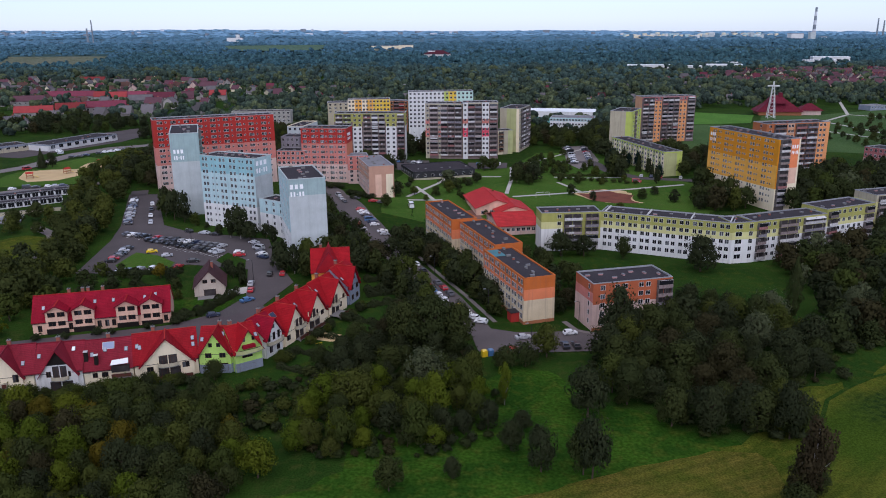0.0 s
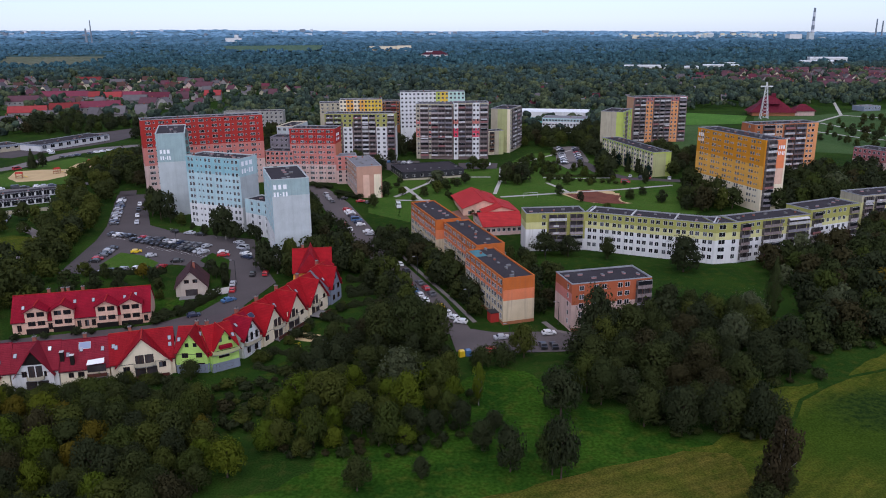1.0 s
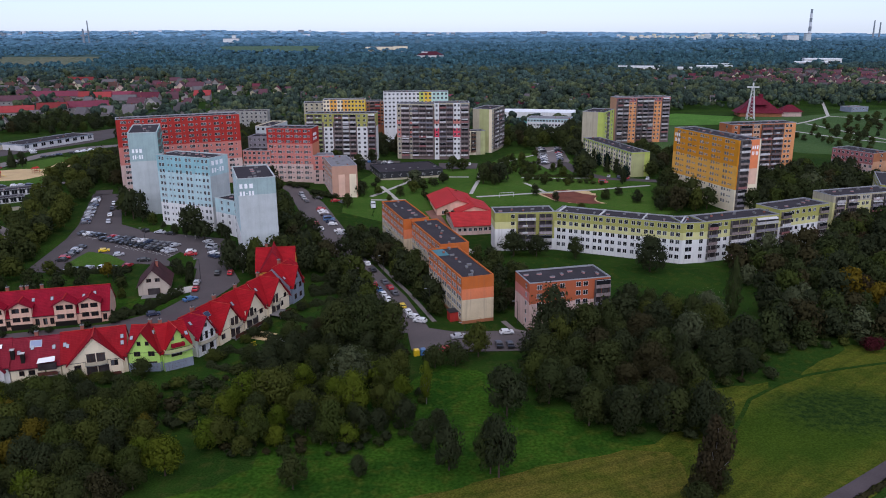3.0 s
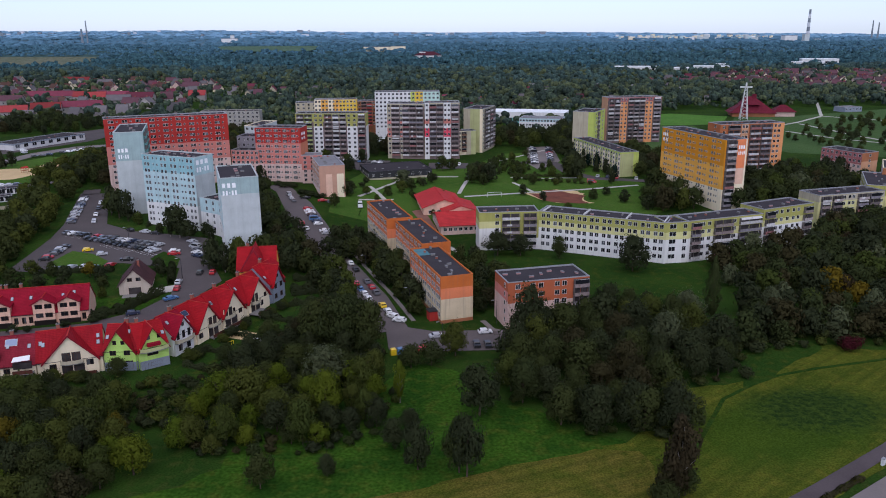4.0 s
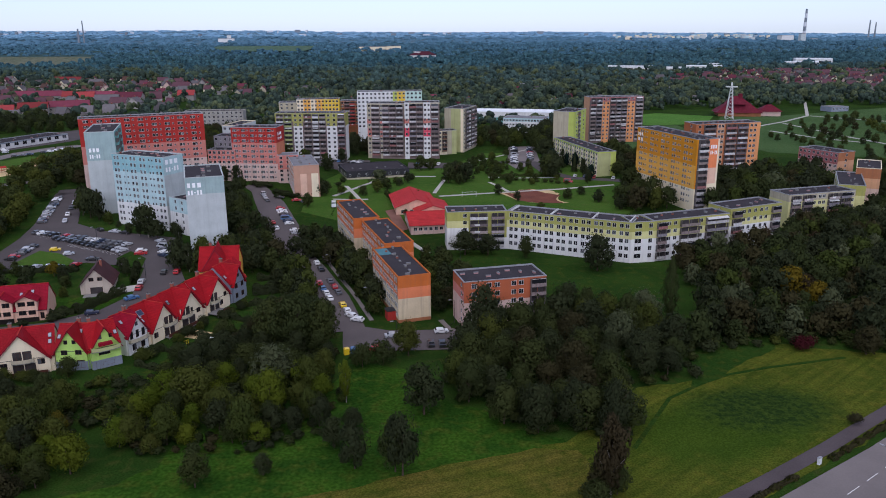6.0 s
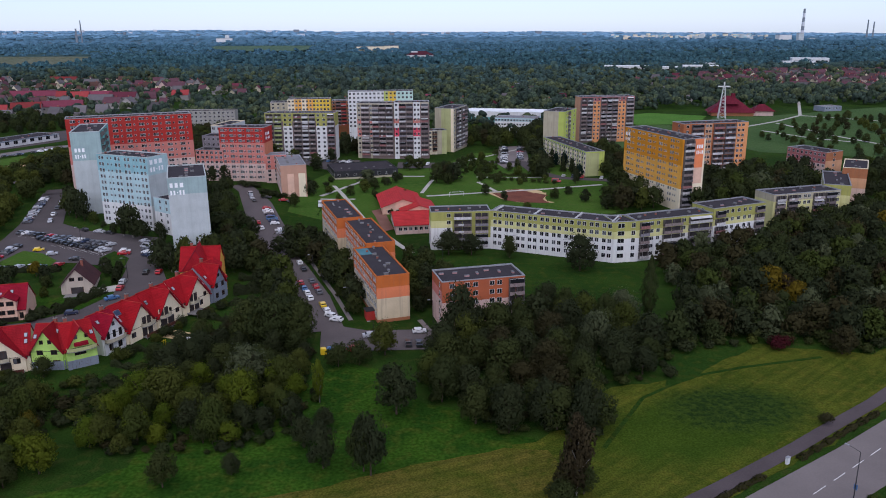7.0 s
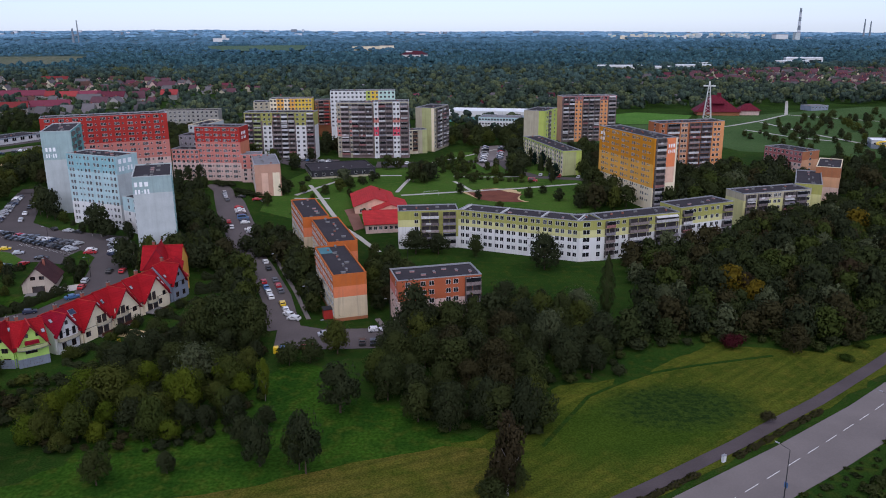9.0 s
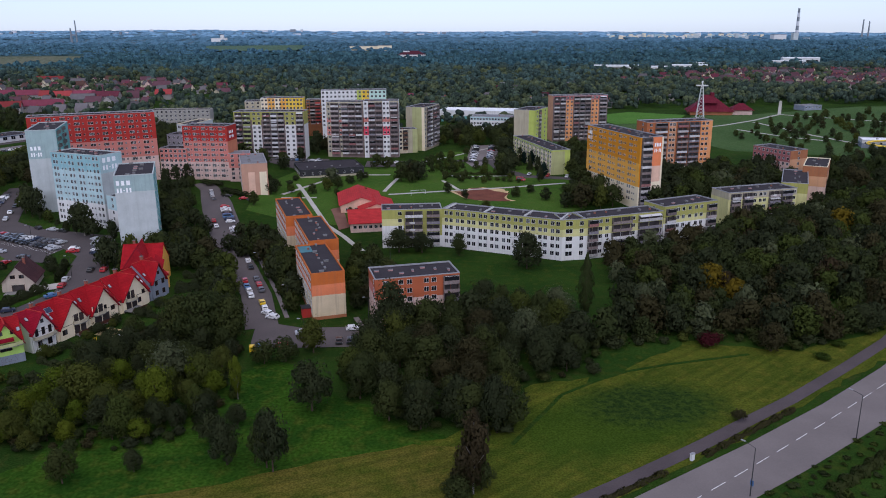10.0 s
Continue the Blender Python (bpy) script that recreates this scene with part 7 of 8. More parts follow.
def woods(name, n, y0, y1, mats, label, seed, spread_x=0.64, gaps=(), lumps=3, clear=4.0):
    """Far woodland: thousands of lumpy crowns, too many to count, as one mesh."""
    rng = np.random.default_rng(seed)
    y = np.sqrt(y0**2 + rng.random(n) * (y1**2 - y0**2))
    x = 40 + (rng.random(n) * 2 - 1) * (spread_x * y + 60)
    keep = [k for k in range(n) if not any(inside(x[k], y[k], g) for g in gaps) and not taken(x[k], y[k], clear)]
    x, y = x[keep], y[keep]
    n = len(x)
    wide = np.interp(y, [600, 1000, 1600, 2600, 4900], [7.2, 8.4, 13, 26, 60])
    w = wide * np.exp(rng.normal(0, 0.28, n))
    h = rng.uniform(6, 12.5, n) * np.interp(y, [600, 2200, 3600, 4900], [1.0, 1.1, 0.85, 0.45]) * np.clip(w / wide, 0.7, 1.3)
    g = np.array([land(a, b) for a, b in zip(x, y)])
    tree_mat = rng.integers(0, len(mats), n)
    # every crown is a few uneven domes
    m = n * lumps
    x, y, w, h, g, tree_mat = (np.repeat(q, lumps) for q in (x, y, w, h, g, tree_mat))
    ang, off = rng.random(m) * 2 * math.pi, 0.36 * w * np.sqrt(rng.random(m))
    cx, cy = x + off * np.cos(ang), y + off * np.sin(ang)
    r = w * rng.uniform(0.2, 0.36, m)
    top = g + h * rng.uniform(0.72, 1.02, m)
    tall = np.minimum(r, h * 0.42)
    seg = 5
    rows = ((-0.75, 0.78), (0.1, 1.0), (0.72, 0.66)) if y0 < 1400 else ((-0.3, 0.95), (0.55, 0.75))
    nr = len(rows)
    v = np.empty((m, seg * nr + 1, 3))
    turn = rng.random(m) * 2 * math.pi
    for j, (zz, rr) in enumerate(rows):
        for i in range(seg):
            b = turn + 2 * math.pi * (i + 0.5 * j) / seg
            q = rr * r * rng.uniform(0.58, 1.4, m)
            v[:, j * seg + i] = np.stack([cx + q * np.cos(b), cy + q * np.sin(b), top - tall + zz * tall * rng.uniform(0.8, 1.2, m)], 1)
    v[:, -1] = np.stack([cx, cy, top], 1)
    f = []
    for j in range(nr - 1):
        for i in range(seg):
            p, q = j * seg + i, j * seg + (i + 1) % seg
            f += [(p, q, p + seg), (q, q + seg, p + seg)]
    f += [((nr - 1) * seg + i, (nr - 1) * seg + (i + 1) % seg, nr * seg) for i in range(seg)]
    f = np.array(f)
    per = nr * seg + 1
    faces = (f[None] + (np.arange(m) * per)[:, None, None]).reshape(-1)
    nf = m * len(f)
    me = bpy.data.meshes.new(name)
    me.vertices.add(m * per)
    me.vertices.foreach_set("co", v.ravel())
    me.loops.add(3 * nf)
    me.loops.foreach_set("vertex_index", faces)
    me.polygons.add(nf)
    me.polygons.foreach_set("loop_start", np.arange(nf) * 3)
    for nm in mats:
        me.materials.append(MATS[nm])
    me.polygons.foreach_set("material_index", np.repeat(tree_mat, len(f)))
    me.polygons.foreach_set("use_smooth", [True] * nf)
    me.update(calc_edges=True)
    return tagged(part(name, me), label, "woodland", kind="stuff")


VILLAGE_L = [(-720, 1250), (-430, 1250), (-150, 1000), (-200, 800), (-260, 640), (-420, 600), (-560, 800)]
VILLAGE_R = [(310, 1130), (480, 1010), (620, 930), (900, 1300), (760, 1400), (520, 1360)]
OPEN = [VILLAGE_L, VILLAGE_R, [(150, 590), (300, 590), (360, 510), (520, 600), (540, 800), (400, 790), (240, 760), (170, 720)], [(-310, 500), (-190, 520), (-230, 650), (-320, 650)],
        [(-960, 1700), (-780, 1780), (-870, 2110), (-1150, 2120)], [(-590, 2250), (-350, 2250), (-350, 2640), (-720, 2640)], [(330, 1440), (500, 1370), (520, 1440), (350, 1500)]]
# ---- villages ----
def village_house(x, y, ang, L, D, ze, zr, roof):
    t = empty("village_house", (x, y, land(x, y)), ang, "plastered village house with a pitched tile roof" if roof != "village_roof_grey" else "plastered village house with a grey pitched roof", "house", "village houses")
    FEET.append((x, y, math.cos(ang), math.sin(ang), L / 2, D / 2))
    w = Shape().box(-L / 2, L / 2, -D / 2, D / 2, -2, ze, "house_wall")
    for sx in (-L / 2, L / 2):
        w.face([(sx, -D / 2, ze), (sx, D / 2, ze), (sx, 0, zr)], "house_wall")
    part("wall", w, t)
    s = Shape()
    gable_roof(s, -L / 2, L / 2, -D / 2, D / 2, ze, zr, roof, over=0.6)
    part("roof", s, t)
    if y < 850:
        part("chimney", Shape().box(-0.5, 0.5, -0.5, 0.5, 0, 2.2, "bare_brick"), t, (L * 0.2, 1.0, zr - 0.8))
    for k in range(int(L / 5) if L > 25 else 0):
        add_window(t, (-L / 2 + L * (k + 0.5) / int(L / 5), -D / 2, ze * 0.6), 0, 1.6, 1.8)


vr = random.Random(21)
for x, y, a, L, rf in ((-375, 722, 0.3, 32, "village_bright"), (-355, 752, 0.3, 26, "village_bright"), (-329, 770, 0.32, 37, "village_roof"), (-424, 902, 0.02, 54, "village_roof"), (-386, 892, 0.2, 12, "village_bright"), (-363, 884, 0.2, 19, "village_bright"), (-321, 841, 0.12, 24, "village_roof_grey"), (-311, 876, -0.02, 30, "village_roof"), (-522, 1183, -0.05, 42, "village_bright"), (-440, 841, 0.1, 31, "village_rose"), (-294, 806, -0.07, 17, "village_rose"), (-278, 806, 1.4, 10, "village_roof_grey"), (-255, 900, 0.1, 18, "village_bright"), (-307, 1045, -0.09, 23, "village_rose"), (-451, 1119, -0.09, 21, "village_roof_grey"), (-345, 890, 0.1, 30, "village_roof")):
    village_house(x, y, a, L, 12, 6.5, 11.5, rf)
for region, n in ((VILLAGE_L, 48),):
    put = 0
    while put < n:
        x, y = vr.uniform(min(p[0] for p in region), max(p[0] for p in region)), vr.uniform(min(p[1] for p in region), max(p[1] for p in region))
        if inside(x, y, region) and y < 1000:
            put += 1
            if not taken(x, y, 7):
                village_house(x, y, vr.choice((0.1, 1.4, -0.3, 1.8)) + vr.uniform(-0.3, 0.3), vr.uniform(9, 14), vr.uniform(8, 10), vr.uniform(3, 4.5), vr.uniform(8.5, 11), vr.choice(["village_rose"] * 3 + ["village_brown"] * 3 + ["village_roof_grey"] * 3 + ["village_roof"]))


def far_village(region, n, y0, label, seed, roofs):
    """A far village of small tiled houses, too many to count, as one mesh."""
    rng, s, put = random.Random(seed), Shape(), 0
    for _ in range(n * 30):
        x, y = rng.uniform(min(p[0] for p in region), max(p[0] for p in region)), rng.uniform(min(p[1] for p in region), max(p[1] for p in region))
        if put == n or y < y0 or not inside(x, y, region) or taken(x, y, 4):
            continue
        put += 1
        a, L, D, ze, z = rng.choice((0.1, 1.4, -0.3, 1.8)) + rng.uniform(-0.3, 0.3), rng.uniform(9, 15), rng.uniform(7.5, 10), rng.uniform(3, 5), land(x, y)
        FEET.append((x, y, math.cos(a), math.sin(a), L / 2, D / 2))
        h = Shape().box(-L / 2, L / 2, -D / 2, D / 2, -2, ze, "wall")
        zr = ze + D * rng.uniform(0.42, 0.6)
        for sx in (-L / 2, L / 2):
            h.face([(sx, -D / 2, ze), (sx, D / 2, ze), (sx, 0, zr)], "wall")
        gable_roof(h, -L / 2, L / 2, -D / 2, D / 2, ze, zr, "roof", over=0.5)
        if rng.random() < 0.6:
            h.box(L * 0.2 - 0.5, L * 0.2 + 0.5, 0.5, 1.5, zr - 1, zr + 1.3, "chimney")
        names = {"wall": rng.choice(["house_wall", "house_wall", "warm_white", "beige", "pale_pink"]), "roof": rng.choice(roofs), "chimney": "bare_brick"}
        k, c, sn = len(s.v), math.cos(a), math.sin(a)
        s.v += [(x + c * p - sn * q, y + sn * p + c * q, z + r) for p, q, r in h.v]
        s.f += [tuple(k + i for i in f) for f in h.f]
        s.m += [s.slot(names[h.names[i]]) for i in h.m]
    tagged(part("village", s), label, "village", kind="stuff")


far_village(VILLAGE_L, 95, 960, "far village of small red-roofed houses among trees", 91, ["village_roof"] * 2 + ["village_rose"] * 4 + ["village_brown"] * 3 + ["village_roof_grey"] * 4)
far_village(VILLAGE_R, 260, 0, "far village of small brown and red roofs among trees", 92, ["village_rose"] * 5 + ["village_umber"] * 4 + ["village_roof_grey"] * 2 + ["village_roof"])
# small allotment houses among the trees
for k in range(70):
    x, y = vr.uniform(-160, 330), vr.uniform(770, 1080)
    if not taken(x, y, 5) and not inside(x, y, OPEN[2]):
        village_house(x, y, vr.uniform(-0.6, 0.6), vr.uniform(5, 8), vr.uniform(4, 6), 5.0, vr.uniform(7, 8.5), vr.choice(["village_roof_grey", "village_roof_grey", "village_roof", "roof_pale"]))


# woods of the middle distance and beyond, each belt's colour hazed bluer and paler than the last
woods("woodland", 5200, 590, 1080, ["wood_a", "wood_a_olive", "wood_a_dark"], "dense dark green woodland beyond the estates", 31, gaps=OPEN)
woods("woodland", 3400, 590, 1400, ["wood_a", "wood_a_olive", "wood_a_dark"], "dark green garden trees among the village houses", 35, gaps=OPEN[2:], clear=2.0)
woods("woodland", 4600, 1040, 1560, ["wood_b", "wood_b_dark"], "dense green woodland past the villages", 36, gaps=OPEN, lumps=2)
woods("woodland", 3600, 1480, 2100, ["wood_c", "wood_c_dark"], "distant woodland with blue haze mixed into its green", 32, gaps=OPEN, lumps=2)
woods("woodland", 3400, 2000, 2800, ["wood_d", "wood_d_dark"], "distant woodland with bluish haze in its colour", 37, gaps=OPEN, lumps=2)
woods("woodland", 2600, 2650, 3700, ["wood_e"], "far woods with blue haze in their colour", 33, gaps=OPEN, lumps=2)
woods("woodland", 2600, 3500, 4900, ["wood_f"], "far woods paled by painted blue haze up to the horizon", 34, gaps=OPEN, lumps=2)


# ---- cars ----
def car_meshes(kind):
    key = ("car", kind)
    if key not in CACHE:
        L, W, h = {"hatch": (4.0, 1.75, 1.5), "saloon": (4.6, 1.8, 1.45), "van": (5.0, 1.95, 2.1)}[kind]
        if kind == "van":
            side = [(-2.5, 0.3), (2.5, 0.3), (2.5, 0.95), (1.75, 1.15), (1.2, 2.0), (-2.4, 2.05), (-2.5, 1.6)]
            glasses = [(-2.3, 1.3, 1.15, 1.85)]
        elif kind == "hatch":
            side = [(-2.0, 0.3), (2.0, 0.3), (2.0, 0.72), (1.9, 0.85), (1.0, 0.95), (0.45, 1.42), (-1.3, 1.48), (-1.85, 1.0), (-2.0, 0.9)]
            glasses = [(-1.5, 0.75, 0.97, 1.36)]
        else:
            side = [(-2.3, 0.3), (2.3, 0.3), (2.3, 0.7), (2.2, 0.82), (1.15, 0.93), (0.5, 1.4), (-0.9, 1.43), (-1.6, 1.0), (-2.25, 0.95), (-2.3, 0.7)]
            glasses = [(-1.35, 0.8, 0.95, 1.33)]
        body = Shape()
        lo = [(x, -W / 2 + (0.14 if z > 1.1 else 0.0), z) for x, z in side]
        hi = [(x, W / 2 - (0.14 if z > 1.1 else 0.0), z) for x, z in side]
        n = len(side)
        body.face(lo, "car_white").face(hi[::-1], "car_white")
        for j in range(n):
            body.face([lo[j], hi[j], hi[(j + 1) % n], lo[(j + 1) % n]][::-1], "car_white")
        g = Shape()
        for x0, x1, z0, z1 in glasses:
            for sy in (-1, 1):
                y0, y1 = sy * (W / 2 + 0.005), sy * (W / 2 - 0.125)
                q = [(x0, y0, z0), (x1, y0, z0), (x1 - 0.45, y1, z1), (x0 + 0.3, y1, z1)]
                g.face(q if sy < 0 else q[::-1], "car_glass")
        for a, b in zip(side, side[1:] + side[:1]):
            if abs(b[1] - a[1]) > 0.3 and min(a[1], b[1]) > 0.85:
                d = Vector((b[1] - a[1], 0, a[0] - b[0])).normalized() * 0.012
                if d.x * (a[0] + b[0]) < 0:
                    d = -d
                lo_y, hi_y = W / 2 - 0.12, W / 2 - 0.2
                low, up = (a, b) if a[1] < b[1] else (b, a)
                g.face([(low[0] + d.x, -lo_y, low[1] + d.z + 0.04), (low[0] + d.x, lo_y, low[1] + d.z + 0.04), (up[0] + d.x, hi_y, up[1] + d.z - 0.04), (up[0] + d.x, -hi_y, up[1] + d.z - 0.04)], "car_glass")
        wheel = Shape().tube((0, -0.11, 0), (0, 0.11, 0), 0.32, 0.32, 14, "tyre").tube((0, -0.125, 0), (0, 0.125, 0), 0.2, 0.2, 10, "rim")
        lamp = Shape().box(-0.03, 0.03, -0.18, 0.18, -0.07, 0.07, "lamp_lens")
        CACHE[key] = (body.mesh("body"), g.mesh("glazing"), wheel.mesh("wheel"), lamp.mesh("headlight"), L, W)
    return CACHE[key]


car_rng = random.Random(11)


def car(x, y, ang, colour=None, kind=None, where="parked on asphalt", group="parked cars", lift=0.13):
    kind = kind or car_rng.choice(["hatch", "hatch", "saloon", "saloon", "hatch", "van"] if car_rng.random() < 0.5 else ["hatch", "saloon"])
    colour = colour or car_rng.choice(["car_white"] * 6 + ["car_silver"] * 6 + ["car_black"] * 8 + ["car_grey"] * 6 + ["car_navy"] * 3 + ["car_red", "car_blue", "car_green"][: car_rng.choice((1, 2, 3))])
    body, g, wheel, lamp, L, W = car_meshes(kind)
    words = {"hatch": "small hatchback", "saloon": "saloon car", "van": "boxy van"}[kind]
    top = empty("car", (x, y, land(x, y) + lift), ang, colour[4:] + " " + words + " " + where, "car", group)
    b = part("body", body, top)
    b.material_slots[0].link = "OBJECT"
    b.material_slots[0].material = MATS[colour]
    part("glazing", g, top)
    for wx in (-L * 0.31, L * 0.31):
        for wy in (-W / 2 + 0.1, W / 2 - 0.1):
            part("wheel", wheel, top, (wx, wy, 0.32))
    for wy in (-W * 0.34, W * 0.34) if y < 290 else ():
        part("headlight", lamp, top, (L / 2 - 0.01, wy, 0.62))
    return top


def car_row(a, b, n, ang, skip=0.15):
    for k in range(n):
        f = (k + 0.5) / n
        if car_rng.random() > skip:
            car(a[0] + (b[0] - a[0]) * f + car_rng.uniform(-0.2, 0.2), a[1] + (b[1] - a[1]) * f + car_rng.uniform(-0.3, 0.3), radians(ang + car_rng.choice((0, 180)) + car_rng.uniform(-3, 3)))


car_row((-148.3, 366), (-133.5, 319), 17, 15, 0.08)
car_row((-138.6, 363), (-123.5, 319), 8, 108, 0.3)
car_row((-129.5, 305.5), (-83.7, 287.5), 16, 55, 0.05)
car_row((-117.5, 297.5), (-82.8, 280), 14, 55, 0.08)
car_row((-121.3, 269.5), (-120.8, 287.5), 6, 8, 0.1)
for x, y, a, c in ((-113.5, 260.8, 75, "car_silver"), (-110.2, 260.6, 75, "car_black"), (-107.4, 262.2, 78, "car_silver"), (-102.7, 263, 75, "car_white"), (-99.2, 262.2, 75, "car_green"), (-94.2, 264.2, 80, "car_red"),
                   (-110, 281.9, 22, "car_yellow"), (-102.6, 277, 22, "car_silver"), (-90.9, 270.6, 8, "car_black"), (-76.6, 280, 8, "car_white"), (-75.7, 276.9, 8, "car_red"),
                   (-73.6, 292, 150, "car_silver"), (-71.9, 288.4, 150, "car_grey"), (-70.3, 285, 150, "car_silver"), (-68.9, 281.4, 150, "car_grey"), (-67.6, 278, 150, "car_white"), (-66.4, 274.4, 150, "car_navy"),
                   (-59.9, 255.8, 95, "car_black"), (-55.6, 256.2, 95, "car_red"), (-64.3, 246.6, 95, "car_silver"), (-62.9, 240.6, 95, "car_red"), (-62, 231.8, 42, "car_blue"), (-69.5, 219.8, 25, "car_navy"), (-97, 305.5, 165, "car_silver"), (-92, 303.6, 165, "car_black"), (-104, 308, 140, "car_black")):
    car(x, y, radians(a), c)
line_mesh = Shape().box(-1.6, 1.6, -0.045, 0.045, 0, 0.02, "road_paint").mesh("bay_line")
for k in range(15):
    f = (k + 0.5) / 15
    for ax, ay, bx, by in ((-128, 302.4, -82.5, 284.3), (-108.5, 289.6, -82, 276.4)):
        x, y = ax + (bx - ax) * f, ay + (by - ay) * f
        tagged(part("bay_line", line_mesh, None, (x, y, land(x, y) + 0.15), radians(55)), "worn white line between parking bays", "road marking", "parking bay lines", "structure")
for x, y, a, c in ((-9.9, 273.5, 112, "car_white"), (-7.2, 266, 112, "car_black"), (-2.0, 252.5, 111, "car_grey"), (0.2, 246.5, 111, "car_red"), (2.2, 241, 111, "car_grey"), (5.2, 228.6, 110, "car_yellow"), (7.2, 223.4, 110, "car_white"),
                   (9.0, 219.0, 140, "car_white"), (11.2, 215.6, 160, "car_white"), (22.5, 203.2, 15, "car_silver"), (36.2, 206.1, 10, "car_white"), (33.4, 197.2, 95, "car_black"), (36.4, 197.0, 95, "car_black"), (18.6, 194.2, 60, "car_red"), (-5.5, 250.5, 111, "car_red"), (-3.4, 244.5, 111, "car_blue"), (-1.6, 240, 111, "car_white"), (0.2, 235, 111, "car_white")):
    car(x, y, radians(a), c, "hatch" if c in ("car_white", "car_red", "car_yellow") else "saloon")
for x, y, c in ((-37.6, 346, "car_red"), (-36.4, 342.6, "car_white"), (-35.2, 339.4, "car_white"), (-34, 336.2, "car_black"), (-32.9, 333, "car_navy"), (-31.7, 329.8, "car_blue"), (-30.4, 326.6, "car_navy"), (-29.2, 323.2, "car_white"), (-25.2, 314.6, "car_white"), (-24, 311, "car_silver")):
    car(x, y, radians(15), c)
for x, y, a, c in ((-50.6, 370.4, 112, "car_silver"), (-48.4, 364, 112, "car_silver"), (-46.3, 359, 112, "car_grey"), (-41.7, 366.3, 10, "car_black"), (-33.2, 363.2, 10, "car_red"), (-29.1, 362.2, 10, "car_grey"), (-36, 322, 112, "car_red"), (-33, 315, 112, "car_white")):
    car(x, y, radians(a), c)
bus = car(-14.8, 358.5, radians(98), "car_white", "van", "parked on the lawn path")
bus.scale = (1.35, 1.15, 1.3)
car_row((85.5, 526), (80, 462), 15, 12, 0.05)
car_row((96, 526), (91, 474), 13, 12, 0.05)
car_row((-40, 470), (-16, 470), 8, 80, 0.1)
car_row((-20, 452), (-13, 474), 7, 5, 0.1)
car_row((20, 464), (36, 463), 5, 80, 0.2)
for x, y, c in ((-219.9, 390.0, "car_white"), (-213.6, 393, "car_black"), (-209.4, 394, "car_black"), (-204.2, 396, "car_white"), (-200.8, 397, "car_silver"), (-197.4, 398, "car_navy")):
    car(x, y, radians(28), c)
car(-241.5, 447, radians(60), "car_red", "van")
car_row((-236, 488), (-213, 523), 9, 5, 0.15)
car_row((-258, 520), (-246, 500), 5, 30, 0.3)
car_row((108, 424), (132, 415), 5, 70, 0.2)
car(104, 408, radians(-15), "car_red", "van")


def play_frame(x, y, ang):
    t = empty("play_frame", (x, y, land(x, y) + 0.1), ang, "brown timber climbing frame on playground sand", "climbing frame", "playground")
    for sx in (-1.6, 1.6):
        for sy in (-1.0, 1.0):
            part("post", Shape().tube((sx, sy, -0.2), (sx, sy, 2.6), 0.11, 0.11, 8, "brown_clay"), t)
    part("platform", Shape().box(-1.7, 1.7, -1.1, 1.1, 1.2, 1.35, "brown_clay"), t)
    part("canopy", Shape().prism([(-1.9, -1.3, 2.6), (-1.9, 1.3, 2.6), (-1.9, 0, 3.5)], (3.8, 0, 0), "brick_red"), t)
    part("slide", Shape().prism([(1.7, -0.4, 1.35), (1.7, 0.4, 1.35), (4.4, 0.4, 0.2), (4.4, -0.4, 0.2)], (0, 0, 0.1), "yellow_wall"), t)


play_frame(-226, 420, 0.4)
play_frame(-212, 434, 1.2)
play_frame(-206, 462, 2.0)

# ---- bins, posts, lamps, fences ----
for x, y, m, lab in ((10.9, 191.3, "car_yellow", "yellow recycling container on the asphalt yard"), (12.6, 191.9, "car_blue", "blue recycling container on the asphalt yard")):
    t = empty("container", (x, y, land(x, y) + 0.13), 0.3, lab, "container", "recycling containers")
    part("body", Shape().box(-0.8, 0.8, -0.7, 0.7, 0.0, 1.6, m, inset=0.08), t)
    part("lid", Shape().box(-0.75, 0.75, -0.65, 0.65, 1.603, 1.85, m, inset=0.25), t)


def street_lamp(x, y, h, ang, arm=1.6, label="slim grey street lamp beside the asphalt"):
    t = empty("street_lamp", (x, y, land(x, y)), ang, label, "street lamp", "street lamps")
    part("pole", Shape().tube((0, 0, -0.2), (0, 0, h), 0.11, 0.06, 8, "dark_metal"), t)
    part("arm", Shape().tube((0, 0, h - 0.05), (arm, 0, h + 0.35), 0.05, 0.04, 6, "dark_metal"), t)
    part("lamp_head", Shape().box(arm - 0.1, arm + 0.75, -0.16, 0.16, h + 0.28, h + 0.42, "metal_edge"), t)
    return t


for x, y in ((117.9, 123.2), (147.8, 143.5), (178, 166), (90, 104)):
    lamp_post = street_lamp(x, y, 10.0, radians(125), 2.2)
    if x == 117.9:
        part("plate", Shape().box(-0.35, 0.35, -0.17, -0.13, 2.2, 3.3, "car_blue"), lamp_post, label="blue sign plate")
for x, y in ((-3, 262), (14, 226), (43, 268), (-64.6, 251.4), (-97, 289), (52, 288), (24, 197), (40, 214)):
    street_lamp(x, y, 7.0, radians(200), 1.0)
t = empty("cabinet", (111.2, 135.7, land(111.2, 135.7)), 0.6, "white electrical cabinet beside the footway", "cabinet")
part("body", Shape().box(-0.45, 0.45, -0.25, 0.25, 0, 1.5, "frame_white"), t)
part("cap", Shape().box(-0.5, 0.5, -0.3, 0.3, 1.503, 1.6, "metal_edge"), t)


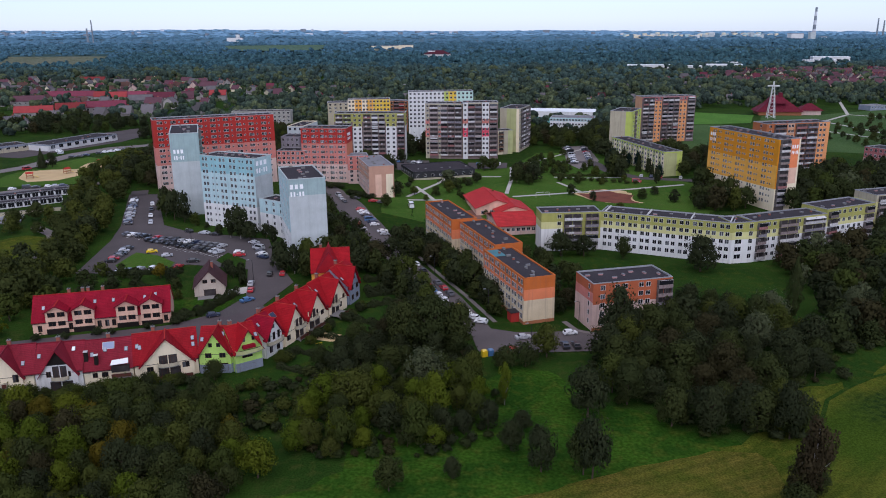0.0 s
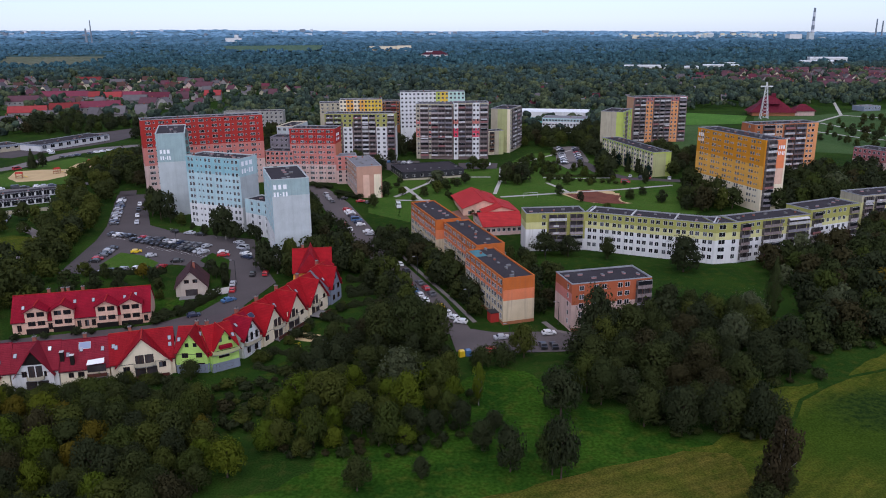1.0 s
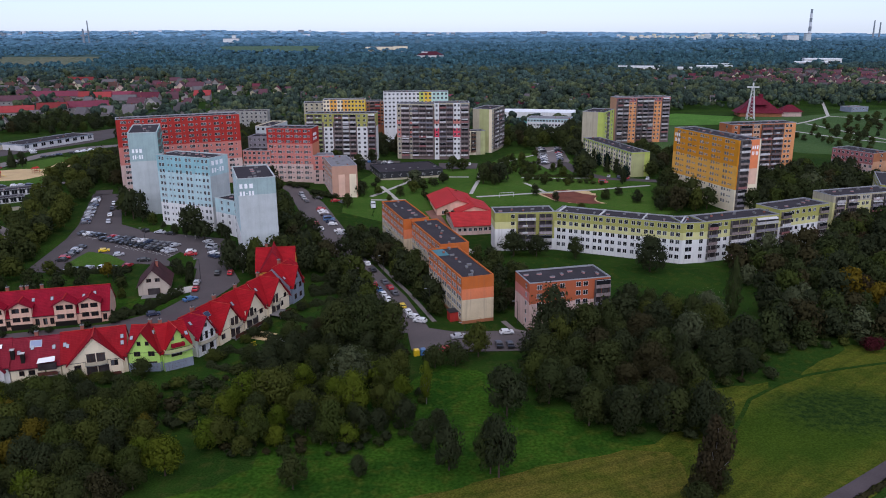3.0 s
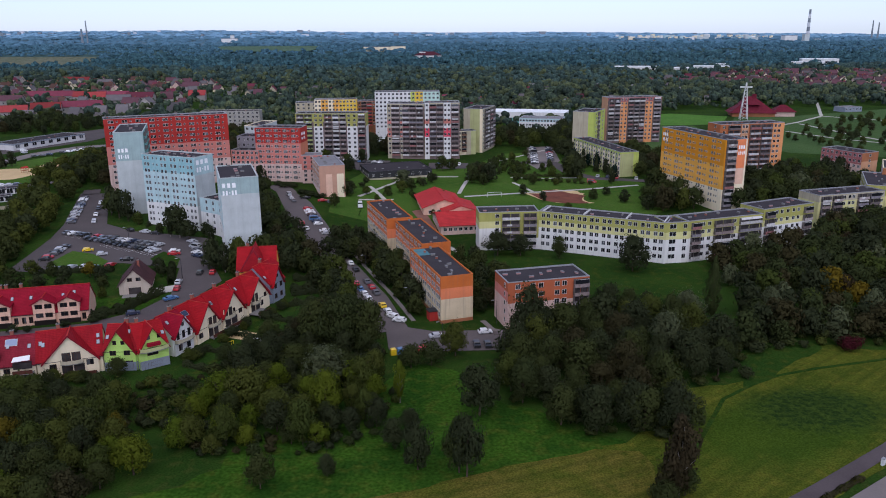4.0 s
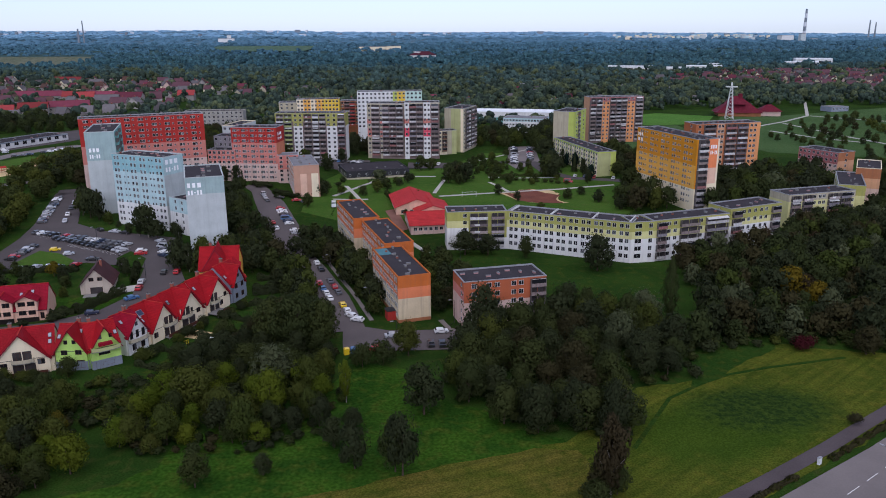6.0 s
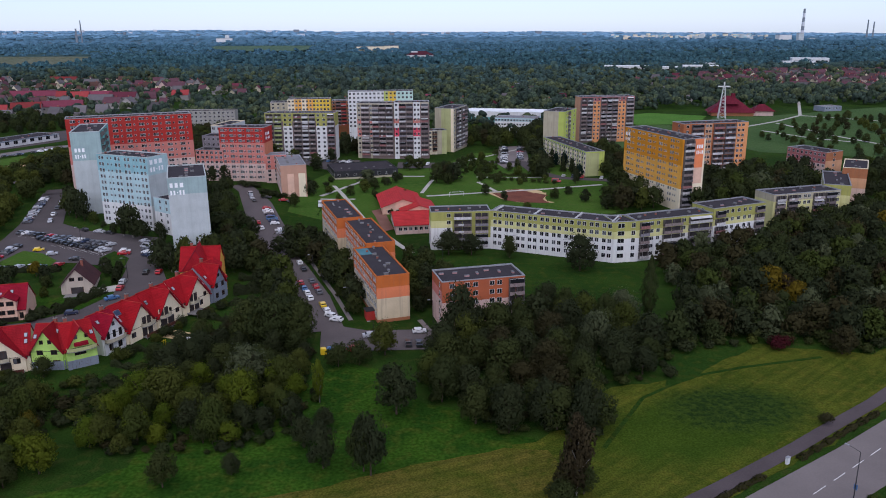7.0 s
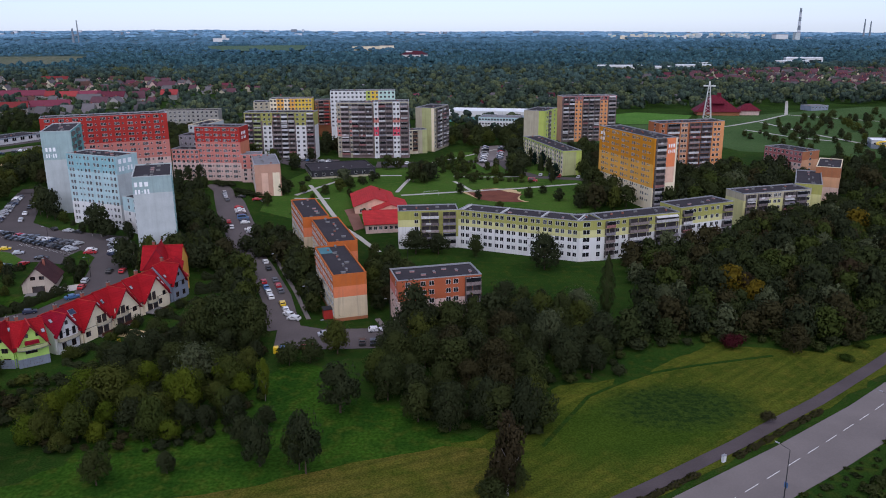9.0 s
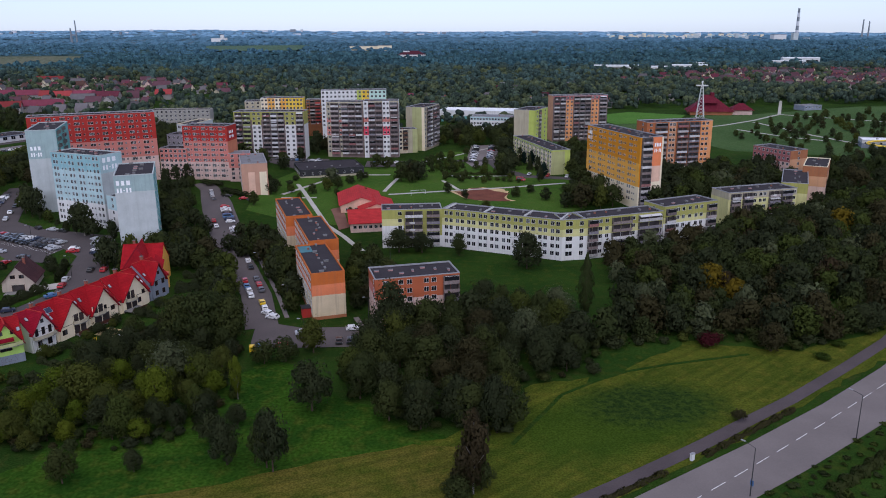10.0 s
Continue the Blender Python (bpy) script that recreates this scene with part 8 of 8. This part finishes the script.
def hedge(a, b, w, h, mat, label, seed):
    rng = np.random.default_rng(seed)
    L = math.hypot(b[0] - a[0], b[1] - a[1])
    n = int(L * 40 * max(1.0, w * h / 1.8))
    f, ang = rng.random(n), rng.random(n) * math.pi
    ux, uy = (b[0] - a[0]) / L, (b[1] - a[1]) / L
    lump = 0.75 + 0.25 * np.sin(f * L * 1.3) + 0.15 * rng.random(n)
    off, z = np.cos(ang) * w / 2 * lump, np.abs(np.sin(ang)) ** 0.6 * h * lump
    z = np.where(rng.random(n) < 0.35, z * rng.random(n), z)
    x, y = a[0] + (b[0] - a[0]) * f - uy * off, a[1] + (b[1] - a[1]) * f + ux * off
    g = np.array([land(p, q) for p, q in zip(x, y)])
    me = leaf_mesh("hedge", np.stack([x, y, g + z], 1), np.stack([-uy * np.cos(ang), ux * np.cos(ang), np.sin(ang)], 1), 0.26, rng)
    me.materials.append(MATS[mat])
    tagged(part("hedge", me), label, "hedge", "hedges")


for k, (a, b, w, h, m, lab) in enumerate((((90, 121.5), (105, 131.2), 1.4, 0.9, "leaf_brown", "low dark brown-green hedge between footway and road"), ((114, 137), (140.5, 156.3), 1.5, 1.0, "leaf_brown", "low dark brown-green hedge between footway and road"),
                                          ((-84, 218.5), (-75, 220.5), 2.4, 2.6, "leaf_dark", "clipped dark hedge between lane and garden"), ((-75, 220), (-66.8, 238), 2.8, 3.0, "leaf_dark", "clipped dark hedge between lane and garden"), ((-66.5, 245.5), (-71.5, 262), 2.4, 3.0, "leaf_dark", "tall dark hedge beside the lone house"), ((-118, 257.5), (-91, 259), 2.0, 2.2, "leaf_dark", "dark hedge along the edge of the car park"), ((-25, 237.5), (-13.5, 243), 2.0, 2.6, "leaf_dark", "tall dark garden hedge"), ((-27, 252), (-15, 257), 2.0, 2.6, "leaf_dark", "tall dark garden hedge"), ((-27, 226), (-10, 236), 1.6, 2.4, "leaf_dark", "tall dark garden hedge"), ((-26, 242), (-9, 252), 1.6, 2.4, "leaf_dark", "tall dark garden hedge"),
                                          ((-41, 195), (-26, 189), 1.8, 1.8, "leaf_dark", "dark hedge between back gardens"), ((-37, 206), (-21, 200), 1.8, 1.8, "leaf_dark", "dark hedge between back gardens"), ((-31, 219), (-17, 213), 1.8, 2.0, "leaf_dark", "dark hedge between back gardens"), ((-43, 185), (-28, 178), 1.6, 1.8, "leaf_dark", "dark hedge between back gardens"), ((20, 345), (8, 385), 2.0, 2.5, "leaf_mid", "long green hedge by the school"), ((62, 428), (102, 424), 2.0, 1.5, "leaf_mid", "row of clipped green shrubs in the park"),
                                          ((112, 108), (131, 122), 2.5, 1.2, "leaf_mid", "rough shrubs on the far verge"), ((133, 124), (176, 155), 3.0, 1.3, "leaf_mid", "rough shrubs on the far verge"))):
    hedge(a, b, w, h, m, lab, 50 + k)
t = empty("garden_table", (-27.9, 201.7, land(-27.9, 201.7)), 0.5, "white garden table set on the grass", "garden table")
part("top", Shape().box(-1.0, 1.0, -0.6, 0.6, 0.7, 0.78, "frame_white"), t)
for sx in (-0.9, 0.85):
    part("leg", Shape().box(sx, sx + 0.05, -0.5, 0.5, 0, 0.697, "frame_white"), t)
t = empty("garden_slide", (-33.7, 197.8, land(-33.7, 197.8)), 2.2, "yellow plastic slide on the garden lawn", "slide")
part("chute", Shape().prism([(0, -0.3, 1.5), (0, 0.3, 1.5), (3.0, 0.3, 0.1), (3.0, -0.3, 0.1)], (0, 0, 0.12), "car_yellow"), t)
for sy in (-0.28, 0.28):
    part("leg", Shape().tube((0, sy, 0), (0, sy, 1.7), 0.05, 0.05, 6, "car_yellow"), t)
for x, y, a in ((-26.2, 203.2, 0.2), (-26.4, 200.0, 1.1)):
    t = empty("garden_chair", (x, y, land(x, y)), a, "white plastic garden chair on the grass", "chair", "garden chairs")
    part("seat", Shape().box(-0.3, 0.3, -0.3, 0.3, 0.4, 0.46, "bright_frame"), t)
    part("backrest", Shape().box(-0.3, 0.3, 0.26, 0.32, 0.47, 1.0, "bright_frame"), t)
    for sx in (-0.26, 0.22):
        part("leg", Shape().box(sx, sx + 0.05, -0.28, 0.28, 0, 0.397, "bright_frame"), t)
for x, y, h in ((-115, 203.5, 2.6), (-107.5, 205, 2.2), (-99, 207.4, 2.8), (-95.5, 208, 2.0), (-86, 211, 2.4), (-79, 214.5, 3.0), (-77.5, 217, 2.6), (-112, 196, 2.4), (-90, 201, 2.2), (-82, 203.5, 2.6)):
    tree(x, y, h, h * 1.3, "leaf_dark", "bush", "mid", "terrace shrubs")
t = empty("goal", (50, 378, land(50, 378)), 0.2, "white football goal frame on the park lawn", "goal")
for sx in (-3.6, 3.6):
    part("post", Shape().tube((sx, 0, -0.1), (sx, 0, 2.4), 0.08, 0.08, 8, "frame_white"), t)
part("crossbar", Shape().tube((-3.6, 0, 2.4), (3.6, 0, 2.4), 0.08, 0.08, 8, "frame_white"), t)


# ---- the church, its lattice cross, chimneys, far buildings ----
def hip(s, x0, x1, y0, y1, z0, z1, ridge, mat):
    """A hipped roof whose ridge is a share of the length."""
    ym, k = (y0 + y1) / 2, (x1 - x0) * (1 - ridge) / 2
    a, b = (x0 + k, ym, z1), (x1 - k, ym, z1)
    s.face([(x0, y0, z0), (x1, y0, z0), b, a], mat).face([(x1, y1, z0), (x0, y1, z0), a, b], mat)
    s.face([(x1, y0, z0), (x1, y1, z0), b], mat).face([(x0, y1, z0), (x0, y0, z0), a], mat)


ch = empty("church", (307, 714, land(307, 714)), -0.15, "church under a sweeping wine red tent roof", "church")
ch.scale = (0.80, 0.85, 1.05)
FEET.append((312, 712, 1, 0, 34, 20))
s = Shape().box(-24, 22, -12, 12, -1, 3.5, "brown_clay").box(22, 44, -8, 8, -1, 4.0, "pale_pink")
part("wall", s, ch)
s = Shape()
hip(s, -27, 24, -14, 14, 3.0, 15.0, 0.18, "church_wine")
part("roof", s, ch)
s = Shape()
hip(s, -14, 6, -11, 11, 10.0, 16.5, 0.5, "church_wine")
part("upper_roof", s, ch)
s = Shape()
hip(s, 20, 46, -10, 10, 4.0, 9.5, 0.2, "church_wine")
part("side_roof", s, ch)
part("turret", Shape().box(-2, 3, -2.5, 2.5, 14, 18.5, "church_wine", inset=0.6), ch)
tw = empty("lattice_cross", (288.0, 684, land(285, 683)), -0.2, "tall white steel lattice mast with a cross", "mast")
s = Shape()
for sx in (-1, 1):
    for sy in (-1, 1):
        s.tube((sx * 3.2, sy * 3.2, 0), (sx * 0.8, sy * 0.8, 27), 0.28, 0.22, 6, "frame_white")
for k in range(9):
    z0, z1 = 3 * k, 3 * k + 3
    r0, r1 = 3.2 - 2.4 * z0 / 27, 3.2 - 2.4 * z1 / 27
    for sx, sy, ex, ey in ((-1, -1, 1, -1), (1, -1, 1, 1), (1, 1, -1, 1), (-1, 1, -1, -1)):
        s.tube((sx * r0, sy * r0, z0), (ex * r1, ey * r1, z1), 0.14, 0.14, 5, "frame_white")
part("lattice", s, tw)
part("cross", Shape().box(-0.6, 0.6, -0.5, 0.5, 26.8, 31.5, "frame_white").box(-5, 5, -0.5, 0.5, 27.2, 28.3, "frame_white"), tw)


def chimney_stack(x, y, z, h, r, bands, label):
    t = empty("chimney_stack", (x, y, z), 0, label, "chimney")
    n = len(bands)
    for k, m in enumerate(bands):
        a, b = k / n, (k + 1) / n
        part("band", Shape().tube((0, 0, h * a), (0, 0, h * b), r * (1 - 0.45 * a), r * (1 - 0.45 * b), 16, m), t)


zc = land(1328, 2864)
chimney_stack(1328, 2864, zc - 5, 143 - zc + 5, 6.5, ["hazy_red", "hazy_red", "hazy_white", "hazy_grey", "hazy_white", "hazy_grey", "hazy_white", "hazy_grey"], "tall red and white banded power station chimney")
zc = land(-1298, 2997)
chimney_stack(-1298, 2997, zc - 5, 127 - zc, 3.2, ["hazy_grey", "hazy_grey"], "thin dark far chimney on the horizon")
chimney_stack(-1312, 2985, zc - 5, 60, 5, ["hazy_grey"], "short dark far tower on the horizon")
for x, top in ((1790, 112), (1815, 104)):
    zc = land(x, 3300)
    chimney_stack(x, 3300, zc - 5, top - zc, 4.0, ["hazy_grey", "hazy_grey"], "dark far works chimney")
for x, y, w, d, h, m in ((1270, 2880, 46, 30, 24, "white_wall"), (1316, 2850, 18, 18, 30, "ice_grey"), (1380, 2900, 20, 16, 12, "ice_grey"), (1900, 3250, 40, 30, 45, "peach"), (-800, 3120, 60, 20, 14, "white_wall"), (-790, 3125, 14, 14, 26, "white_wall"), (-160, 2290, 80, 14, 12, "warm_white"), (-100, 2280, 40, 14, 14, "warm_white")):
    zz = land(x, y)
    t = empty("far_building", (x, y, zz), 0.1, "pale distant industrial building among woods", "building", "distant buildings")
    part("wall", Shape().box(-w / 2, w / 2, -d / 2, d / 2, -3, h, m), t)
    part("roof", Shape().box(-w / 2 - 0.3, w / 2 + 0.3, -d / 2 - 0.3, d / 2 + 0.3, h, h + 1.0, "roof_pale"), t)
# a far housing estate on the skyline
fr = random.Random(5)
for k in range(90):
    x, y = fr.uniform(780, 1420), fr.uniform(3200, 3600)
    w, h = fr.uniform(8, 24), fr.uniform(4, 12)
    t = empty("far_building", (x, y, land(x, y)), fr.uniform(-0.3, 0.3), "tiny pale apartment house far off", "building", "distant buildings")
    part("wall", Shape().box(-w / 2, w / 2, -6, 6, -3, h + 6, fr.choice(["white_wall", "ice_grey", "warm_white", "pale_blue"])), t)
for k in range(36):
    x, y = fr.uniform(-2300, 1500), fr.uniform(3700, 4600)
    w, h = fr.uniform(10, 36), fr.uniform(9, 16)
    t = empty("far_building", (x, y, land(x, y)), fr.uniform(-0.3, 0.3), "tiny pale apartment house far off", "building", "distant buildings")
    part("wall", Shape().box(-w / 2, w / 2, -6, 6, -3, h, fr.choice(["hazy_white", "hazy_grey", "hazy_grey"])), t)
for x, y, w, d, h in ((385, 1470, 80, 22, 9), (440, 1440, 60, 26, 8), (505, 1420, 60, 24, 11), (-10, 1955, 60, 30, 10), (-22, 1960, 16, 16, 17), (800, 1640, 70, 30, 12), (760, 1600, 60, 20, 8), (560, 1560, 40, 18, 8)):
    t = empty("far_hall", (x, y, land(x, y)), -0.25, "long pale hall standing among dark woods", "hall", "distant buildings")
    red = (x == -10)
    part("wall", Shape().box(-w / 2, w / 2, -d / 2, d / 2, -2, h, "white_wall"), t)
    s = Shape()
    if red:
        hip(s, -w / 2 - 1, w / 2 + 1, -d / 2 - 1, d / 2 + 1, h, h + 9, 0.5, "village_roof")
    else:
        s.box(-w / 2 - 0.4, w / 2 + 0.4, -d / 2 - 0.4, d / 2 + 0.4, h, h + 0.8, "roof_white")
    part("roof", s, t)
    for k in range(5):
        add_window(t, (-w / 2 + w * (k + 0.5) / 5, -d / 2, h * 0.5), 0, w / 8, h * 0.35)
